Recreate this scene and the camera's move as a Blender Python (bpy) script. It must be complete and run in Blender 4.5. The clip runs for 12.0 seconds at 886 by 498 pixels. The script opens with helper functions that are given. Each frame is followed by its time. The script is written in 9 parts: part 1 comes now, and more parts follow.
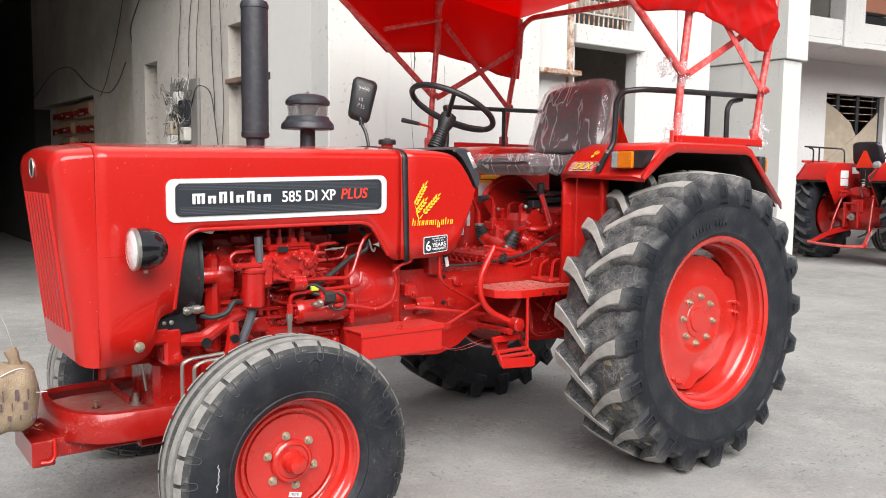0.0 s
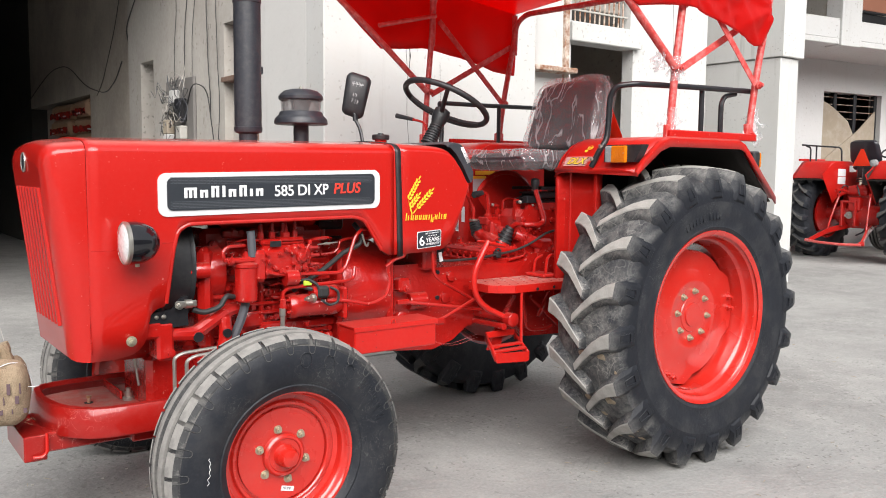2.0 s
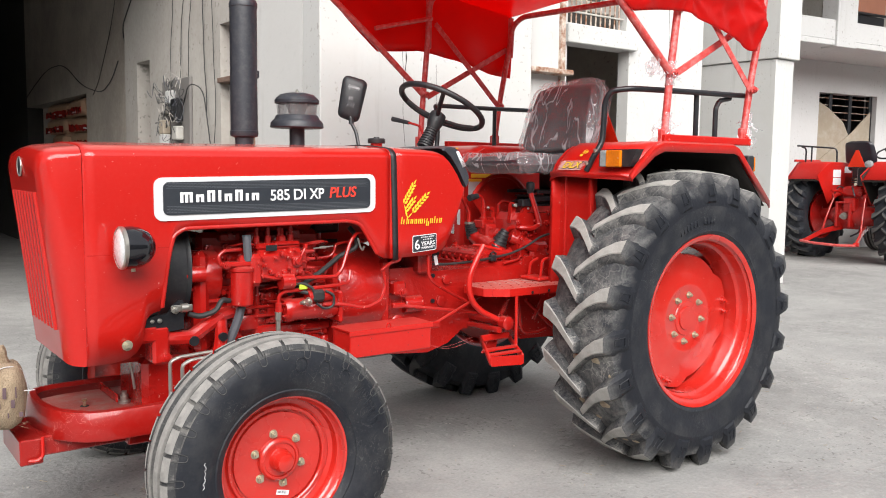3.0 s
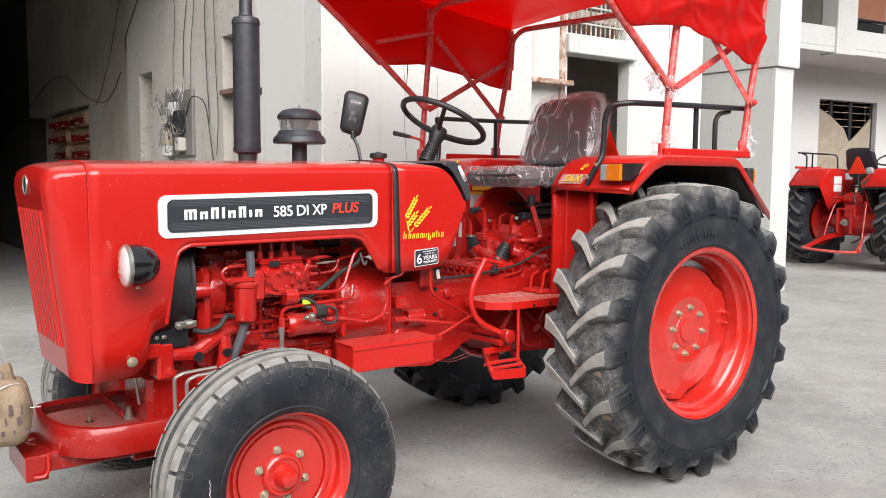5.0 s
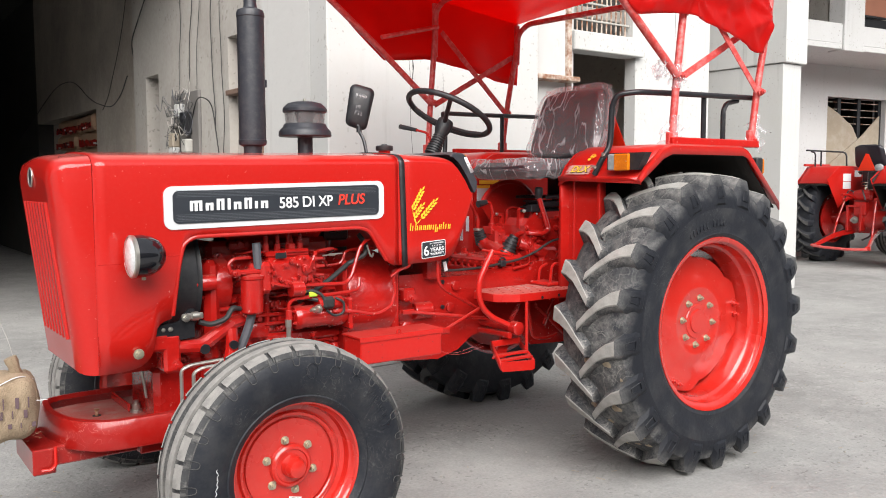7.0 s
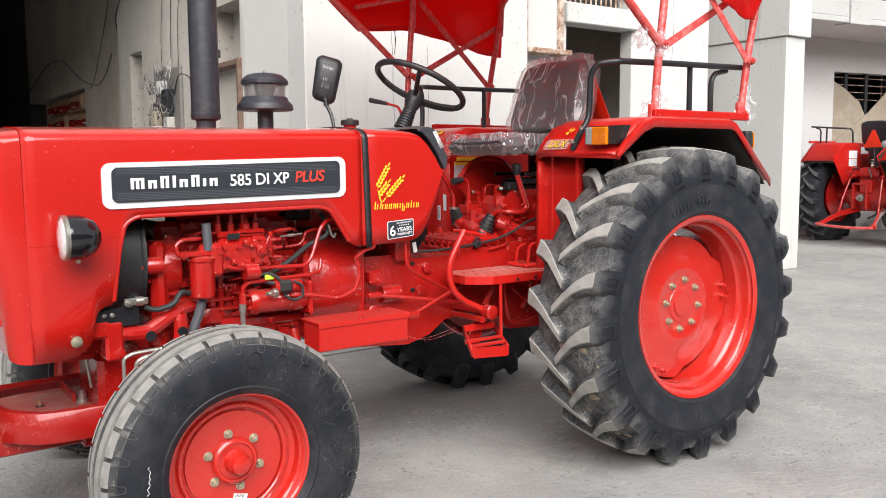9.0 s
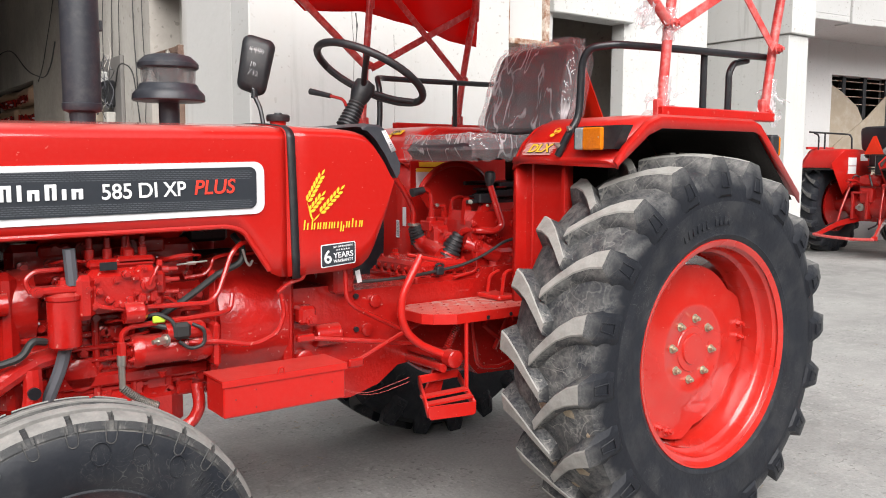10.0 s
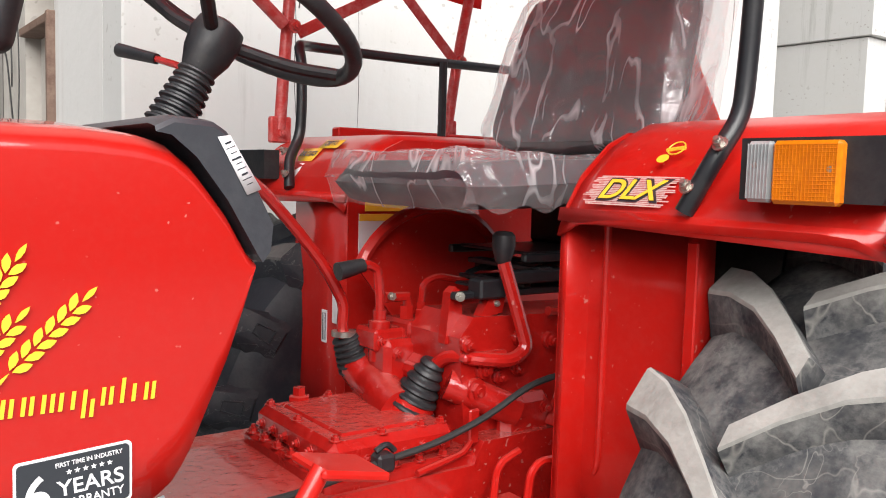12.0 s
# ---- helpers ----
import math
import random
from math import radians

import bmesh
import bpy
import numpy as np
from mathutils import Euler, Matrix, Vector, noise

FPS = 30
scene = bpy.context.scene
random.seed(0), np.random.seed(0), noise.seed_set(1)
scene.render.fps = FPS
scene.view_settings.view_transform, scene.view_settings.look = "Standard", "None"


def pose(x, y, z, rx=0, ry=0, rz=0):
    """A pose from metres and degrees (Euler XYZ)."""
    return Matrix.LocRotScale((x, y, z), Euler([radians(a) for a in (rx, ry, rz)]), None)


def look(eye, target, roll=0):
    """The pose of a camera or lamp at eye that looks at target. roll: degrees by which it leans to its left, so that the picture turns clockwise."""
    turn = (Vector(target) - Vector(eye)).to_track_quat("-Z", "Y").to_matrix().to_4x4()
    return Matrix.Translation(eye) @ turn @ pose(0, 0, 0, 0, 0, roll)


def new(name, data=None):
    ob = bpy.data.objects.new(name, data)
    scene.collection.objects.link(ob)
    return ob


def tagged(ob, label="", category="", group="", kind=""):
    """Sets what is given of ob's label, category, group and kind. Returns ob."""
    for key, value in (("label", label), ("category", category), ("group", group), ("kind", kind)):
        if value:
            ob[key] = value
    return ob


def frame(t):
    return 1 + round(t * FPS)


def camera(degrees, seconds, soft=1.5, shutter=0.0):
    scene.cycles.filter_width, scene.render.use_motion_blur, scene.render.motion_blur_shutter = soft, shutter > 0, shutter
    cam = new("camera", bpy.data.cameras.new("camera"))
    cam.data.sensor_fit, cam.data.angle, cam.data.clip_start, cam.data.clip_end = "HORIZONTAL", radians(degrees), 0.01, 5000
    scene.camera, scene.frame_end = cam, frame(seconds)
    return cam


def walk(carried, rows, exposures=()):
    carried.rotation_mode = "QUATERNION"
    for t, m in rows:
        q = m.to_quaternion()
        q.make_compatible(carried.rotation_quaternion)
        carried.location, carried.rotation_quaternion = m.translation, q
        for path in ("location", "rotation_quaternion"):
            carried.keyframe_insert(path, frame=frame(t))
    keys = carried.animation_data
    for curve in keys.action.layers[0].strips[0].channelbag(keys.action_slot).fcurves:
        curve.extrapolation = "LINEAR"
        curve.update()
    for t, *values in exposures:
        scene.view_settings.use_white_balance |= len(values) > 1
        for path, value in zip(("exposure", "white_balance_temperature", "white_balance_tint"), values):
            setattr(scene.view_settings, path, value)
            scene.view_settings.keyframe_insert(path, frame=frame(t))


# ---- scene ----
cam = camera(55.2, 12.0, soft=1.0)
PATH = [
    (0, (-3.129, -3.126, 1.310), (-1.947, -1.524, 1.125), 0.67),
    (0.5, (-3.122, -3.124, 1.272), (-1.940, -1.521, 1.092), 0.35),
    (1, (-3.121, -3.119, 1.242), (-1.941, -1.515, 1.051), 0.34),
    (1.5, (-3.112, -3.123, 1.261), (-1.930, -1.521, 1.072), 0.43),
    (2, (-3.110, -3.139, 1.285), (-1.926, -1.538, 1.102), 0.55),
    (2.5, (-3.109, -3.147, 1.300), (-1.921, -1.549, 1.112), 0.67),
    (3, (-3.113, -3.150, 1.309), (-1.922, -1.554, 1.122), 0.70),
    (5, (-3.126, -3.165, 1.345), (-1.937, -1.565, 1.172), 0.45),
    (5.5, (-3.122, -3.163, 1.337), (-1.932, -1.564, 1.169), 0.27),
    (6, (-3.120, -3.153, 1.324), (-1.932, -1.553, 1.159), 0.25),
    (6.5, (-3.117, -3.148, 1.296), (-1.936, -1.542, 1.138), 0.06),
    (8.5, (-3.008, -3.185, 1.277), (-1.852, -1.563, 1.100), -0.57),
    (9, (-2.871, -3.093, 1.269), (-1.715, -1.474, 1.062), -0.41),
    (9.5, (-2.681, -2.818, 1.311), (-1.507, -1.213, 1.099), 0.00),
    (10, (-2.358, -2.567, 1.288), (-1.174, -0.968, 1.084), 0.24),
    (10.5, (-2.062, -2.283, 1.315), (-0.888, -0.677, 1.111), 0.81),
    (11, (-1.779, -1.916, 1.351), (-0.596, -0.315, 1.161), 0.65),
    (11.5, (-1.502, -1.570, 1.351), (-0.325, 0.037, 1.171), 1.01),
    (12, (-1.281, -1.231, 1.346), (-0.096, 0.372, 1.177), 1.66),
]
walk(cam, [(t, look(eye, target, roll)) for t, eye, target, roll in PATH], [(0, 1.01), (9.5, 1.00), (11, 1.03), (12, 1.09)])

# ---- light: a bright overcast sky over the open yard ----
world = bpy.data.worlds.new("sky")
scene.world = world
world.use_nodes = True
wn = world.node_tree.nodes
sky = wn.new("ShaderNodeTexSky")
sky.sky_type = "NISHITA"
sky.sun_disc = False
SUN_ELEV, SUN_ROT = radians(37), radians(208)
sky.sun_elevation, sky.sun_rotation = SUN_ELEV, SUN_ROT
sky.air_density, sky.dust_density, sky.ozone_density = 1.0, 4.0, 1.0
wn["Background"].inputs["Strength"].default_value = 0.060
soften = wn.new("ShaderNodeMixRGB")
soften.inputs["Fac"].default_value = 0.75
soften.inputs["Color2"].default_value = (6.2, 6.25, 6.45, 1)
world.node_tree.links.new(sky.outputs["Color"], soften.inputs["Color1"])
world.node_tree.links.new(soften.outputs["Color"], wn["Background"].inputs["Color"])
sun_data = bpy.data.lights.new("sun", "SUN")
sun_data.energy, sun_data.angle, sun_data.color = 3.75, radians(62), (1.0, 0.98, 0.965)
sun = new("sun", sun_data)
sun.matrix_world = look((-4.2, -9.0, 7.4), (0, 0, 0))
scene.view_settings.exposure = 1.01


# ---- materials ----
def material(name, colour, rough=0.5, metal=0.0, colour2=None, scale=6.0, fine=120.0, amount=0.5, bump=0.0, bump_scale=None,
             coat=0.0, rough_var=0.0, dust=0.0, dust_colour=(0.45, 0.40, 0.34), dust_scale=9.0, streak=0.0, spec=0.5):
    m = bpy.data.materials.new(name)
    m.use_nodes = True
    nt = m.node_tree
    n, l = nt.nodes, nt.links
    p = n["Principled BSDF"]
    p.inputs["Roughness"].default_value = rough
    p.inputs["Metallic"].default_value = metal
    p.inputs["Coat Weight"].default_value = coat
    p.inputs["Coat Roughness"].default_value = 0.05
    p.inputs["Specular IOR Level"].default_value = spec
    tc = n.new("ShaderNodeTexCoord")
    big = n.new("ShaderNodeTexNoise")
    big.inputs["Scale"].default_value, big.inputs["Detail"].default_value = scale, 5
    small = n.new("ShaderNodeTexNoise")
    small.inputs["Scale"].default_value, small.inputs["Detail"].default_value = fine, 3
    for k in (big, small):
        l.new(tc.outputs["Object"], k.inputs["Vector"])
    mix = n.new("ShaderNodeMixRGB")
    c2 = colour2 or tuple(c * 0.8 for c in colour)
    mix.inputs["Color1"].default_value, mix.inputs["Color2"].default_value = (*colour, 1), (*c2, 1)
    add = n.new("ShaderNodeMath")
    add.operation = "MULTIPLY_ADD"
    l.new(small.outputs["Fac"], add.inputs[0])
    add.inputs[1].default_value = 0.5
    l.new(big.outputs["Fac"], add.inputs[2])
    ramp = n.new("ShaderNodeMapRange")
    ramp.inputs["From Min"].default_value, ramp.inputs["From Max"].default_value = 0.5, 1.0
    ramp.inputs["To Max"].default_value = amount
    l.new(add.outputs[0], ramp.inputs["Value"])
    l.new(ramp.outputs["Result"], mix.inputs["Fac"])
    out = mix.outputs["Color"]
    if dust:
        dn = n.new("ShaderNodeTexNoise")
        dn.inputs["Scale"].default_value, dn.inputs["Detail"].default_value, dn.inputs["Roughness"].default_value = dust_scale, 8, 0.7
        l.new(tc.outputs["Object"], dn.inputs["Vector"])
        dr = n.new("ShaderNodeMapRange")
        dr.inputs["From Min"].default_value, dr.inputs["From Max"].default_value = 0.45, 0.75
        dr.inputs["To Max"].default_value = dust
        l.new(dn.outputs["Fac"], dr.inputs["Value"])
        dm = n.new("ShaderNodeMixRGB")
        dm.inputs["Color2"].default_value = (*dust_colour, 1)
        l.new(dr.outputs["Result"], dm.inputs["Fac"])
        l.new(out, dm.inputs["Color1"])
        out = dm.outputs["Color"]
    if streak:
        mp = n.new("ShaderNodeMapping")
        mp.inputs["Scale"].default_value = (4, 4, 0.22)
        l.new(tc.outputs["Object"], mp.inputs["Vector"])
        sn, patch = n.new("ShaderNodeTexNoise"), n.new("ShaderNodeTexNoise")
        sn.inputs["Scale"].default_value, sn.inputs["Detail"].default_value, sn.inputs["Roughness"].default_value = 2.2, 9, 0.72
        patch.inputs["Scale"].default_value, patch.inputs["Detail"].default_value = 0.9, 2
        l.new(mp.outputs["Vector"], sn.inputs["Vector"])
        l.new(tc.outputs["Object"], patch.inputs["Vector"])
        a, b2, mul = n.new("ShaderNodeMapRange"), n.new("ShaderNodeMapRange"), n.new("ShaderNodeMath")
        a.inputs["From Min"].default_value, a.inputs["From Max"].default_value = 0.54, 0.74
        b2.inputs["From Min"].default_value, b2.inputs["From Max"].default_value, b2.inputs["To Max"].default_value = 0.46, 0.68, streak
        l.new(sn.outputs["Fac"], a.inputs["Value"])
        l.new(patch.outputs["Fac"], b2.inputs["Value"])
        mul.operation = "MULTIPLY"
        l.new(a.outputs["Result"], mul.inputs[0])
        l.new(b2.outputs["Result"], mul.inputs[1])
        sm = n.new("ShaderNodeMixRGB")
        sm.inputs["Color2"].default_value = (0.27, 0.26, 0.24, 1)
        l.new(mul.outputs[0], sm.inputs["Fac"])
        l.new(out, sm.inputs["Color1"])
        out = sm.outputs["Color"]
    l.new(out, p.inputs["Base Color"])
    if rough_var:
        rr = n.new("ShaderNodeMapRange")
        rr.inputs["To Min"].default_value, rr.inputs["To Max"].default_value = max(0.02, rough - rough_var), min(1, rough + rough_var)
        l.new(big.outputs["Fac"], rr.inputs["Value"])
        l.new(rr.outputs["Result"], p.inputs["Roughness"])
    if bump:
        b = n.new("ShaderNodeBump")
        b.inputs["Strength"].default_value, b.inputs["Distance"].default_value = bump, 0.01
        src = small
        if bump_scale:
            src = n.new("ShaderNodeTexNoise")
            src.inputs["Scale"].default_value, src.inputs["Detail"].default_value = bump_scale, 6
            l.new(tc.outputs["Object"], src.inputs["Vector"])
        l.new(src.outputs["Fac"], b.inputs["Height"])
        l.new(b.outputs["Normal"], p.inputs["Normal"])
    return m


RED = material("gloss_red_paint", (0.43, 0.0078, 0.0045), 0.45, coat=0.85, colour2=(0.39, 0.0072, 0.0042), amount=0.35, bump=0.03, bump_scale=3, dust=0.03, dust_colour=(0.5, 0.2, 0.17), dust_scale=70, rough_var=0.06, spec=0.2)
RED_CAST = material("red_engine_paint", (0.40, 0.0095, 0.007), 0.24, colour2=(0.26, 0.006, 0.0045), scale=14, bump=0.30, bump_scale=55, dust=0.03, dust_colour=(0.40, 0.12, 0.09), dust_scale=24, rough_var=0.10, coat=0.45, spec=0.5)
RED_SHEET = material("dusty_red_sheet", (0.48, 0.010, 0.0065), 0.36, colour2=(0.41, 0.008, 0.0055), scale=5, dust=0.06, dust_colour=(0.5, 0.2, 0.16), dust_scale=50, bump=0.07, bump_scale=14, rough_var=0.12, coat=0.4, spec=0.3)
# Same paint as RED_SHEET, darkened for the dull light on the bumper, plus scuffs.
RED_BUMPER = material("shaded_scuffed_bumper", (0.29, 0.0065, 0.0045), 0.34, colour2=(0.22, 0.0045, 0.0035), scale=5, dust=0.06, dust_colour=(0.5, 0.2, 0.16), dust_scale=40, bump=0.07, bump_scale=14, rough_var=0.12, coat=0.5, spec=0.3)
RED_FLOOR = material("dusty_red_footboard", (0.50, 0.022, 0.016), 0.5, colour2=(0.44, 0.05, 0.04), scale=9, dust=0.5, dust_colour=(0.45, 0.25, 0.20), dust_scale=46, bump=0.25)
DUSTY_PLATE = material("dust_covered_red_plate", (0.34, 0.05, 0.04), 0.7, colour2=(0.25, 0.12, 0.10), scale=12, dust=0.8, dust_colour=(0.27, 0.20, 0.17), dust_scale=18, bump=0.2)
# Pale patches paint in the white highlights of the polythene round the posts.
RED_TUBE = material("pale_glint_red_tube", (0.50, 0.030, 0.026), 0.35, colour2=(0.6, 0.12, 0.11), scale=20, dust=0.45, dust_colour=(0.72, 0.5, 0.48), dust_scale=34, bump=0.1, bump_scale=60)
RED_WHEEL = material("red_wheel_paint", (0.50, 0.018, 0.011), 0.26, colour2=(0.42, 0.014, 0.010), scale=6, dust=0.06, dust_scale=14, dust_colour=(0.5, 0.25, 0.2), rough_var=0.1, coat=0.8, bump=0.04, bump_scale=9)
CLOTH = material("red_tarpaulin", (0.66, 0.012, 0.010), 0.32, colour2=(0.58, 0.012, 0.01), scale=4, bump=0.55, bump_scale=7, rough_var=0.12)
def let_light_through(m, share, colour):
    n, l = m.node_tree.nodes, m.node_tree.links
    t, mix = n.new("ShaderNodeBsdfTranslucent"), n.new("ShaderNodeMixShader")
    t.inputs["Color"].default_value = (*colour, 1)
    mix.inputs[0].default_value = share
    l.new(n["Principled BSDF"].outputs[0], mix.inputs[1])
    l.new(t.outputs[0], mix.inputs[2])
    l.new(mix.outputs[0], n["Material Output"].inputs["Surface"])


REFLECTOR_TINT = (1.0, 0.07, 0.01)
let_light_through(CLOTH, 0.60, (0.82, 0.020, 0.012))
BLACK = material("satin_black_metal", (0.009, 0.0095, 0.012), 0.34, colour2=(0.016, 0.017, 0.02), dust=0.03, dust_scale=30)
BLACK_GLOSS = material("gloss_black_enamel", (0.008, 0.0085, 0.011), 0.10, colour2=(0.012, 0.0125, 0.015), coat=0.6)
# Near-black for added sheets that stand in for shade, and for the pin hole.
SHADE_DARK = material("shade_dark_sheet", (0.020, 0.017, 0.015), 0.95, colour2=(0.035, 0.03, 0.026), scale=12, bump=0.3)
BLACK_PLASTIC = material("black_plastic", (0.012, 0.0125, 0.015), 0.46, colour2=(0.02, 0.021, 0.024), dust=0.05, dust_scale=25, bump=0.05)
DASH = material("dusty_grey_dash", (0.028, 0.03, 0.037), 0.5, colour2=(0.045, 0.047, 0.055), scale=8, dust=0.15, dust_colour=(0.15, 0.15, 0.15), dust_scale=22, bump=0.05)
EXHAUST = material("dark_grey_exhaust_paint", (0.017, 0.019, 0.026), 0.45, colour2=(0.028, 0.030, 0.037), dust=0.06, dust_scale=40, bump=0.04)
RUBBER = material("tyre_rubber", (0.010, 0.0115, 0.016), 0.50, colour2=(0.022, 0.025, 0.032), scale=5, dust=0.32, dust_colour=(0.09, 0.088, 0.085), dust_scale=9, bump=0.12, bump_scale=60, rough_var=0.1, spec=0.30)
RUBBER_WORN = material("dusty_tread_rubber", (0.335, 0.328, 0.305), 0.85, colour2=(0.23, 0.225, 0.205), scale=18, amount=0.8, dust=0.6, dust_colour=(0.17, 0.162, 0.15), dust_scale=20, bump=0.35, bump_scale=40)
RUBBER_DUSTY = material("dust_veiled_rubber", (0.027, 0.030, 0.037), 0.72, colour2=(0.12, 0.116, 0.11), scale=24, amount=0.9, dust=0.85, dust_colour=(0.245, 0.24, 0.228), dust_scale=15, bump=0.3, bump_scale=34, spec=0.25)
def scratch(m, scale, amount, colour):
    """Thin pale scuff lines over a material."""
    n, l = m.node_tree.nodes, m.node_tree.links
    p = n["Principled BSDF"]
    old = p.inputs["Base Color"].links[0].from_socket
    tc, tex, gate = n.new("ShaderNodeTexCoord"), n.new("ShaderNodeTexNoise"), n.new("ShaderNodeTexNoise")
    tex.inputs["Scale"].default_value, tex.inputs["Detail"].default_value, tex.inputs["Distortion"].default_value = scale, 2, 3.0
    gate.inputs["Scale"].default_value = scale * 0.5
    off, size, thin, wide, mul = n.new("ShaderNodeMath"), n.new("ShaderNodeMath"), n.new("ShaderNodeMapRange"), n.new("ShaderNodeMapRange"), n.new("ShaderNodeMath")
    off.operation, off.inputs[1].default_value, size.operation, mul.operation = "SUBTRACT", 0.5, "ABSOLUTE", "MULTIPLY"
    thin.inputs["From Min"].default_value, thin.inputs["From Max"].default_value, thin.inputs["To Min"].default_value, thin.inputs["To Max"].default_value = 0.0, 0.014, amount, 0.0
    wide.inputs["From Min"].default_value, wide.inputs["From Max"].default_value = 0.48, 0.66
    for k in (tex, gate):
        l.new(tc.outputs["Object"], k.inputs["Vector"])
    l.new(tex.outputs["Fac"], off.inputs[0])
    l.new(off.outputs[0], size.inputs[0])
    l.new(size.outputs[0], thin.inputs["Value"])
    l.new(gate.outputs["Fac"], wide.inputs["Value"])
    l.new(thin.outputs["Result"], mul.inputs[0])
    l.new(wide.outputs["Result"], mul.inputs[1])
    mix = n.new("ShaderNodeMixRGB")
    mix.inputs["Color2"].default_value = (*colour, 1)
    l.new(mul.outputs[0], mix.inputs["Fac"])
    l.new(old, mix.inputs["Color1"])
    l.new(mix.outputs["Color"], p.inputs["Base Color"])


scratch(RUBBER, 15, 0.30, (0.2, 0.195, 0.185))
FRONT_WORN = material("worn_front_tread_rubber", (0.27, 0.258, 0.24), 0.85, colour2=(0.16, 0.155, 0.148), scale=18, amount=0.8, dust=0.6, dust_colour=(0.12, 0.116, 0.11), dust_scale=26, bump=0.35, bump_scale=40)
# Darker tread for far wheels: shade under fender and canopy put into the colour.
FAR_TREAD = material("shaded_dusty_tread_rubber", (0.085, 0.083, 0.08), 0.8, colour2=(0.05, 0.05, 0.05), scale=18, amount=0.8, dust=0.4, dust_colour=(0.15, 0.145, 0.135), dust_scale=16, bump=0.3, bump_scale=40)
FRONT_DUSTY = material("dust_veiled_front_rubber", (0.022, 0.023, 0.026), 0.75, colour2=(0.05, 0.05, 0.05), scale=9, amount=0.9, dust=0.8, dust_colour=(0.25, 0.238, 0.216), dust_scale=6, bump=0.25, bump_scale=40)
scratch(FRONT_DUSTY, 9, 0.35, (0.36, 0.345, 0.32))
scratch(RUBBER_DUSTY, 4.5, 0.4, (0.40, 0.38, 0.34))
scratch(RUBBER_DUSTY, 8, 0.32, (0.46, 0.44, 0.40))


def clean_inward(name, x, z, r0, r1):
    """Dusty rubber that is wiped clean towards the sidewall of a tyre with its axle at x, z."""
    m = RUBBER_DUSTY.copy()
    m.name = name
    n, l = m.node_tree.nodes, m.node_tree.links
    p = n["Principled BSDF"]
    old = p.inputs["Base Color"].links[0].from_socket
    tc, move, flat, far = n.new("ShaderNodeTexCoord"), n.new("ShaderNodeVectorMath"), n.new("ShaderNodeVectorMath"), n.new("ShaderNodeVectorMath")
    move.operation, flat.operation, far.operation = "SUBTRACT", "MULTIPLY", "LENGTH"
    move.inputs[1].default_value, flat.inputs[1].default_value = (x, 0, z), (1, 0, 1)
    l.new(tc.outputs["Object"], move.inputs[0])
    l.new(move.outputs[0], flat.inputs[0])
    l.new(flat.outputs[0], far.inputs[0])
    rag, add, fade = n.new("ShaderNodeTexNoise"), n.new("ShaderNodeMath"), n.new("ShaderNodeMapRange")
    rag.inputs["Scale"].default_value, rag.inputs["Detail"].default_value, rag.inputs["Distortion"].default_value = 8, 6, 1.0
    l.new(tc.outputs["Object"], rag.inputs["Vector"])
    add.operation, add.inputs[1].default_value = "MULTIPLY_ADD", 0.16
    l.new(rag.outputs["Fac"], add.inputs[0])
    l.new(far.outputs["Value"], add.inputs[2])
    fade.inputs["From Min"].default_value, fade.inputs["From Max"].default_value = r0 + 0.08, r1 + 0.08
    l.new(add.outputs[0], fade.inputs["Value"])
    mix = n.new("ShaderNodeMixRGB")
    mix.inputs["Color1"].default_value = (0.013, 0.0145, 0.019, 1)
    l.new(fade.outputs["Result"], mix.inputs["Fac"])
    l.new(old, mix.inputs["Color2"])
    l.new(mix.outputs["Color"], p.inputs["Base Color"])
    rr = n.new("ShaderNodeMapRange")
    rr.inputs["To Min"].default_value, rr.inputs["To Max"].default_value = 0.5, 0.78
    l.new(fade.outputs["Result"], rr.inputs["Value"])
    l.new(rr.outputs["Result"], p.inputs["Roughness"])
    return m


LUG_RUBBER = clean_inward("dusty_lug_rubber", 0, 0, 0.55, 0.65)
LUG_END = clean_inward("wiped_lug_end", 0, 0, 0.59, 0.71)
def specks(m, scale, low, amount, colour):
    """Small specks of dust and chips."""
    n, l = m.node_tree.nodes, m.node_tree.links
    p = n["Principled BSDF"]
    old = p.inputs["Base Color"].links[0].from_socket
    tc, dots, patch = n.new("ShaderNodeTexCoord"), n.new("ShaderNodeTexNoise"), n.new("ShaderNodeTexNoise")
    dots.inputs["Scale"].default_value, dots.inputs["Detail"].default_value, patch.inputs["Scale"].default_value = scale, 1.0, scale * 0.06
    for k in (dots, patch):
        l.new(tc.outputs["Object"], k.inputs["Vector"])
    a, b, mul, mix = n.new("ShaderNodeMapRange"), n.new("ShaderNodeMapRange"), n.new("ShaderNodeMath"), n.new("ShaderNodeMixRGB")
    a.inputs["From Min"].default_value, a.inputs["From Max"].default_value, a.inputs["To Max"].default_value = low, low + 0.04, amount
    b.inputs["From Min"].default_value, b.inputs["From Max"].default_value = 0.42, 0.6
    mul.operation = "MULTIPLY"
    l.new(dots.outputs["Fac"], a.inputs["Value"])
    l.new(patch.outputs["Fac"], b.inputs["Value"])
    l.new(a.outputs["Result"], mul.inputs[0])
    l.new(b.outputs["Result"], mul.inputs[1])
    mix.inputs["Color2"].default_value = (*colour, 1)
    l.new(mul.outputs[0], mix.inputs["Fac"])
    l.new(old, mix.inputs["Color1"])
    l.new(mix.outputs["Color"], p.inputs["Base Color"])


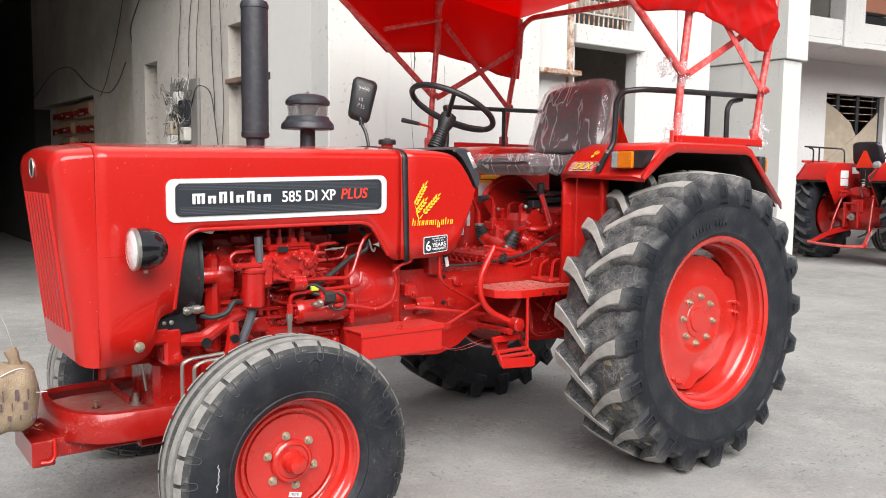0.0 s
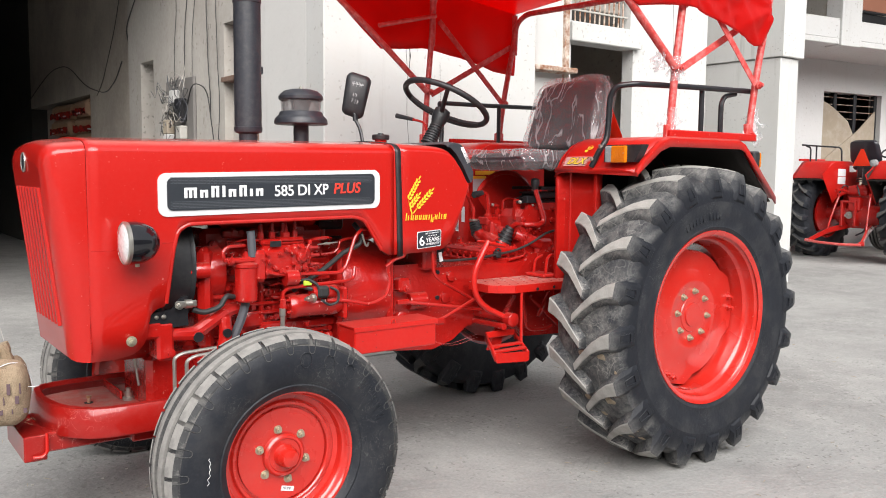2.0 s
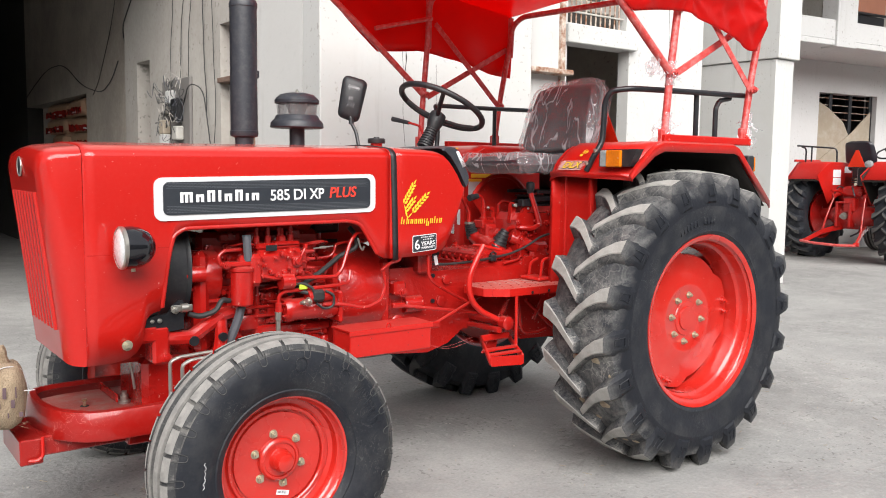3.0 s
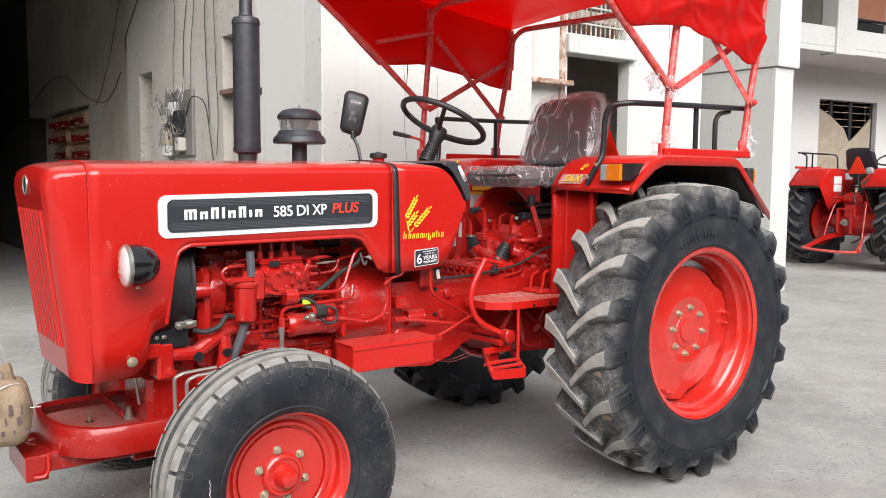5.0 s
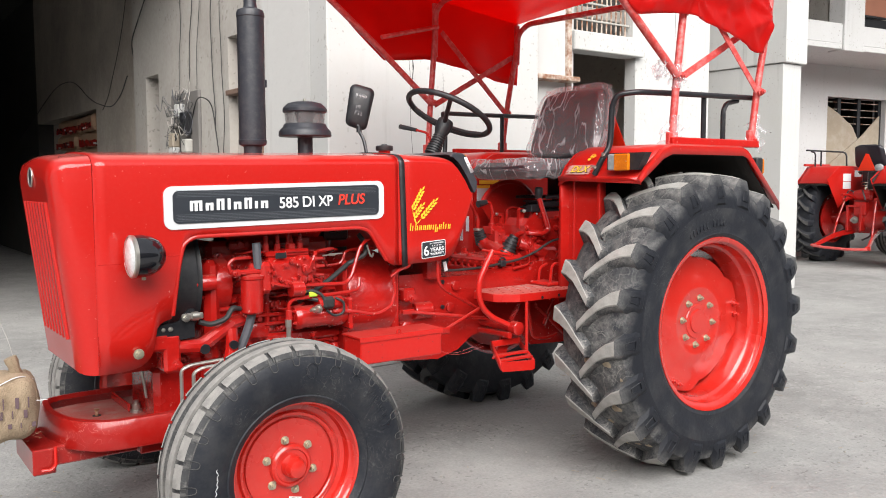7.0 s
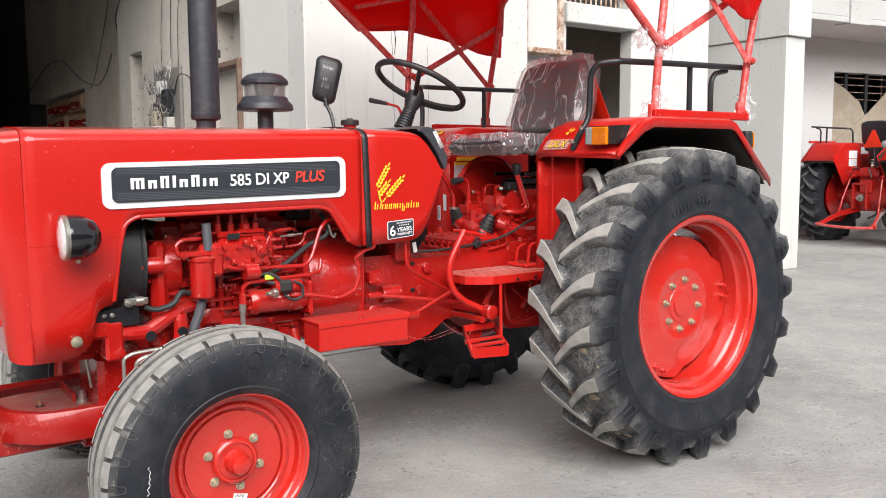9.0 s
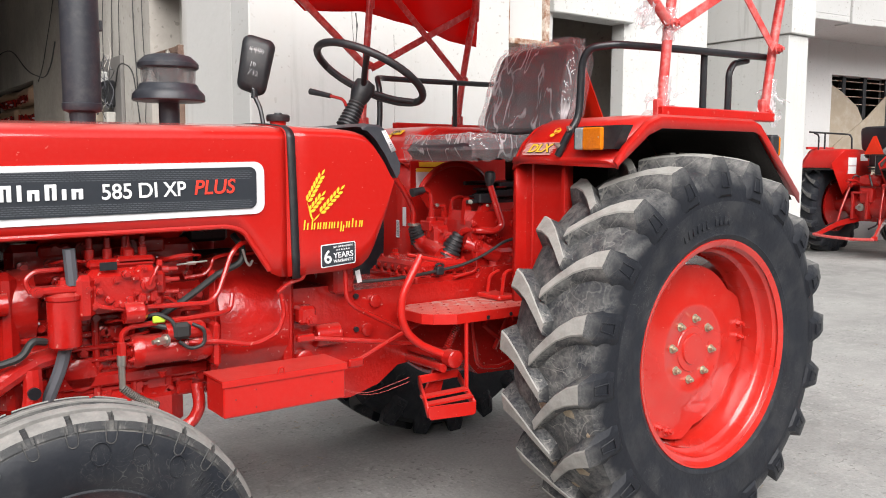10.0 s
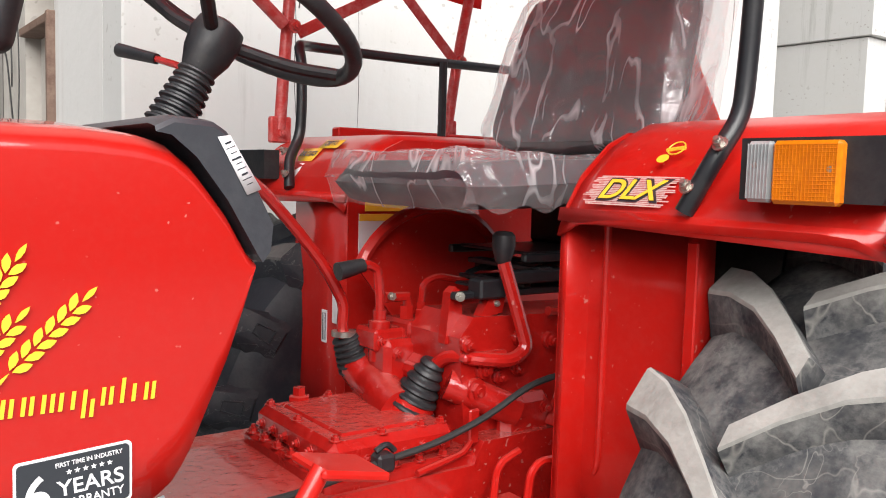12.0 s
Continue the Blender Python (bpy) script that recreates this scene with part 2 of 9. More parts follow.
for paint, size, low in ((RED, 95, 0.735), (RED_CAST, 80, 0.70), (RED_SHEET, 85, 0.70), (RED_WHEEL, 90, 0.72)):
    specks(paint, size, low + 0.015, 0.45, (0.55, 0.30, 0.25))
scratch(RED_BUMPER, 12, 0.35, (0.62, 0.25, 0.21))
def pale_tops(m, amount, colour, scale=9.0, low=0.72):
    """Paler colour on upward faces: lying dust, and sky sheen painted on the hood."""
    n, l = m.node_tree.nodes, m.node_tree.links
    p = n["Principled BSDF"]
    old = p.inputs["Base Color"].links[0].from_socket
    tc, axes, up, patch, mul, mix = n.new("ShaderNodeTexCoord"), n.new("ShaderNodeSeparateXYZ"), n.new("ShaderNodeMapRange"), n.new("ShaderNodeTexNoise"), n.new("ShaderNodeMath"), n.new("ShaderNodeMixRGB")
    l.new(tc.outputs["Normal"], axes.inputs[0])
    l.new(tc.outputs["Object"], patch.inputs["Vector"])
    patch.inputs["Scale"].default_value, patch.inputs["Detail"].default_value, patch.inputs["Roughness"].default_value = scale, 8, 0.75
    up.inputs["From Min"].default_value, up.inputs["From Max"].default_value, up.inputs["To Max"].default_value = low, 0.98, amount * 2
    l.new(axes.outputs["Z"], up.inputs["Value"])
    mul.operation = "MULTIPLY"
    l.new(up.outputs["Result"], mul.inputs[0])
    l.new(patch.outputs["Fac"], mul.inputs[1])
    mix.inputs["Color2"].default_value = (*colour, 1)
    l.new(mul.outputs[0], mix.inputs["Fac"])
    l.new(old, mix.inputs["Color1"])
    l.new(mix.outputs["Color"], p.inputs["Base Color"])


# Hood: the sky's reflection on its top is painted as pale pink.
pale_tops(RED, 0.30, (0.58, 0.27, 0.23))
pale_tops(RED_CAST, 0.16, (0.50, 0.22, 0.18), 30)
pale_tops(RED_SHEET, 0.12, (0.52, 0.24, 0.20), 18)
pale_tops(RED_FLOOR, 0.25, (0.50, 0.30, 0.25), 22)
specks(RED_FLOOR, 30, 0.50, 0.7, (0.46, 0.36, 0.32))
specks(RED_FLOOR, 70, 0.56, 0.6, (0.36, 0.05, 0.04))
pale_tops(DASH, 0.22, (0.20, 0.195, 0.19), 16)
CHROME = material("zinc_plated_steel", (0.42, 0.41, 0.39), 0.33, metal=0.85, colour2=(0.5, 0.46, 0.36), scale=40)
YELLOW_ZINC = material("yellow_zinc_bolt", (0.42, 0.385, 0.29), 0.34, metal=0.6, colour2=(0.46, 0.41, 0.29), scale=60)
LENS = material("ribbed_lamp_lens", (0.22, 0.23, 0.235), 0.12, colour2=(0.36, 0.375, 0.37), scale=25, amount=0.6, coat=0.6)
LAMP_GLASS = material("bright_ribbed_glass", (0.78, 0.80, 0.80), 0.08, colour2=(0.45, 0.47, 0.47), scale=30, amount=0.7, coat=1.0, bump=0.3, bump_scale=60)
ORANGE = material("amber_lens", (0.74, 0.22, 0.006), 0.18, colour2=(0.5, 0.12, 0.004), scale=16, amount=0.8, coat=0.4)
REFLECTOR = material("orange_red_reflector", (0.9, 0.07, 0.02), 0.35, colour2=(0.8, 0.05, 0.02), scale=60)
let_light_through(REFLECTOR, 0.5, REFLECTOR_TINT)
WHITE = material("white_decal", (0.72, 0.72, 0.73), 0.35, colour2=(0.7, 0.7, 0.71), scale=30)
DECAL_GREY = material("worn_pale_decal", (0.60, 0.48, 0.45), 0.45, colour2=(0.5, 0.2, 0.18), scale=180, amount=0.9)
YELLOW = material("yellow_decal", (0.87, 0.56, 0.04), 0.4, colour2=(0.8, 0.48, 0.03), scale=30)
BADGE = material("dark_badge_panel", (0.022, 0.026, 0.033), 0.35, colour2=(0.03, 0.035, 0.042), scale=40, coat=0.5)
SILVER = material("silver_rim_plastic", (0.60, 0.61, 0.62), 0.3, colour2=(0.55, 0.56, 0.57), scale=14, coat=0.3)
MESHGREY = material("dark_mesh", (0.10, 0.108, 0.12), 0.5)
BADGE_RED = material("red_letter", (0.8, 0.05, 0.03), 0.35)
GREY_HOSE = material("grey_rubber_hose", (0.085, 0.087, 0.10), 0.5, colour2=(0.06, 0.062, 0.072), scale=20)
DIRTY_WHITE = material("lime_wash", (0.50, 0.50, 0.488), 0.9, colour2=(0.48, 0.475, 0.455), scale=1.6, fine=30, amount=0.5, bump=0.25, bump_scale=12, dust=0.25, dust_colour=(0.45, 0.43, 0.38), dust_scale=2.2, streak=0.75)
specks(DIRTY_WHITE, 34, 0.68, 0.5, (0.24, 0.22, 0.19))
HOUSE_WHITE = material("white_house_paint", (0.55, 0.55, 0.545), 0.85, colour2=(0.49, 0.485, 0.475), scale=1.4, fine=30, amount=0.5, bump=0.2, bump_scale=12, dust=0.12, dust_colour=(0.5, 0.48, 0.43), dust_scale=2.0, streak=0.4)
specks(HOUSE_WHITE, 24, 0.66, 0.5, (0.25, 0.23, 0.2))
PLASTER = material("grey_plaster", (0.42, 0.398, 0.362), 0.92, colour2=(0.31, 0.287, 0.26), scale=1.2, fine=25, amount=0.8, bump=0.35, bump_scale=10, dust=0.45, dust_colour=(0.27, 0.24, 0.21), dust_scale=1.7, streak=0.35)
def limewashed(m, name, y, colour):
    """A plaster that is lime-washed up to a ragged upright edge at y."""
    w = m.copy()
    w.name = name
    n, l = w.node_tree.nodes, w.node_tree.links
    p = n["Principled BSDF"]
    old = p.inputs["Base Color"].links[0].from_socket
    tc, axes, rag, stretch, add, edge, mix = n.new("ShaderNodeTexCoord"), n.new("ShaderNodeSeparateXYZ"), n.new("ShaderNodeTexNoise"), n.new("ShaderNodeMapping"), n.new("ShaderNodeMath"), n.new("ShaderNodeMapRange"), n.new("ShaderNodeMixRGB")
    stretch.inputs["Scale"].default_value = (5, 5, 0.5)
    l.new(tc.outputs["Object"], stretch.inputs["Vector"])
    l.new(stretch.outputs["Vector"], rag.inputs["Vector"])
    rag.inputs["Scale"].default_value, rag.inputs["Detail"].default_value = 1.5, 7
    l.new(tc.outputs["Object"], axes.inputs[0])
    add.operation, add.inputs[1].default_value = "MULTIPLY_ADD", 0.9
    l.new(rag.outputs["Fac"], add.inputs[0])
    l.new(axes.outputs["Y"], add.inputs[2])
    edge.inputs["From Min"].default_value, edge.inputs["From Max"].default_value, edge.inputs["To Min"].default_value, edge.inputs["To Max"].default_value = y + 0.35, y + 0.65, 0.85, 0.0
    l.new(add.outputs[0], edge.inputs["Value"])
    mix.inputs["Color2"].default_value = (*colour, 1)
    l.new(edge.outputs["Result"], mix.inputs["Fac"])
    l.new(old, mix.inputs["Color1"])
    l.new(mix.outputs["Color"], p.inputs["Base Color"])
    return w


specks(PLASTER, 22, 0.65, 0.55, (0.15, 0.135, 0.12))
FLANK = limewashed(PLASTER, "half_limewashed_plaster", 2.80, (0.56, 0.555, 0.54))
# Plaster copy with its tone lifted to offset dim light in the hall mouth.
HALL_PLASTER = material("hall_mouth_plaster", (0.48, 0.43, 0.37), 0.95, colour2=(0.34, 0.30, 0.26), scale=1.0, fine=25, amount=0.9, bump=0.35, bump_scale=10, dust=0.5, dust_colour=(0.12, 0.105, 0.09), dust_scale=1.5, streak=0.6)
CONCRETE = material("yard_concrete", (0.335, 0.33, 0.318), 0.8, colour2=(0.17, 0.168, 0.162), scale=0.9, fine=70, amount=0.85, bump=0.7, bump_scale=38, dust=0.55, dust_colour=(0.40, 0.392, 0.375), dust_scale=5.0)
scratch(CONCRETE, 1.6, 0.45, (0.13, 0.128, 0.122))
scratch(CONCRETE, 5.0, 0.35, (0.48, 0.47, 0.455))
specks(CONCRETE, 26, 0.62, 0.25, (0.46, 0.45, 0.43))
specks(CONCRETE, 38, 0.63, 0.6, (0.11, 0.108, 0.104))
RAW = material("raw_concrete", (0.42, 0.405, 0.37), 0.95, colour2=(0.3, 0.29, 0.26), scale=5, fine=50, amount=0.7, bump=0.3, bump_scale=18)
RUST = material("rusty_painted_iron", (0.60, 0.55, 0.48), 0.7, colour2=(0.20, 0.08, 0.035), scale=11, fine=50, amount=1.3, bump=0.3)
YARD_WALL = material("unseen_yard_wall", (0.12, 0.105, 0.085), 0.95, colour2=(0.08, 0.078, 0.06), scale=0.8, amount=0.9, bump=0.3, bump_scale=8, streak=0.3)
# Near-black: the gloom of unlit rooms and hall is put into the colour.
DARK = material("unlit_interior_dark", (0.05, 0.047, 0.043), 0.95, colour2=(0.03, 0.028, 0.026), scale=1.5)
PLYWOOD = material("pale_board", (0.33, 0.28, 0.21), 0.8, colour2=(0.25, 0.20, 0.15), scale=4, fine=60, dust=0.25, dust_colour=(0.6, 0.58, 0.53), dust_scale=9)
CARD = material("brown_cardboard", (0.34, 0.215, 0.135), 0.85, colour2=(0.24, 0.15, 0.095), scale=8)
REDBAG = material("red_carton_print", (0.30, 0.02, 0.016), 0.25, colour2=(0.16, 0.012, 0.01), scale=8)
MUD = material("dried_mud", (0.24, 0.185, 0.125), 0.95, colour2=(0.34, 0.28, 0.20), scale=40, amount=0.9, bump=0.8, bump_scale=90)
JUTE = material("jute_sacking", (0.36, 0.275, 0.185), 0.95, colour2=(0.23, 0.17, 0.11), scale=26, fine=240, amount=0.9, bump=0.7, bump_scale=230)
JUTE_INK = material("purple_sack_print", (0.11, 0.07, 0.08), 0.95, scale=30)
SEAT = material("dark_seat_vinyl", (0.014, 0.014, 0.020), 0.33, colour2=(0.022, 0.021, 0.027), scale=10)
SEATBACK = material("dark_plum_seat_vinyl", (0.032, 0.021, 0.025), 0.42, colour2=(0.025, 0.017, 0.021), scale=6)
CABLE = material("black_cable", (0.02, 0.02, 0.02), 0.6)
LIME = material("lime_tag", (0.5, 0.65, 0.05), 0.5)
GREENWIRE = material("green_decoration", (0.05, 0.2, 0.16), 0.5)
BROWNPANEL = material("brown_painted_shutter", (0.34, 0.14, 0.085), 0.7, scale=6)


def film_material(name, tint=(0.9, 0.9, 0.92), bump=0.6, scale=14, see=0.75):
    """Thin crumpled polythene, sky glints painted white along its folds."""
    m = bpy.data.materials.new(name)
    m.use_nodes = True
    n, l = m.node_tree.nodes, m.node_tree.links
    n.remove(n["Principled BSDF"])
    clear, gloss, milky = n.new("ShaderNodeBsdfTransparent"), n.new("ShaderNodeBsdfGlossy"), n.new("ShaderNodeBsdfDiffuse")
    gloss.inputs["Roughness"].default_value = 0.12
    milky.inputs["Color"].default_value = (*tint, 1)
    tc, wave = n.new("ShaderNodeTexCoord"), n.new("ShaderNodeTexNoise")
    wave.inputs["Scale"].default_value, wave.inputs["Detail"].default_value, wave.inputs["Distortion"].default_value = scale, 4, 1.5
    l.new(tc.outputs["Object"], wave.inputs["Vector"])
    b = n.new("ShaderNodeBump")
    b.inputs["Strength"].default_value, b.inputs["Distance"].default_value = bump, 0.03
    l.new(wave.outputs["Fac"], b.inputs["Height"])
    l.new(b.outputs["Normal"], gloss.inputs["Normal"])
    thin, white = n.new("ShaderNodeBsdfTranslucent"), n.new("ShaderNodeMixShader")
    thin.inputs["Color"].default_value = (*tint, 1)
    white.inputs[0].default_value = 0.45
    l.new(milky.outputs[0], white.inputs[1])
    l.new(thin.outputs[0], white.inputs[2])
    body = n.new("ShaderNodeMixShader")
    body.inputs[0].default_value = 1 - see
    l.new(clear.outputs[0], body.inputs[1])
    l.new(white.outputs[0], body.inputs[2])
    # Sky reflections on the folds, painted as white streaks rather than gloss.
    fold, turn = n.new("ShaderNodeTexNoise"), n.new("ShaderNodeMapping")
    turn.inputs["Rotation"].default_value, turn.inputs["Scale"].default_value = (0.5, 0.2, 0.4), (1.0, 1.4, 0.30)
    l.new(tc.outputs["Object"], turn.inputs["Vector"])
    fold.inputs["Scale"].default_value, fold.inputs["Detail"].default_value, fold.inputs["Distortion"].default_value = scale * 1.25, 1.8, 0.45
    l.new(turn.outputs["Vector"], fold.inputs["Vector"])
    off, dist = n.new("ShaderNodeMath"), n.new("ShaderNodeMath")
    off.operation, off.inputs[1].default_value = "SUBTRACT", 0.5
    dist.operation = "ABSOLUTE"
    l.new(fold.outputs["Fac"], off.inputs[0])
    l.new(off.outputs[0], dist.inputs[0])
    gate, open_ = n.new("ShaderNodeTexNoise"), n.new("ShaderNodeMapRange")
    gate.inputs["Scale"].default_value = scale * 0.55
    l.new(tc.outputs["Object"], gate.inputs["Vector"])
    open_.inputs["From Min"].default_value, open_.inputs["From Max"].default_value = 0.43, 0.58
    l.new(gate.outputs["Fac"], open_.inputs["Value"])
    glint, mul = n.new("ShaderNodeMapRange"), n.new("ShaderNodeMath")
    glint.inputs["From Min"].default_value, glint.inputs["From Max"].default_value = 0.0, 0.034
    glint.inputs["To Min"].default_value, glint.inputs["To Max"].default_value = 0.75, 0.0
    l.new(dist.outputs[0], glint.inputs["Value"])
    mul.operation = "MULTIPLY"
    l.new(glint.outputs["Result"], mul.inputs[0])
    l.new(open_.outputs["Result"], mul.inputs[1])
    glinted = n.new("ShaderNodeMixShader")
    l.new(mul.outputs[0], glinted.inputs[0])
    l.new(body.outputs[0], glinted.inputs[1])
    l.new(white.outputs[0], glinted.inputs[2])
    top = n.new("ShaderNodeMixShader")
    top.inputs[0].default_value = 0.10
    l.new(glinted.outputs[0], top.inputs[1])
    l.new(gloss.outputs[0], top.inputs[2])
    l.new(top.outputs[0], n["Material Output"].inputs["Surface"])
    return m


FILM = film_material("crumpled_polythene", see=0.83, bump=1.0, scale=9)
FILM_BRIGHT = film_material("bright_polythene", see=0.72)
CLEAR = film_material("clear_plastic_bowl", tint=(0.4, 0.38, 0.38), bump=0.05, see=0.75)


# ---- mesh tools ----
class Shape:
    """Gathers vertices and faces for one mesh."""

    def __init__(self):
        self.v, self.f = [], []

    def add(self, verts, faces):
        k = len(self.v)
        self.v += [tuple(p) for p in verts]
        self.f += [tuple(i + k for i in face) for face in faces]
        return self

    def box(self, x0, x1, y0, y1, z0, z1, bev=0.004, m=None):
        """A box with chamfered edges, between two corners; m: a pose applied to it."""
        b = min(bev, 0.45 * min(x1 - x0, y1 - y0, z1 - z0))
        pts, faces, idx = [], [], {}
        for i, x in enumerate((x0, x1)):
            for j, y in enumerate((y0, y1)):
                for k, z in enumerate((z0, z1)):
                    sx, sy, sz = (1, -1)[i] * b, (1, -1)[j] * b, (1, -1)[k] * b
                    for a, p in enumerate(((x, y + sy, z + sz), (x + sx, y, z + sz), (x + sx, y + sy, z))):
                        idx[i, j, k, a] = len(pts)
                        pts.append(p)
                    faces.append((idx[i, j, k, 0], idx[i, j, k, 1], idx[i, j, k, 2]))
        for a in range(3):
            for s in (0, 1):
                quad = []
                for p, q in ((0, 0), (1, 0), (1, 1), (0, 1)):
                    c = [0, 0, 0]
                    c[a], c[(a + 1) % 3], c[(a + 2) % 3] = s, p, q
                    quad.append(idx[c[0], c[1], c[2], a])
                faces.append(tuple(quad))
            for p in (0, 1):
                for q in (0, 1):
                    e = []
                    for s in (0, 1):
                        c = [0, 0, 0]
                        c[a], c[(a + 1) % 3], c[(a + 2) % 3] = s, p, q
                        e.append((idx[(*c, (a + 1) % 3)], idx[(*c, (a + 2) % 3)]))
                    faces.append((e[0][0], e[1][0], e[1][1], e[0][1]))
        if m is not None:
            pts = [m @ Vector(p) for p in pts]
        return self.add(pts, faces)

    def tube(self, path, r, n=10, smooth=4, caps=True, radii=None):
        """A round bar along a path, its corners rounded."""
        p = [Vector(q) for q in path]
        if smooth and len(p) > 2:
            out = [p[0]]
            for a, b, c in zip(p, p[1:], p[2:]):
                d = min((b - a).length, (c - b).length) * 0.42
                s, e = b + (a - b).normalized() * d, b + (c - b).normalized() * d
                for k in range(smooth + 1):
                    t = k / smooth
                    out.append(s * (1 - t) ** 2 + b * 2 * t * (1 - t) + e * t * t)
            p = out + [p[-1]]
        rings, side = [], None
        for i, q in enumerate(p):
            way = (p[min(i + 1, len(p) - 1)] - p[max(i - 1, 0)]).normalized()
            if side is None:
                side = way.orthogonal().normalized()
            side = (side - way * side.dot(way)).normalized()
            up = way.cross(side)
            rr = radii[min(i, len(radii) - 1)] if radii else r
            rings.append([q + (side * math.cos(2 * math.pi * k / n) + up * math.sin(2 * math.pi * k / n)) * rr for k in range(n)])
        faces = [(i * n + k, i * n + (k + 1) % n, (i + 1) * n + (k + 1) % n, (i + 1) * n + k) for i in range(len(p) - 1) for k in range(n)]
        if caps:
            faces += [tuple(range(n))[::-1], tuple((len(p) - 1) * n + k for k in range(n))]
        return self.add([v for ring in rings for v in ring], faces)

    def lathe(self, profile, centre, axis="y", n=48, close=False):
        """Turns (along, radius) pairs round an axis through centre."""
        c, pts = Vector(centre), []
        for a, r in profile:
            for k in range(n):
                s, t = math.cos(2 * math.pi * k / n) * r, math.sin(2 * math.pi * k / n) * r
                pts.append(c + Vector({"x": (a, s, t), "y": (s, a, t), "z": (s, t, a)}[axis]))
        m = len(profile)
        faces = [(i * n + k, i * n + (k + 1) % n, (i + 1) % m * n + (k + 1) % n, (i + 1) % m * n + k) for i in range(m if close else m - 1) for k in range(n)]
        if not close:
            faces += [tuple(range(n)), tuple((m - 1) * n + k for k in range(n))]
        return self.add(pts, faces)

    def plate(self, outline, thick, axis="y", at=0.0):
        """A flat plate: an outline in the two other axes (in x, y, z order), from at to at + thick."""
        def put(p, d):
            return {"x": (d, p[0], p[1]), "y": (p[0], d, p[1]), "z": (p[0], p[1], d)}[axis]
        n = len(outline)
        verts = [put(p, at) for p in outline] + [put(p, at + thick) for p in outline]
        return self.add(verts, [tuple(range(n)), tuple(range(2 * n - 1, n - 1, -1))] + [(i, (i + 1) % n, n + (i + 1) % n, n + i) for i in range(n)])

    def bolt(self, c, way, r=0.012, h=0.01, washer=True):
        """A hexagon head on a washer."""
        w = Vector(way).normalized()
        s = w.orthogonal().normalized()
        u = w.cross(s)
        c = Vector(c)
        for rr, a, b, n in ((r * 1.45, 0, h * 0.25, 12),) * washer + ((r, h * 0.2, h, 6), (r * 0.55, h, h * 1.5, 8)):
            pts = [c + w * d + (s * math.cos(2 * math.pi * k / n) + u * math.sin(2 * math.pi * k / n)) * rr for d in (a, b) for k in range(n)]
            self.add(pts, [(k, (k + 1) % n, n + (k + 1) % n, n + k) for k in range(n)] + [tuple(range(n))[::-1], tuple(range(n, 2 * n))])
        return self

    def grid(self, rows, both=False):
        """A sheet through rows of points."""
        n = len(rows[0])
        return self.add([p for row in rows for p in row], [(i * n + k, i * n + k + 1, (i + 1) * n + k + 1, (i + 1) * n + k) for i in range(len(rows) - 1) for k in range(n - 1)])


def part(name, shape, mat, parent=None, label="", smooth=35, thick=0.0):
    """Links a shape as one mesh object under a thing or a part."""
    me = bpy.data.meshes.new(name)
    me.from_pydata(shape.v, [], shape.f)
    bm = bmesh.new()
    bm.from_mesh(me)
    bmesh.ops.recalc_face_normals(bm, faces=bm.faces)
    bm.to_mesh(me)
    bm.free()
    if smooth:
        me.polygons.foreach_set("use_smooth", [True] * len(me.polygons))
        me.set_sharp_from_angle(angle=radians(smooth))
    me.materials.append(mat)
    ob = new(name, me)
    if parent is not None:
        ob.parent = parent
    if thick:
        s = ob.modifiers.new("thickness", "SOLIDIFY")
        s.thickness, s.offset = thick, 0
    if label:
        ob["label"] = label
    return ob


def pieces(name, shape, mat, parent, label="", smooth=35, thick=0.0, together=True):
    """Links the separate bodies of a shape as parts of their own; bodies that touch stay together."""
    root = list(range(len(shape.v)))
    def find(i):
        while root[i] != i:
            root[i] = root[root[i]]
            i = root[i]
        return i
    for f in shape.f:
        for i in f[1:]:
            root[find(i)] = find(f[0])
    groups = {}
    for f in shape.f:
        groups.setdefault(find(f[0]), []).append(f)
    boxes = []
    for faces in groups.values():
        pts = [shape.v[i] for f in faces for i in f]
        lo, hi = [min(p[k] for p in pts) - 0.0006 for k in range(3)], [max(p[k] for p in pts) + 0.0006 for k in range(3)]
        for b in [b for b in boxes if together and all(b[0][k] <= hi[k] and lo[k] <= b[1][k] for k in range(3))]:
            boxes.remove(b)
            lo, hi, faces = [min(lo[k], b[0][k]) for k in range(3)], [max(hi[k], b[1][k]) for k in range(3)], b[2] + faces
        boxes.append([lo, hi, faces])
    out = []
    for lo, hi, faces in boxes:
        used = sorted({i for f in faces for i in f})
        at = {i: k for k, i in enumerate(used)}
        out.append(part(name, Shape().add([shape.v[i] for i in used], [tuple(at[i] for i in f) for f in faces]), mat, parent, label, smooth, thick))
    return out


def thing(name, label, category, at=(0, 0, 0), group=""):
    ob = new(name)
    ob.matrix_basis = pose(*at) if not isinstance(at, Matrix) else at
    ob.empty_display_size = 0.1
    return tagged(ob, label, category, group)


def struct(name, shape, mat, label, category, smooth=30):
    return tagged(part(name, shape, mat, None, smooth=smooth), label, category, kind="structure")


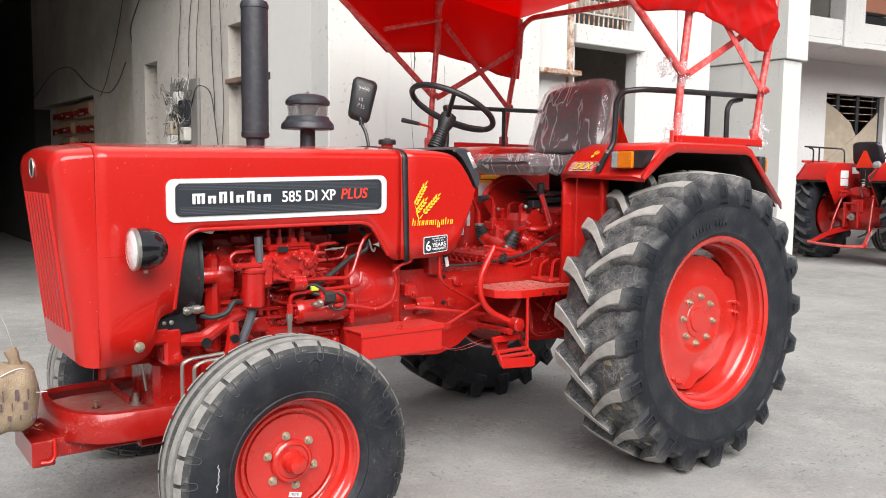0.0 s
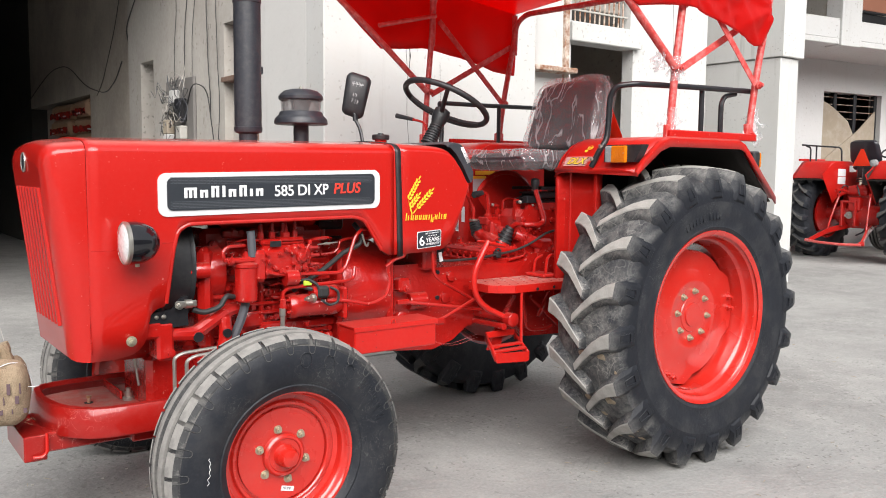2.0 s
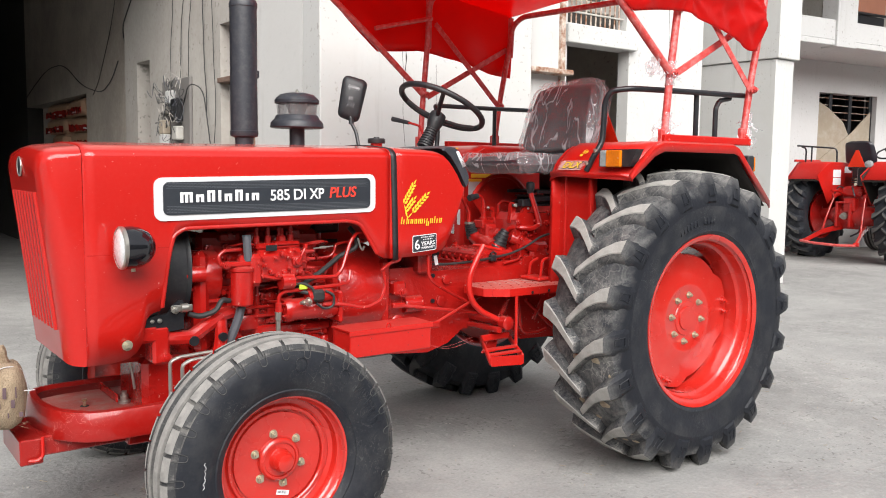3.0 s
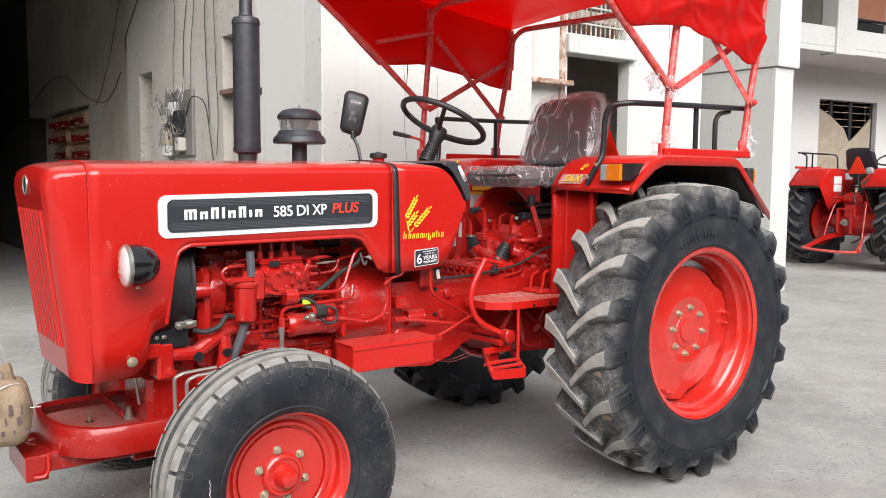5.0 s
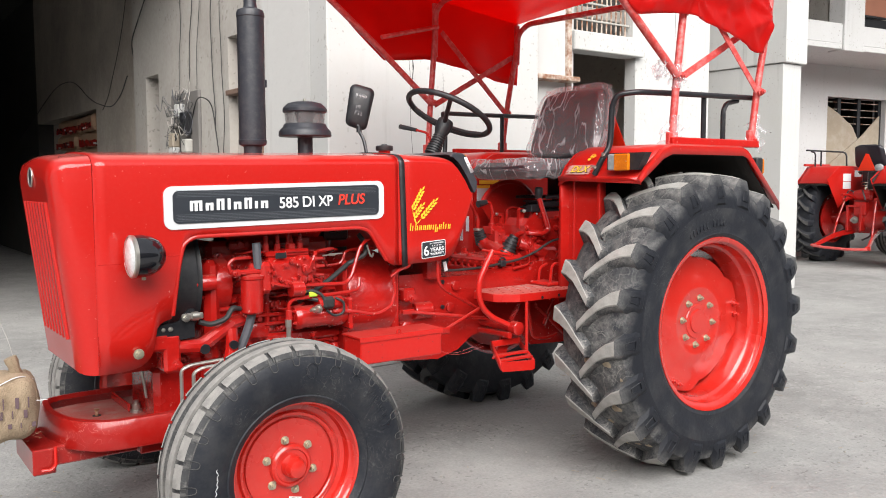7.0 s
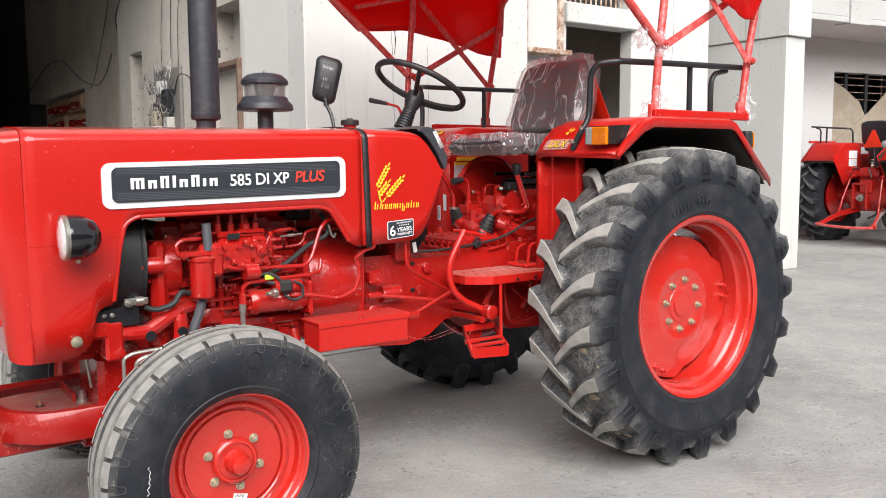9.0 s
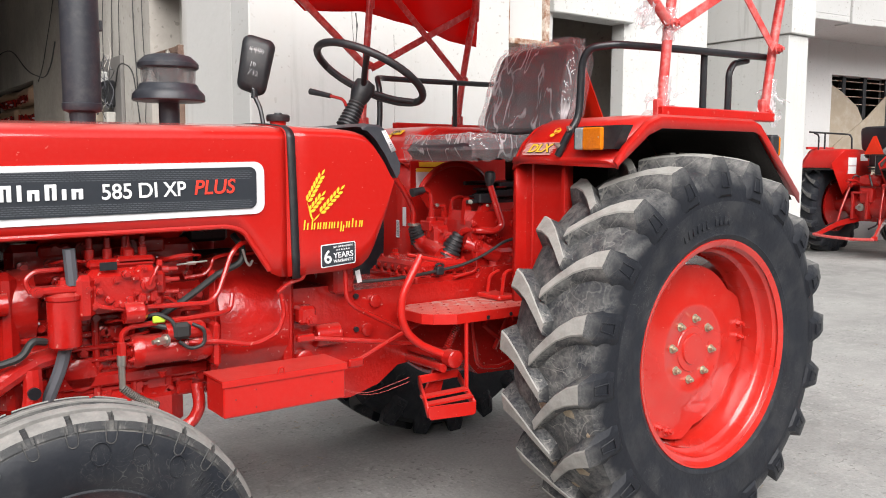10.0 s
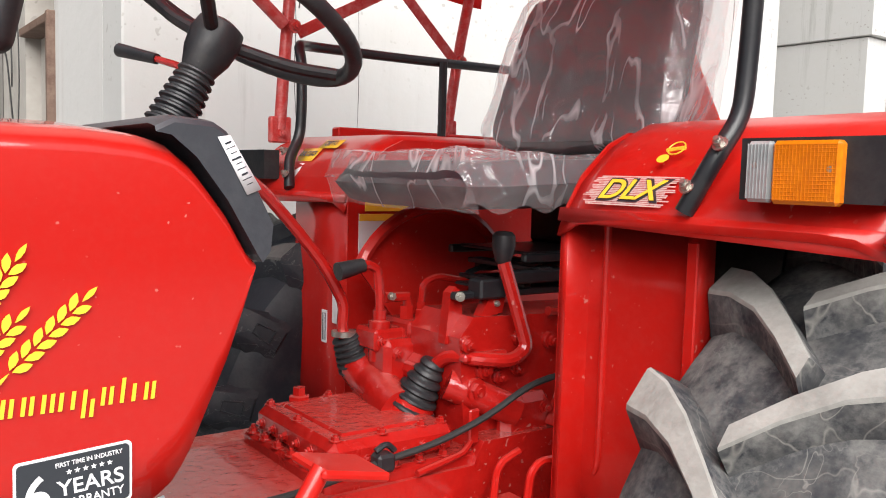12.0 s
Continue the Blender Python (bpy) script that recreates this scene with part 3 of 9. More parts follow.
def lettering(name, text, size, m, mat, parent, label="", extrude=0.001, shear=0.0, width=None, swell=0.012):
    """Built-in letters as a mesh, lying in the x-y plane of the pose m."""
    cu = bpy.data.curves.new(name, "FONT")
    cu.body, cu.size, cu.extrude, cu.shear, cu.align_x, cu.align_y = text, size, extrude, shear, "CENTER", "CENTER"
    cu.offset = size * swell
    tmp = new("lettering_source", cu)
    bpy.context.view_layer.update()
    me = bpy.data.meshes.new_from_object(tmp.evaluated_get(bpy.context.evaluated_depsgraph_get()))
    bpy.data.objects.remove(tmp)
    bpy.data.curves.remove(cu)
    if width:
        xs = [v.co.x for v in me.vertices]
        me.transform(Matrix.Diagonal((width / (max(xs) - min(xs)), 1, 1, 1)))
    me.transform(m)
    me.materials.clear()
    me.materials.append(mat)
    ob = new(name, me)
    ob.parent = parent
    if label:
        ob["label"] = label
    return ob


def lerp(pts, x):
    """Linear through (x, y) pairs."""
    if x <= pts[0][0]:
        return pts[0][1]
    for (a, p), (b, q) in zip(pts, pts[1:]):
        if x <= b:
            return p + (q - p) * (x - a) / (b - a)
    return pts[-1][1]


# ---- the place: yard, white building, dark hall, neighbouring house ----
def sheet(x0, x1, y0, y1, z):
    return Shape().add([(x0, y0, z), (x1, y0, z), (x1, y1, z), (x0, y1, z)], [(0, 1, 2, 3)])


def block(*boxes, bev=0.008):
    s = Shape()
    for b in boxes:
        s.box(*b, bev=bev)
    return s


def pierced(along, a0, a1, z0, z1, d0, d1, holes):
    """A wall along x or y between a0 and a1, d0 to d1 thick, with openings (from, to, low, high) through it."""
    us = sorted({a0, a1, *(h[k] for h in holes for k in (0, 1))})
    zs = sorted({z0, z1, *(h[k] for h in holes for k in (2, 3))})
    solid = {(i, k) for i in range(len(us) - 1) for k in range(len(zs) - 1)
             if not any(h[0] <= us[i] and us[i + 1] <= h[1] and h[2] <= zs[k] and zs[k + 1] <= h[3] for h in holes)}
    s, at = Shape(), {}

    def v(i, k, d):
        if (i, k, d) not in at:
            at[i, k, d] = len(s.v)
            s.v.append((us[i], d, zs[k]) if along == "x" else (d, us[i], zs[k]))
        return at[i, k, d]
    for i, k in solid:
        for d in (d0, d1):
            s.f.append((v(i, k, d), v(i + 1, k, d), v(i + 1, k + 1, d), v(i, k + 1, d)))
        for (di, dk), (p, q) in (((-1, 0), ((0, 0), (0, 1))), ((1, 0), ((1, 0), (1, 1))), ((0, -1), ((0, 0), (1, 0))), ((0, 1), ((0, 1), (1, 1)))):
            if (i + di, k + dk) not in solid:
                s.f.append((v(i + p[0], k + p[1], d0), v(i + q[0], k + q[1], d0), v(i + q[0], k + q[1], d1), v(i + p[0], k + p[1], d1)))
    return s


struct("ground", sheet(-300, 300, -300, 300, 0), CONCRETE, "dusty grey concrete yard with faint cracks and stains", "ground")

TOP = 7.0
# front bay of the white building, its face towards the yard
struct("wall_bay", block((-0.43, 1.42, 1.80, 2.05, 0, TOP)), DIRTY_WHITE, "white lime-washed plaster wall with grey streaks", "wall")
# flank of the bay, with a window and a narrow slot through it
W0, W1, S0, S1 = 2.82, 3.46, 5.22, 5.62
struct("wall_flank", pierced("y", 2.05, 6.02, 0, TOP, -0.43, -0.18, ((W0, W1, 0.9, 2.44), (S0, S1, 1.2, 2.33))), FLANK, "grey plaster flank wall, partly lime-washed, with stains", "wall")
struct("wall_inner", block((-0.24, 0.0, 6.02, 8.34, 0, TOP), (-0.24, 0.0, 8.34, 12.0, 0, 1.1), (-0.24, 0.0, 8.34, 12.0, 2.22, TOP), (0.9, 1.1, 8.34, 12.0, 0, TOP), (0.0, 1.1, 8.17, 8.34, 0, TOP), (0.0, 1.1, 12.0, 12.15, 0, TOP), (0.0, 0.9, 8.34, 12.0, 2.6, 2.75), (0.0, 0.9, 8.34, 12.0, 1.0, 1.1), bev=0.0005), HALL_PLASTER,
       "dim grey plaster wall inside the hall mouth", "wall")
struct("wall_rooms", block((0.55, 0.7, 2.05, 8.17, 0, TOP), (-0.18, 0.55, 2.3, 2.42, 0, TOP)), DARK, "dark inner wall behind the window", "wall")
# main front, with a doorway and a grilled opening above it
struct("wall_front", pierced("x", 1.42, 4.14, 0, TOP, 2.25, 2.38, ((2.24, 3.045, 0, 2.42), (2.24, 3.0, 2.60, 3.5))), DIRTY_WHITE, "white lime-washed front wall with an open doorway", "wall")
struct("trim", block((2.20, 3.095, 2.19, 2.25, 2.42, 2.585)), DIRTY_WHITE, "chipped white concrete ledge over the doorway", "trim")
struct("wall_passage", block((3.78, 3.90, 2.38, 5.0, 0, TOP), (2.1, 2.22, 2.38, 5.0, 0, TOP), (2.22, 3.78, 4.0, 4.1, 0, TOP), (2.22, 3.78, 2.38, 4.0, 2.75, 2.85)), PLASTER, "grey plaster walls of the doorway passage", "wall")
struct("wall_alley", block((4.0, 4.14, 2.5, 6.0, 0, TOP), (4.14, 5.8, 5.9, 6.0, 0, TOP)), PLASTER, "grey plaster wall in the gap between the buildings", "wall")
# corner pillar of the next house
struct("pillar", block((5.80, 6.16, 2.47, 6.0, 0, 2.615), (5.78, 6.21, 2.43, 6.0, 2.62, TOP)), DIRTY_WHITE, "white corner pillar with chipped edge and projecting band", "pillar")
# the next house, turned a little towards the yard: ground floor wall with a boarded window, balcony above
X0, X1, Z1 = 10.74, 12.33, 2.70
HOUSE = Matrix.Translation((X0, 4.75, 0)) @ Matrix.Rotation(radians(-7), 4, "Z") @ Matrix.Translation((-X0, -4.75, 0))


def of_house(ob):
    ob.matrix_basis = HOUSE @ ob.matrix_basis
    return ob


of_house(struct("wall_house", pierced("x", 5.2, 22.0, 0, 6, 4.75, 5.0, ((X0, X1, 0.9, Z1),)), HOUSE_WHITE, "white house wall with a boarded window", "wall"))
of_house(struct("balcony", block((6.5, 22.0, 3.51, 4.75, 3.22, 3.30), (6.5, 22.0, 3.51, 3.63, 3.30, 3.595)), HOUSE_WHITE, "white concrete balcony slab with low parapet", "balcony"))
of_house(struct("wall_upper", block((9.36, 9.82, 3.47, 3.75, 3.20, 6), (11.9, 12.4, 3.47, 3.75, 3.20, 6)), HOUSE_WHITE, "white piers of the upper storey", "wall"))
of_house(struct("wall_upper_back", block((6.5, 22.0, 4.4, 4.6, 3.30, 6)), PLASTER, "shadowed upper wall behind the balcony", "wall"))
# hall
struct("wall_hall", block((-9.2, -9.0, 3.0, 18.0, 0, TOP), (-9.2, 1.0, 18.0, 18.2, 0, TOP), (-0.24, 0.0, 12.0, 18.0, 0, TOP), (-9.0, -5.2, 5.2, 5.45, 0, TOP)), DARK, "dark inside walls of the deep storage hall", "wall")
# The lintel and front edge are unseen, added to shade the flank wall.
struct("ceiling", Shape().box(-9.0, -0.43, 4.0, 4.25, 3.45, 4.5).box(-9.0, -0.43, 4.25, 4.6, 4.3, 4.5).box(-9.0, 1.0, 4.6, 18.2, 4.3, 4.5).box(-9.0, -0.43, 5.6, 5.9, 3.4, 4.3), DARK, "dark concrete ceiling of the storage hall with an added unseen lintel", "ceiling")
struct("roof", block((-0.6, 4.3, 1.7, 18.0, TOP, TOP + 0.15), (5.6, 23.0, 1.0, 8.0, 6.0, 6.15)), RAW, "flat concrete roofs of the buildings", "roof")
# far side of the yard: unseen wall, added to cut low light and reflections
struct("wall_yard", block((-34, 34, -15.3, -15.0, 0, 6.4)), YARD_WALL, "plain brown wall, added unseen on the far side of the yard", "wall")


# ---- tractor ----
CY = 0.02
LUG_TURN = -0.050


def ring_pieces(name, shape, mats, parent, c, n, start=0.0, split=None, label="", smooth=30):
    """n equal pieces round the axle through c; the shape is drawn about the origin. Faces from number split on take the second material."""
    first = part(name, shape, mats[0], parent, label, smooth)
    if split is not None:
        first.data.materials.append(mats[1])
        for m in mats[2:]:
            first.data.materials.append(m)
        steps = split if isinstance(split, tuple) else (split,)
        for f in first.data.polygons:
            f.material_index = sum(f.index >= k for k in steps)
    for k in range(n):
        ob = first if k == 0 else first.copy()
        if k:
            scene.collection.objects.link(ob)
        ob.matrix_basis = Matrix.Translation(c) @ Matrix.Rotation(-(start + 2 * math.pi * k / n), 4, "Y")
    return first


def circle_bolts(s, c, r, n, way, size, h, start=0.0):
    for k in range(n):
        a = start + 2 * math.pi * k / n
        s.bolt((c[0] + r * math.cos(a), c[1], c[2] + r * math.sin(a)), way, size, h)
    return s


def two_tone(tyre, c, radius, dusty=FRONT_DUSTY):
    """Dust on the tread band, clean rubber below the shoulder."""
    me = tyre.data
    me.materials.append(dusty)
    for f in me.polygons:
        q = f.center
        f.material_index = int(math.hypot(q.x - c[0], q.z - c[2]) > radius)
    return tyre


def rear_lug(hand):
    """One bar of the tread, from the middle of the tyre over the shoulder; returns it and the number of its tread faces."""
    R = 0.667
    path = ((-0.022, R, 0.619, 0.0, 0.017), (0.03, R, 0.619, 0.052, 0.0185), (0.082, R - 0.002, 0.617, 0.098, 0.022), (0.132, R - 0.006, 0.607, 0.128, 0.028), (0.173, R - 0.014, 0.588, 0.141, 0.032),
            (0.189, R - 0.056, 0.552, 0.146, 0.034), (0.1985, 0.572, 0.528, 0.149, 0.037), (0.1990, 0.532, 0.520, 0.150, 0.035))
    rows = []
    for i, (y, top, base, arc, half) in enumerate(path):
        a = -arc / R
        inner = y if i < 5 else y - 0.014
        rows.append([(rad * math.cos(a + w / R), hand * yy, rad * math.sin(a + w / R)) for rad, w, yy in ((base, half * 1.9, inner), (top - 0.004, half * 1.04, y), (top, half * 0.86, y), (top, -half * 0.86, y), (top - 0.004, -half * 1.04, y), (base, -half * 1.9, inner))])
    faces = [(6 * i + j, 6 * i + j + 1, 6 * i + j + 7, 6 * i + j + 6) for i in range(7) for j in (1, 2, 3)]
    faces = [f for f in faces if f[0] < 24]
    tread = len(faces)
    faces += [(6 * i + j, 6 * i + j + 1, 6 * i + j + 7, 6 * i + j + 6) for i in range(4) for j in (0, 4)]
    tread = (tread, len(faces))
    faces += [(6 * i + j, 6 * i + j + 1, 6 * i + j + 7, 6 * i + j + 6) for i in range(4, 7) for j in (0, 4)] + [(6 * i + j, 6 * i + j + 1, 6 * i + j + 7, 6 * i + j + 6) for i in range(4, 7) for j in (1, 2, 3)]
    faces += [tuple(range(6)), tuple(42 + j for j in range(6))]
    s = Shape().add([p for r in rows for p in r], faces)
    # raised frame of a trapezoid on the shoulder block
    ring = [(r * math.cos(-0.148 / R + w / R), hand * yy, r * math.sin(-0.148 / R + w / R)) for r, w, yy in ((0.603, -0.012, 0.1915), (0.603, 0.014, 0.1915), (0.556, 0.021, 0.2015), (0.556, -0.019, 0.2015))]
    s.tube(ring + ring[:1], 0.0028, 6, 0)
    return s, tread


def rear_wheel(tractor, c, side, dusty=True):
    wheel = part("rear_wheel", Shape().lathe([(side * y, r) for y, r in ((0.168, 0.362), (0.174, 0.374), (0.176, 0.382), (0.170, 0.385), (0.162, 0.376), (0.156, 0.360), (0.150, 0.354), (0.112, 0.350), (0.106, 0.345), (0.100, 0.336), (0.035, 0.333), (0.02, 0.322),
                                                                         (-0.10, 0.322), (-0.15, 0.35), (-0.17, 0.38), (-0.17, 0.388), (-0.10, 0.345), (0.0, 0.348), (0.1, 0.362), (0.15, 0.375), (0.162, 0.366))], c, "y", 72, close=True), RED_WHEEL, tractor, "red pressed steel wheel rim")
    body = Shape().lathe([(y * side, r) for y, r in ((0.165, 0.372), (0.178, 0.392), (0.182, 0.40), (0.180, 0.405), (0.189, 0.45), (0.194, 0.51), (0.187, 0.558), (0.168, 0.596), (0.125, 0.617), (0.06, 0.625),
                                                     (-0.06, 0.625), (-0.125, 0.617), (-0.168, 0.596), (-0.187, 0.558), (-0.194, 0.51), (-0.189, 0.45), (-0.178, 0.39), (-0.165, 0.372), (0.0, 0.40))], c, "y", 80, close=True)
    tyre = part("tyre", body, RUBBER, wheel, "black lugged drive tyre")
    if dusty:
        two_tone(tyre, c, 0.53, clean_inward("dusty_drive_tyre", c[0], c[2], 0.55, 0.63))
    n = 20
    for hand in (-1, 1):
        lug, tread = rear_lug(hand)
        # Without dust: darker rubber, which carries the far side's shade.
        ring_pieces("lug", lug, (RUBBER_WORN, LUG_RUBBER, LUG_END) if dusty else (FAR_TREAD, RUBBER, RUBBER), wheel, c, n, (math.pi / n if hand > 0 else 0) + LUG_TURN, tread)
    if dusty:
        mud_rng = random.Random(8)
        for k in range(26):
            a, y, size = math.pi + mud_rng.uniform(0.10, 0.95), side * mud_rng.uniform(-0.05, 0.15), mud_rng.uniform(0.008, 0.026)
            r0 = lerp([(0.0, 0.624), (0.10, 0.620), (0.125, 0.616), (0.17, 0.594)], abs(y))
            clod = []
            for i in range(6):
                row = []
                for j in range(11):
                    b, e = 2 * math.pi * (j % 10) / 10, i / 5
                    g = size * e * (1 + 0.45 * noise.noise(Vector((k * 3.1, math.cos(b) * 1.7, math.sin(b) * 1.7))))
                    row.append((r0 - 0.003 + 0.30 * size * (1 - e * e), g * 1.5 * math.cos(b), g * math.sin(b)))
                clod.append(row)
            m = Matrix.Translation(c) @ Matrix.Rotation(-a, 4, "Y")
            part("dried_mud", Shape().grid([[m @ (Vector(p) + Vector((0, y, 0))) for p in row] for row in clod]), MUD, wheel, "brown clod of dried mud")
    # raised size lettering on the sidewall, as plain bars
    marks = Shape()
    for k in range(11):
        a = 2.05 - 0.052 * k
        m = Matrix.Translation(Vector((c[0], c[1] + side * 0.1885, c[2]))) @ Matrix.Rotation(-a, 4, "Y") @ Matrix.Translation((0.447, 0, 0))
        if k != 6:
            marks.box(-0.014, 0.014, -0.003, 0.003, -0.007, 0.007, 0.001, m=m)
    pieces("sidewall_mark", marks, RUBBER, wheel, "raised plain bars on the sidewall")
    # dished centre
    disc = Shape()
    for y, r, lobe in ((0.044, 0.002, 0), (0.044, 0.05, 0), (0.038, 0.053, 0), (0.038, 0.075, 0), (0.034, 0.078, 0), (0.034, 0.132, 0), (0.040, 0.145, 0), (0.040, 0.158, 0), (0.022, 0.195, 0.2), (0.016, 0.225, 0.6), (0.014, 0.262, 1.0), (0.002, 0.264, 1.0)):
        for k in range(90):
            a = 2 * math.pi * k / 90
            off = abs((math.degrees(a) - 6 + 60) % 120 - 60)          # from the nearest of three bolted ears
            ear = min(1, max(0, (34 - off) / 12))
            reach = r + lobe * (0.022 + 0.033 * ear)
            disc.v.append((c[0] + reach * math.cos(a), c[1] + side * (y + 0.033), c[2] + reach * math.sin(a)))
    disc.f += [(90 * i + k, 90 * i + (k + 1) % 90, 90 * i + 90 + (k + 1) % 90, 90 * i + 90 + k) for i in range(11) for k in range(90)] + [tuple(range(90))]
    part("wheel_centre", disc, RED_WHEEL, wheel, "dished red wheel centre", thick=0.006)
    ring_pieces("wheel_nut", Shape().bolt((0.105, side * 0.069, 0), (0, side, 0), 0.0105, 0.015), (YELLOW_ZINC,), wheel, c, 8, radians(83), label="yellow zinc wheel nut")
    for d in (-0.085, 0.085):
        ring_pieces("rim_bolt", Shape().bolt((0.292, side * 0.047, 0), (0, side, 0), 0.012, 0.022).box(0.28, 0.335, -0.02, 0.02, -0.018, 0.018, 0.004, m=Matrix.Translation((0, side * 0.007, 0))), (RED_WHEEL,), wheel, c, 3, 0.10 + d, label="red rim bolt on its bracket")
    return wheel


def front_wheel(tractor, c, side):
    R = 0.405
    prof = [(0.078, 0.214), (0.088, 0.225), (0.094, 0.236), (0.092, 0.240), (0.107, 0.27), (0.112, 0.31), (0.108, 0.338), (0.100, 0.360), (0.088, 0.3785), (0.062, 0.385), (0.058, 0.372), (0.046, 0.372), (0.042, 0.390), (0.018, 0.393), (0.014, 0.380), (0.006, 0.380)]
    wheel = part("front_wheel", Shape().lathe([(side * y, r) for y, r in ((0.072, 0.208), (0.076, 0.216), (0.076, 0.224), (0.07, 0.227), (0.060, 0.214), (0.052, 0.206), (0.046, 0.204), (0.040, 0.197), (0.018, 0.192), (0.012, 0.178), (-0.06, 0.178), (-0.075, 0.22), (-0.08, 0.22), (-0.07, 0.2),
                                                                          (0.0, 0.200), (0.04, 0.21), (0.062, 0.222), (0.066, 0.213))], c, "y", 64, close=True), RED_WHEEL, tractor, "red steel front wheel rim")
    full = [(side * y, r) for y, r in prof] + [(0, 0.378)] + [(-side * y, r) for y, r in reversed(prof)] + [(0, 0.23)]
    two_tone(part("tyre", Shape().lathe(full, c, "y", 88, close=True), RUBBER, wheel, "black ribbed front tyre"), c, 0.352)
    n = 30
    for hand in (-1, 1):
        s = Shape()
        w = 2 * math.pi / n * 0.43
        pts = []
        for a in (-w, -w / 3, w / 3, w):
            for y, r in ((0.064, 0.374), (0.064, 0.392), (0.067, 0.394), (0.085, 0.387), (0.092, 0.380), (0.1005, 0.365)):
                pts.append((r * math.cos(a), hand * y, r * math.sin(a)))
        s.add(pts, [(6 * i + j, 6 * i + j + 1, 6 * i + j + 7, 6 * i + j + 6) for i in range(3) for j in (1, 2, 3)])
        split = len(s.f)
        s.f += [(6 * i + j, 6 * i + (j + 1) % 6, 6 * i + 6 + (j + 1) % 6, 6 * i + 6 + j) for i in range(3) for j in (0, 4, 5)] + [tuple(range(6)), tuple(range(18, 24))]
        ring_pieces("tread_block", s, (FRONT_WORN, FRONT_DUSTY), wheel, c, n, 0.05, split)
        part("running_rib", Shape().lathe([(hand * 0.018, 0.388), (hand * 0.018, 0.3965), (hand * 0.020, 0.398), (hand * 0.040, 0.396), (hand * 0.043, 0.394), (hand * 0.043, 0.384)], c, "y", 88, close=True), FRONT_WORN, wheel, "dusty grey running rib")
        # rounded buttress under each gap of the tread
        step, tab = math.pi / n, []
        for r, w in ((0.380, 0.30), (0.352, 0.29), (0.342, 0.24), (0.338, 0.10), (0.338, -0.10), (0.342, -0.24), (0.352, -0.29), (0.380, -0.30)):
            tab.append((r * math.cos(w * step), hand * (0.0968 + (0.380 - r) * 0.30), r * math.sin(w * step)))
        ring_pieces("shoulder_buttress", Shape().tube(tab, 0.0013, 6, 0), (FRONT_DUSTY,), wheel, c, n, 0.05 + step)
    marks = Shape()
    for k in range(3):
        a = 1.47 - 0.26 * k
        cc = Vector((c[0] + 0.318 * math.cos(a), c[1] + side * 0.1115, c[2] + 0.318 * math.sin(a)))
        marks.tube([cc + Vector((0.02 * math.cos(b) * (1 - 0.06 * k), side * 0.0005, 0.024 * math.sin(b))) for b in [2 * math.pi * j / 14 for j in range(15)]], 0.0014, 5, 0, caps=False)
    for k in range(5):
        a = 0.74 - 0.105 * k
        m = Matrix.Translation(Vector((c[0], c[1] + side * 0.1115, c[2]))) @ Matrix.Rotation(-a, 4, "Y") @ Matrix.Translation((0.315, 0, 0))
        marks.tube([m @ Vector(p) for p in ((0.018, 0, -0.012), (-0.018, 0, -0.006), (0.012, 0, 0.0), (-0.018, 0, 0.006), (0.018, 0, 0.012))], 0.0018, 5, 0)
    pieces("sidewall_mark", marks, RUBBER, wheel, "raised plain marks on the sidewall")
    stroke = []
    for k in range(15):
        a, r = 2.90 + 0.020 * k, 0.283 - 0.006 * math.sin(k * 0.22) + (0.004 if k % 2 else -0.002) * math.sin(k * 1.3)
        stroke.append((c[0] + r * math.cos(a), c[1] + side * 0.1092, c[2] + r * math.sin(a)))
    part("chalk_mark", Shape().tube(stroke, 0.0008, 5, 0), WHITE, wheel, "white chalk scribble on the sidewall")
    disc = Shape().lathe([(side * y, r) for y, r in ((0.010, 0.0), (0.010, 0.148), (0.0, 0.1495), (0.0, 0.1545), (0.012, 0.156), (0.016, 0.160), (0.016, 0.168), (0.006, 0.173), (0.010, 0.180), (-0.004, 0.18), (-0.004, 0.0))], c, "y", 56)
    part("wheel_disc", disc, RED_WHEEL, wheel, "red wheel disc")
    part("hub_cap", Shape().lathe([(side * y, r) for y, r in ((0.008, 0.070), (0.024, 0.068), (0.030, 0.062), (0.030, 0.055), (0.025, 0.052), (0.025, 0.037), (0.058, 0.033), (0.070, 0.026), (0.075, 0.012), (0.076, 0.0))], c, "y", 36), RED_WHEEL, wheel, "red bulging hub cap")
    ring_pieces("wheel_nut", Shape().bolt((0.083, side * 0.008, 0), (0, side, 0), 0.0098, 0.015), (YELLOW_ZINC,), wheel, c, 6, 0.72, label="yellow zinc wheel nut")
    part("wheel_sticker", Shape().box(-0.022, 0.022, -0.001, 0.001, -0.008, 0.008, 0.0004, m=Matrix.Translation((c[0] + 0.015, c[1] + side * 0.0115, c[2] - 0.115)) @ Matrix.Rotation(radians(14), 4, "Y")), WHITE, wheel, "white barcode sticker")
    lines = Shape()
    for k in range(7):
        lines.box(-0.017 + 0.0045 * k, -0.0155 + 0.0045 * k + 0.001 * (k % 2), side * 0.0012 - 0.0003, side * 0.0012 + 0.0003, -0.003, 0.0055, 0.0001, m=Matrix.Translation((c[0] + 0.015, c[1] + side * 0.0115, c[2] - 0.115)) @ Matrix.Rotation(radians(14), 4, "Y"))
    pieces("sticker_bar", lines, MESHGREY, wheel, "dark barcode bars")
    return wheel


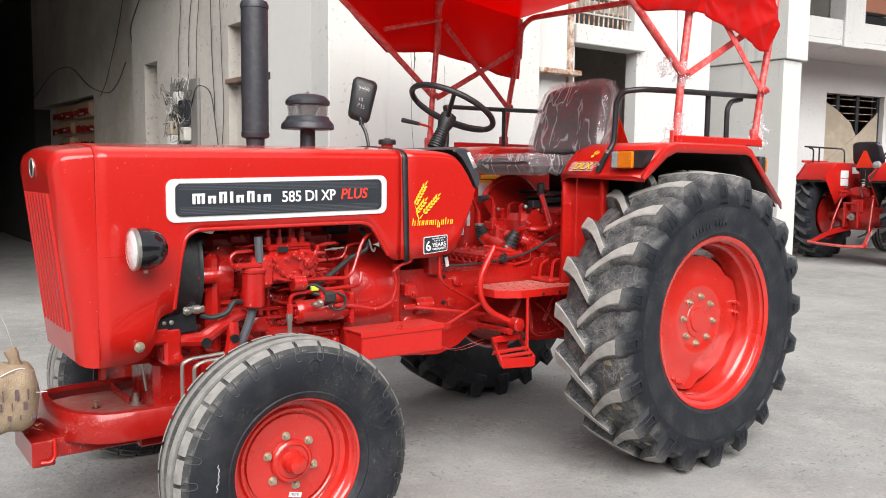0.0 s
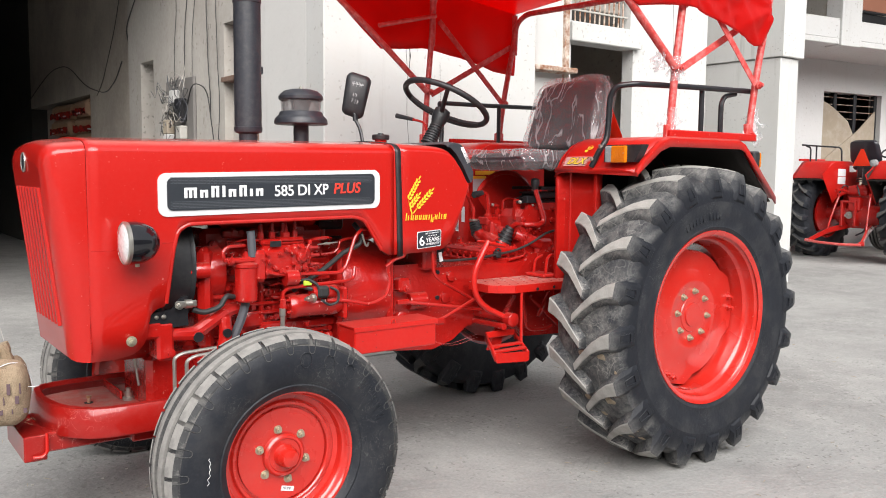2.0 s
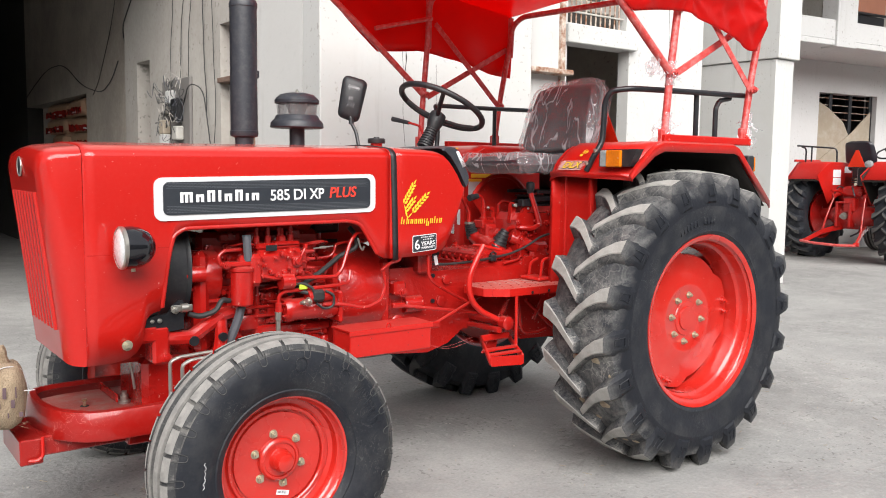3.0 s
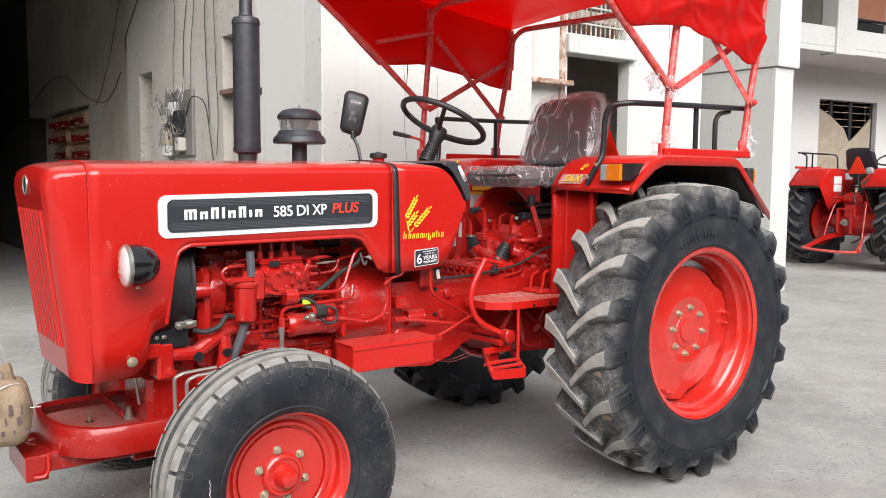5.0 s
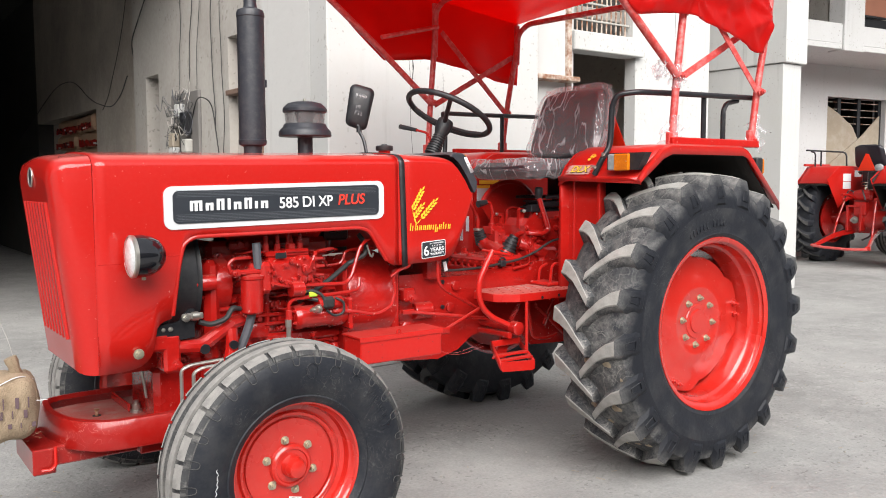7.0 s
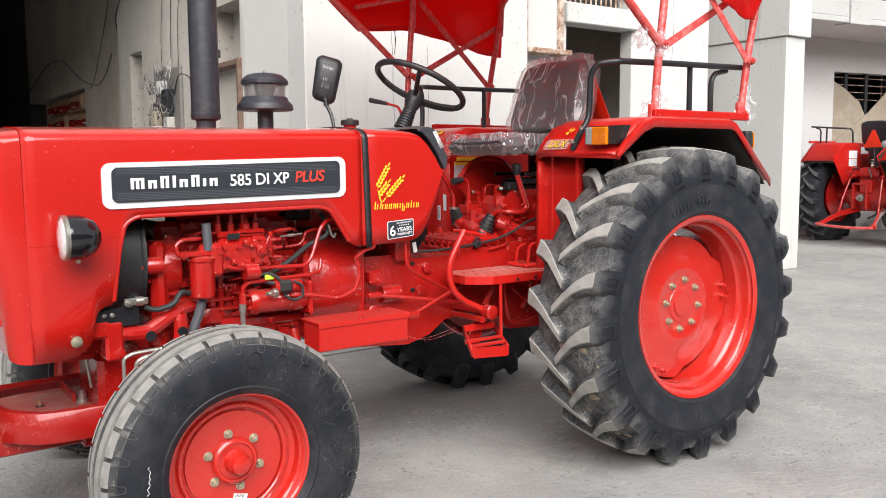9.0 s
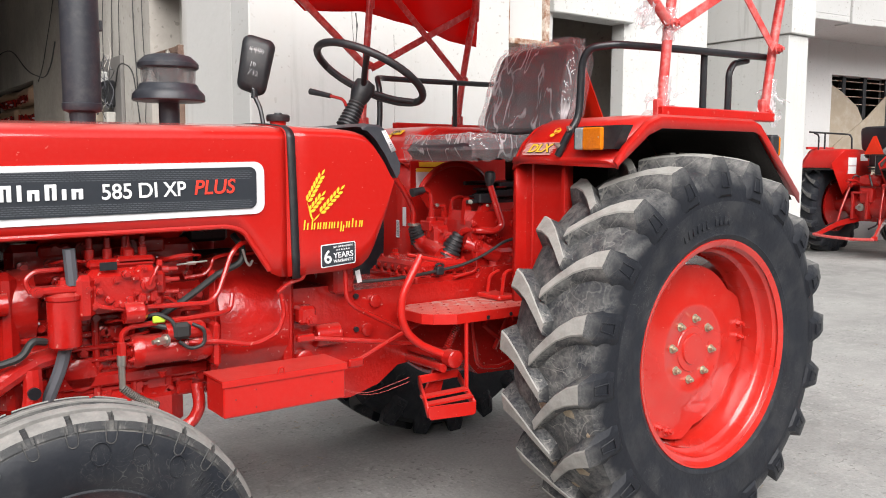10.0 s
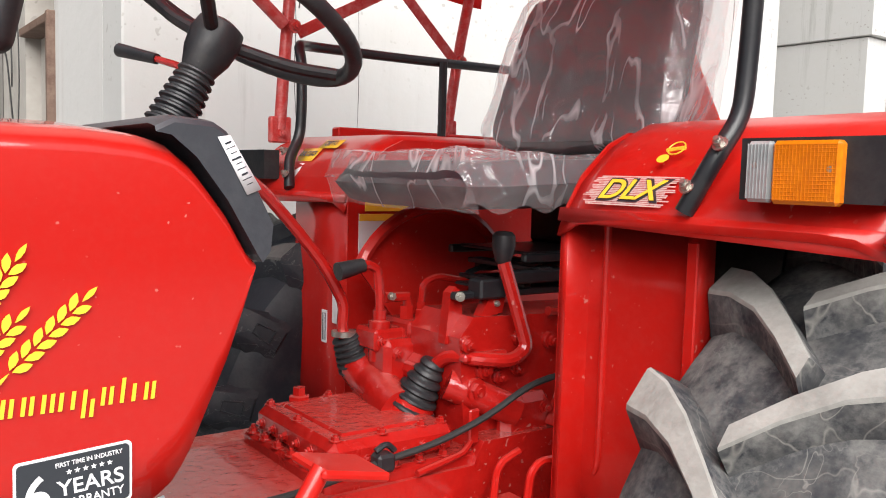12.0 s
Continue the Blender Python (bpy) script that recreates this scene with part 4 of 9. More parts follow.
def hood_section(x, zb, zt, half, r_top, lean=0.0, n=9):
    """One cross section from the near lower edge over the crown to the far lower edge."""
    pts = []
    zs = [zb + (zt - r_top - zb) * k / 6 for k in range(7)] if zb < zt - r_top else [min(zb, zt - 0.002)] * 7
    for z in zs:
        pts.append((half + 0.006 * math.sin(math.pi * min(1, max(0, (z - 0.6) / 0.9))), z))
    e = pts[-1][0]
    z0 = zs[-1]
    for k in range(1, n + 1):
        a = math.pi / 2 * k / n
        pts.append((e - r_top * 1.5 * (1 - math.cos(a)), z0 + (zt - 0.012 - z0) * math.sin(a)))
    e2 = pts[-1][0]
    for k in range(1, 5):
        t = k / 4
        pts.append((e2 * (1 - t), zt - 0.012 * (1 - t) ** 2))
    near = [(-y, z) for y, z in pts]
    far = [(y, z) for y, z in pts[:-1]][::-1]
    return [(x + lean * (1.34 - z), CY + y, z) for y, z in near + far]


def hood(tractor):
    HALF = 0.283
    top = [(-2.62, 1.353), (-2.54, 1.372), (-2.41, 1.386), (-1.24, 1.402), (-0.97, 1.402)]
    # nose
    rows = []
    for k, (x, inset, drop) in enumerate(((-2.545, 0.075, 0.06), (-2.541, 0.048, 0.035), (-2.528, 0.022, 0.014), (-2.510, 0.008, 0.004), (-2.490, 0.002, 0), (-2.45, 0, 0), (-2.413, 0, 0))):
        zb = 0.650 + max(0, inset - 0.01) * 0.2
        rows.append(hood_section(x, zb, lerp(top, x) - drop, HALF - inset, 0.05, lean=0.115 * min(1, (-2.41 - x) / 0.09)))
    s = Shape().grid(rows)
    s.add(rows[0], [tuple(range(len(rows[0])))])
    n_nose = part("nose_cowl", s, RED, tractor, "glossy red nose cowl with rounded corners", smooth=50)
    # vertical bars of the grille, with dark strips painting the shade between them
    bars, dark = Shape(), Shape()
    for k in range(8):
        y = CY - 0.182 + 0.336 * k / 7
        def fx(z):
            return -2.5485 + 0.115 * (1.34 - z)
        bars.tube([(fx(1.22) + 0.005, y, 1.22), (fx(0.765) + 0.005, y, 0.765)], 0.0115, 12, 0)
        if k:
            dark.add([(fx(1.215), y - 0.022, 1.215), (fx(1.215), y - 0.0095, 1.215), (fx(0.77), y - 0.0095, 0.77), (fx(0.77), y - 0.022, 0.77)], [(0, 1, 2, 3)])
    pieces("grille_bar", bars, RED, n_nose, "raised red grille bars")
    pieces("grille_shade_strip", dark, BADGE, n_nose, "dark strip for the shade beside a grille bar", thick=0.002)
    # main hood with the engine opening cut in each side
    lower = [(-2.41, 0.650), (-2.34, 0.650), (-2.297, 0.656), (-2.275, 0.662), (-2.255, 0.675), (-2.242, 0.69), (-2.232, 0.711), (-2.225, 0.749), (-2.217, 0.787), (-2.207, 0.80), (-2.195, 0.808), (-2.170, 0.815), (-2.163, 0.825), (-2.149, 0.918), (-2.128, 1.03), (-2.116, 1.066), (-2.09, 1.088), (-1.41, 1.098), (-1.38, 1.090), (-1.357, 1.068), (-1.286, 0.958), (-1.262, 0.947), (-1.2, 0.945)]
    xs = [-2.4115, -2.37, -2.34, -2.315, -2.297, -2.285, -2.275, -2.265, -2.255, -2.248, -2.242, -2.237, -2.232, -2.229, -2.225, -2.221, -2.217, -2.212, -2.207, -2.195, -2.18, -2.170, -2.166, -2.163, -2.157, -2.149, -2.139, -2.128, -2.122, -2.116, -2.105, -2.09, -2.05, -1.95, -1.8, -1.65, -1.5, -1.44, -1.41, -1.395, -1.38, -1.369, -1.357, -1.335, -1.31, -1.286, -1.275, -1.262, -1.2365]
    s = Shape().grid([hood_section(x, lerp(lower, x), lerp(top, x), HALF, 0.05) for x in xs])
    body = part("hood", s, RED, tractor, "glossy red engine hood", smooth=50, thick=0.006)
    # rolled lip along the opening
    for y in (CY - HALF - 0.004, CY + HALF + 0.004):
        part("hood_lip", Shape().tube([(-2.163, y, 0.825), (-2.137, y, 1.0), (-2.118, y, 1.073), (-2.08, y, 1.095), (-1.42, y, 1.104), (-1.372, y, 1.090), (-1.292, y, 0.968)], 0.008, 10, 5), RED, body, "rolled red lip of the opening")
    # rear cowl over the tank
    lower = [(-1.236, 0.945), (-1.05, 0.950), (-0.992, 0.958), (-0.960, 0.978), (-0.938, 1.010), (-0.888, 1.126), (-0.864, 1.198), (-0.851, 1.238)]
    topc = [(-1.236, 1.402), (-1.05, 1.401), (-0.99, 1.396), (-0.958, 1.388), (-0.929, 1.365), (-0.891, 1.316), (-0.853, 1.249)]
    xs = [-1.236, -1.15, -1.05, -1.0, -0.985, -0.972, -0.957, -0.945, -0.933, -0.92, -0.905, -0.89, -0.876, -0.865, -0.854]
    s = Shape().grid([hood_section(x, min(lerp(lower, x), lerp(topc, x) - 0.012), lerp(topc, x), HALF, 0.04) for x in xs])
    cowl = part("tank_cowl", s, RED, tractor, "glossy red rear cowl", smooth=50, thick=0.006)
    # rubber strap across the joint
    strap = Shape()
    sec_a, sec_b = [[(px - 0.012 * (pz - 0.95) / 0.43, py, pz) for px, py, pz in hood_section(x0, 0.938, 1.4055, HALF + 0.006, 0.05)] for x0 in (-1.221, -1.197)]
    strap.grid([sec_a, sec_b])
    part("rubber_strap", strap, BLACK_PLASTIC, tractor, "black rubber strip over the hood joint", thick=0.007)
    # dark dash moulding on the slanted end
    prof = [(-0.976, 1.394), (-0.958, 1.391), (-0.929, 1.367), (-0.891, 1.317), (-0.853, 1.246), (-0.846, 1.236), (-0.836, 1.25), (-0.833, 1.282), (-0.868, 1.355), (-0.892, 1.392), (-0.908, 1.402), (-0.955, 1.405)]
    dash = Shape()
    for sy, dz in ((-1.0, -0.006), (-0.985, 0.0), (-0.9, 0.004), (0.9, 0.004), (0.985, 0.0), (1.0, -0.006)):
        dash.v += [(x, CY + sy * (HALF + 0.0115), z + dz * (1 if z > 1.3 else 0)) for x, z in prof]
    n = len(prof)
    dash.f += [(k * n + i, k * n + (i + 1) % n, (k + 1) * n + (i + 1) % n, (k + 1) * n + i) for k in range(5) for i in range(n)] + [tuple(range(n)), tuple(range(5 * n, 6 * n))]
    part("dash_panel", dash, DASH, tractor, "dark grey dashboard moulding")
    return n_nose, body, cowl


def badge_panel(tractor):
    y = CY - 0.283 - 0.0125
    def rounded(x0, x1, za0, za1, zb0, zb1, r, n=6):
        pts = []
        for cx, cz, a in ((x1 - r, zb1 - r, 0), (x0 + r, za1 - r, 90), (x0 + r, za0 + r, 180), (x1 - r, zb0 + r, 270)):
            pts += [(cx + r * math.cos(radians(a + 90 * k / n)), cz + r * math.sin(radians(a + 90 * k / n))) for k in range(n + 1)]
        return pts
    b = part("name_panel", Shape().plate(rounded(-2.186, -1.308, 1.122, 1.270, 1.137, 1.287, 0.03), 0.006, "y", y - 0.001), SILVER, tractor, "silver-rimmed name panel on the hood")
    part("panel_face", Shape().plate(rounded(-2.156, -1.334, 1.142, 1.254, 1.154, 1.272, 0.02), 0.004, "y", y - 0.0045), BADGE, b, "dark grey panel face")
    mesh = Shape()
    for row in range(5):
        for band, z0 in ((0, 1.246), (1, 1.150)):
            for k in range(62):
                x = -2.14 + 0.0128 * k + (0.0064 if row % 2 else 0)
                z = z0 - 0.0052 * row + (0.006 * (k / 62)) + (0.021 if band else 0.008)
                mesh.add([(x - 0.005, y - 0.0052, z), (x + 0.005, y - 0.0052, z), (x + 0.005, y - 0.0052, z + 0.0016), (x - 0.005, y - 0.0052, z + 0.0016)], [(0, 1, 2, 3)])
    part("panel_mesh", mesh, MESHGREY, b, "fine grey mesh pattern", smooth=0)["kind"] = "stuff"
    # maker's name, left as rows of plain upright bars
    bars = Shape()
    x = -2.098
    for stems, gap, h in ((3, 0.0165, 0.036), (2, 0.017, 0.027), (2, 0.017, 0.040), (1, 0.0, 0.040), (2, 0.017, 0.027), (2, 0.017, 0.040), (1, 0.0, 0.027), (2, 0.017, 0.027)):
        for k in range(stems):
            z = 1.184 + 0.020 * (x + 2.098)
            bars.box(x, x + 0.0105, y - 0.0085, y - 0.004, z, z + h, 0.001)
            if k < stems - 1:
                bars.box(x + 0.0105, x + gap + 0.0035, y - 0.0085, y - 0.004, z + h - 0.0085, z + h, 0.001)
            x += gap if k < stems - 1 else 0.0105
        x += 0.0125
    pieces("name_bar", bars, WHITE, b, "plain pale bars in place of the maker's name")
    for text, cx, w in (("585", -1.7245, 0.076), ("DI", -1.644, 0.048), ("XP", -1.572, 0.062)):
        lettering("model_number", text, 0.056, Matrix.Translation((cx, y - 0.0062, 1.206 + 0.028 * (cx + 1.7245))) @ Matrix.Rotation(radians(-1.6), 4, "Y") @ Matrix.Rotation(radians(90), 4, "X"), WHITE, b, "white model lettering", width=w)
    lettering("model_word", "PLUS", 0.056, Matrix.Translation((-1.462, y - 0.0062, 1.2145)) @ Matrix.Rotation(radians(-1.6), 4, "Y") @ Matrix.Rotation(radians(90), 4, "X"), BADGE_RED, b, "red slanted word", shear=0.2, width=0.120)
    # wheat ears, and plain strokes in place of the script below them, on the cowl
    yy = CY - 0.283 - 0.0120
    def leaf(base, tip, half, lift=0.0):
        d = tip - base
        n = Vector((-d.y, d.x)).normalized() * half
        ring = [base, base + d * 0.3 + n * 0.8, base + d * 0.6 + n, base + d * 0.85 + n * 0.5, tip, base + d * 0.85 - n * 0.5, base + d * 0.6 - n, base + d * 0.3 - n * 0.8]
        return Shape().plate([(p.x, p.y) for p in ring], 0.001, "y", yy - lift)
    for (x0, z0), (x1, z1) in (((-1.172, 1.163), (-1.118, 1.250)), ((-1.166, 1.132), (-1.118, 1.186)), ((-1.130, 1.128), (-1.052, 1.204))):
        a, b3 = Vector((x0, z0)), Vector((x1, z1))
        d = (b3 - a).normalized()
        n = Vector((-d.y, d.x))
        count = max(3, int((b3 - a).length / 0.0165))
        for k in range(count):
            p = a + (b3 - a) * (k + 0.4) / (count + 0.6)
            for sg in (-1, 1):
                part("wheat_grain", leaf(p + n * sg * 0.0016, p + d * 0.019 + n * sg * 0.0108, 0.0046), YELLOW, tractor, "yellow wheat grain decal", smooth=0)
        part("wheat_grain", leaf(b3 - d * 0.004, b3 + d * 0.018, 0.0032), YELLOW, tractor, "yellow wheat grain decal", smooth=0)
        part("wheat_stalk", leaf(Vector((-1.150, 1.108)), a + d * 0.004, 0.0022, 0.0004 + 0.0004 * abs(x0 + 1.15) / 0.03), YELLOW, tractor, "yellow wheat stalk decal", smooth=0)
    x = -1.183
    for stems, w, h, dz in ((2, 0.022, 0.030, 0), (2, 0.017, 0.034, 0), (2, 0.016, 0.020, 0), (2, 0.016, 0.020, 0), (3, 0.026, 0.020, 0), (1, 0.007, 0.020, 0), (2, 0.017, 0.031, -0.011), (2, 0.017, 0.020, 0), (1, 0.009, 0.028, 0), (1, 0.010, 0.020, 0), (2, 0.016, 0.020, 0)):
        z = 1.083 + 0.010 * (x + 1.181)
        for k in range(stems):
            xs, hk = x + w * k / max(1, stems), h if k == 0 or h < 0.025 else 0.020
            bar = Shape().plate([(xs, z + dz), (xs + 0.0042, z + dz), (xs + 0.0042 + 0.12 * hk, z + dz + hk), (xs + 0.12 * hk, z + dz + hk)], 0.001, "y", yy)
            part("script_stroke", bar, YELLOW, tractor, "plain yellow bar in place of a name", smooth=0)
        x += w + 0.0036
    # warranty label
    w = part("warranty_label", Shape().plate(rounded(-1.125, -1.003, 0.963, 1.034, 0.972, 1.041, 0.006), 0.001, "y", yy), WHITE, tractor, "black and silver warranty label")
    part("label_face", Shape().plate(rounded(-1.122, -1.006, 0.966, 1.031, 0.975, 1.038, 0.005), 0.001, "y", yy - 0.001), BADGE, w, "black label face")
    def tx(x, z):
        return Matrix.Translation((x, yy - 0.0014, z)) @ Matrix.Rotation(radians(-4.5), 4, "Y") @ Matrix.Rotation(radians(90), 4, "X")
    lettering("label_number", "6", 0.056, tx(-1.102, 0.994), WHITE, w, extrude=0.0006)
    lettering("label_word", "YEARS", 0.024, tx(-1.047, 1.0005), WHITE, w, extrude=0.0006, width=0.070)
    lettering("label_warranty", "WARRANTY", 0.013, tx(-1.047, 0.9835), WHITE, w, extrude=0.0006, width=0.070)
    lettering("label_line", "FIRST TIME IN INDUSTRY", 0.007, tx(-1.049, 1.0275), WHITE, w, extrude=0.0006, width=0.070)
    stars = Shape()
    for k in range(6):
        cx, cz = -1.070 + 0.0085 * k, 1.0165 + 0.0006 * k
        stars.plate([(cx + (0.0033 if j % 2 == 0 else 0.0015) * math.sin(j * math.pi / 5), cz + (0.0033 if j % 2 == 0 else 0.0015) * math.cos(j * math.pi / 5)) for j in range(10)], 0.0006, "y", yy - 0.0018)
    pieces("label_star", stars, WHITE, w, smooth=0)
    # round emblem on the nose, left plain
    e = part("nose_emblem", Shape().tube([(-2.5425, CY + 0.031 * math.cos(k * math.pi / 16), 1.302 + 0.031 * math.sin(k * math.pi / 16)) for k in range(33)], 0.0032, 8, 0, caps=False), CHROME, tractor, "round chrome rimmed nose emblem left plain")
    part("emblem_face", Shape().lathe([(0.004, 0.031), (-0.0015, 0.030), (-0.004, 0.015), (-0.0045, 0.0)], (-2.541, CY, 1.302), "x", 24), BADGE, e, "dark emblem face")


def headlamp(tractor, side):
    y = CY + side * 0.392
    c = (-2.318, y, 1.046)
    shell = part("headlamp", Shape().lathe([(0.0, 0.069), (-0.010, 0.070), (-0.014, 0.065), (0.0, 0.063)], c, "x", 32, close=True), CHROME, tractor, "round headlamp with chrome rim")
    part("lamp_shell", Shape().lathe([(0.0, 0.069), (0.025, 0.070), (0.05, 0.065), (0.075, 0.053), (0.093, 0.033), (0.100, 0.0)], c, "x", 32), BLACK_GLOSS, shell, "glossy black bowl shell")
    part("lamp_lens", Shape().lathe([(-0.010, 0.066), (-0.018, 0.05), (-0.022, 0.025), (-0.023, 0.0)], c, "x", 32), LAMP_GLASS, shell, "ribbed clear lens")
    part("lamp_bolt", Shape().tube([(c[0] + 0.03, y, c[2] - 0.06), (c[0] + 0.03, y, c[2] - 0.078)], 0.007, 8, 0), YELLOW_ZINC, shell, "zinc lamp bolt")
    part("lamp_bracket", Shape().tube([(c[0] + 0.06, y + side * -0.02, c[2]), (c[0] + 0.06, CY + side * 0.285, c[2])], 0.014, 10, 0), YELLOW_ZINC, shell, "zinc lamp bracket")


def engine(tractor):
    s = Shape()
    s.box(-1.98, -1.42, CY - 0.13, CY + 0.15, 0.60, 0.93, 0.02).box(-1.96, -1.44, CY - 0.08, CY + 0.14, 0.93, 1.06, 0.02)
    s.box(-2.0, -1.44, CY - 0.17, CY + 0.17, 0.66, 0.70, 0.008).box(-1.98, -1.44, CY - 0.165, CY + 0.165, 0.73, 0.745, 0.005).box(-1.98, -1.44, CY - 0.165, CY + 0.165, 0.765, 0.78, 0.005)
    s.box(-1.9, -1.46, CY - 0.10, CY + 0.10, 1.06, 1.12, 0.03)
    s.box(-1.96, -1.505, CY - 0.175, CY + 0.175, 0.475, 0.66, 0.05)
    for k in range(9):
        s.bolt((-1.93 + 0.06 * k, CY - 0.15, 0.715), (0, -1, 0), 0.009, 0.012)
    e = part("engine_block", s, RED_CAST, tractor, "red painted engine block", smooth=30)
    # timing case and water pump
    t = Shape().lathe([(-0.06, 0.0), (-0.06, 0.05), (-0.05, 0.085), (0.0, 0.10), (0.05, 0.10)], (-1.955, CY - 0.09, 0.90), "x", 28).box(-2.01, -1.95, CY - 0.19, CY + 0.17, 0.62, 1.0, 0.02)
    for k in range(7):
        a = 2 * math.pi * k / 7
        t.bolt((-2.005, CY - 0.09 + 0.085 * math.cos(a), 0.90 + 0.085 * math.sin(a)), (-1, 0, 0), 0.009, 0.012)
    t.lathe([(0.0, 0.03), (-0.06, 0.03), (-0.075, 0.022)], (-1.98, CY - 0.20, 0.92), "x", 18)
    part("timing_case", t, RED_CAST, e, "red timing case")
    # injection pump
    p = Shape().box(-1.80, -1.60, -0.24, -0.12, 0.88, 1.0, 0.02).box(-1.83, -1.78, -0.26, -0.12, 0.87, 0.99, 0.015).lathe([(0, 0.05), (0.05, 0.055), (0.09, 0.05), (0.10, 0.03)], (-1.70, -0.18, 0.93), "x", 22)
    p.lathe([(0, 0.03), (0.05, 0.03), (0.06, 0.02)], (-1.71, -0.25, 0.88), "x", 16).box(-1.79, -1.61, -0.22, -0.14, 1.0, 1.025, 0.008)
    for k in range(4):
        p.lathe([(0.0, 0.013), (0.03, 0.013), (0.032, 0.009), (0.06, 0.009), (0.062, 0.004)], (-1.775 + 0.047 * k, -0.18, 1.02), "z", 12)
        p.bolt((-1.785 + 0.055 * k, -0.24, 0.905), (0, -1, 0), 0.010, 0.014)
        p.bolt((-1.775 + 0.05 * k, -0.24, 0.97), (0, -1, 0), 0.008, 0.010)
    for k in range(4):
        p.lathe([(0, 0.02), (0.02, 0.02), (0.022, 0.012), (0.045, 0.012)], (-1.66 + 0.022 * k, -0.225 + 0.01 * k, 0.975 - 0.025 * k), "y", 10)
    p.box(-1.67, -1.61, -0.24, -0.15, 0.86, 0.90, 0.01).box(-1.612, -1.59, -0.22, -0.14, 0.88, 0.98, 0.008)
    part("injection_pump", p, RED_CAST, e, "red fuel injection pump")
    # governor end of the pump: ribbed cover, stop lever, vents and banjo unions
    gv = Shape().box(-1.675, -1.612, -0.252, -0.13, 0.895, 1.005, 0.014).box(-1.625, -1.585, -0.232, -0.14, 0.915, 0.985, 0.010)
    gv.lathe([(0.0, 0.020), (-0.014, 0.020), (-0.016, 0.013), (-0.026, 0.013)], (-1.645, -0.25, 0.955), "y", 14)
    gv.box(-1.672, -1.648, -0.262, -0.25, 0.90, 0.93, 0.004).box(-1.638, -1.618, -0.260, -0.25, 0.905, 0.935, 0.004).box(-1.70, -1.68, -0.258, -0.23, 0.90, 0.925, 0.005)
    for k in range(7):
        a = 2 * math.pi * k / 7
        gv.bolt((-1.645 + 0.034 * math.cos(a), -0.252, 0.952 + 0.046 * math.sin(a)), (0, -1, 0), 0.0055, 0.010)
    for x, z in ((-1.59, 0.985), (-1.585, 0.955), (-1.588, 0.92)):
        gv.lathe([(0.0, 0.011), (0.018, 0.011), (0.020, 0.007), (0.045, 0.007)], (x, -0.20, z), "x", 10)
    gv.tube([(-1.645, -0.276, 0.955), (-1.635, -0.28, 0.985), (-1.618, -0.276, 1.012)], 0.005, 8).box(-1.625, -1.611, -0.284, -0.268, 1.004, 1.022, 0.003)
    gv.box(-1.715, -1.61, -0.22, -0.12, 1.005, 1.030, 0.008).lathe([(0.0, 0.016), (0.018, 0.016), (0.026, 0.007), (0.055, 0.003)], (-1.675, -0.19, 1.028), "z", 14)
    for x, z in ((-1.70, 0.985), (-1.745, 0.92), (-1.715, 0.905), (-1.68, 0.885), (-1.77, 0.945)):
        gv.lathe([(0.0, 0.011), (-0.014, 0.011), (-0.015, 0.007), (-0.024, 0.007)], (x, -0.24, z), "y", 8)
    part("pump_governor", gv, RED_CAST, e, "red governor housing with stop lever")
    # injector lines over the pump, and the tappet cover bolts behind them
    for k in range(4):
        x = -1.775 + 0.047 * k
        part("injector_pipe", Shape().tube([(x, -0.18, 1.075), (x + 0.004, -0.175, 1.115), (x + 0.03, -0.12, 1.14), (x + 0.02 - 0.03 * k, -0.03, 1.14)], 0.0042, 6), RED_CAST, e, "thin red injector pipe")
    part("pump_rod", Shape().tube([(-1.545, -0.20, 0.995), (-1.455, -0.195, 1.0)], 0.003, 8, 0).lathe([(0.0, 0.006), (0.025, 0.006)], (-1.515, -0.198, 0.997), "x", 6), CHROME, e, "bright threaded control rod")
    part("pump_plate", Shape().box(-1.765, -1.72, -0.2435, -0.241, 0.998, 1.020, 0.001), BLACK, e, "small dark data plate")
    # fuel filter
    f = Shape().lathe([(0.0, 0.0), (0.0, 0.036), (0.006, 0.042), (0.125, 0.043), (0.13, 0.047), (0.14, 0.047), (0.146, 0.03), (0.15, 0.0)], (-1.853, -0.225, 0.80), "z", 28)
    f.box(-1.935, -1.79, -0.25, -0.20, 0.945, 0.965, 0.006).bolt((-1.853, -0.225, 0.965), (0, 0, 1), 0.012, 0.014)
    part("fuel_filter", f, RED_CAST, e, "red fuel filter bowl")
    pieces("filter_bolt", Shape().bolt((-1.92, -0.25, 0.955), (0, -1, 0), 0.01, 0.012).bolt((-1.80, -0.25, 0.955), (0, -1, 0), 0.01, 0.012), RED_CAST, e)
    # starter motor
    st = Shape().lathe([(0.0, 0.0), (0.0, 0.040), (0.012, 0.048), (0.03, 0.048), (0.032, 0.044), (0.16, 0.044), (0.17, 0.05), (0.20, 0.05), (0.24, 0.035)], (-1.685, -0.215, 0.765), "x", 26)
    st.lathe([(0.0, 0.0), (0.0, 0.026), (0.10, 0.026), (0.11, 0.02)], (-1.60, -0.25, 0.815), "x", 18).box(-1.465, -1.445, -0.27, -0.12, 0.70, 0.83, 0.012)
    circle_bolts(st, (-1.60, -0.215, 0.70), 0.0, 1, (0, 0, -1), 0.01, 0.012)
    part("starter_motor", st, RED_CAST, e, "red starter motor")
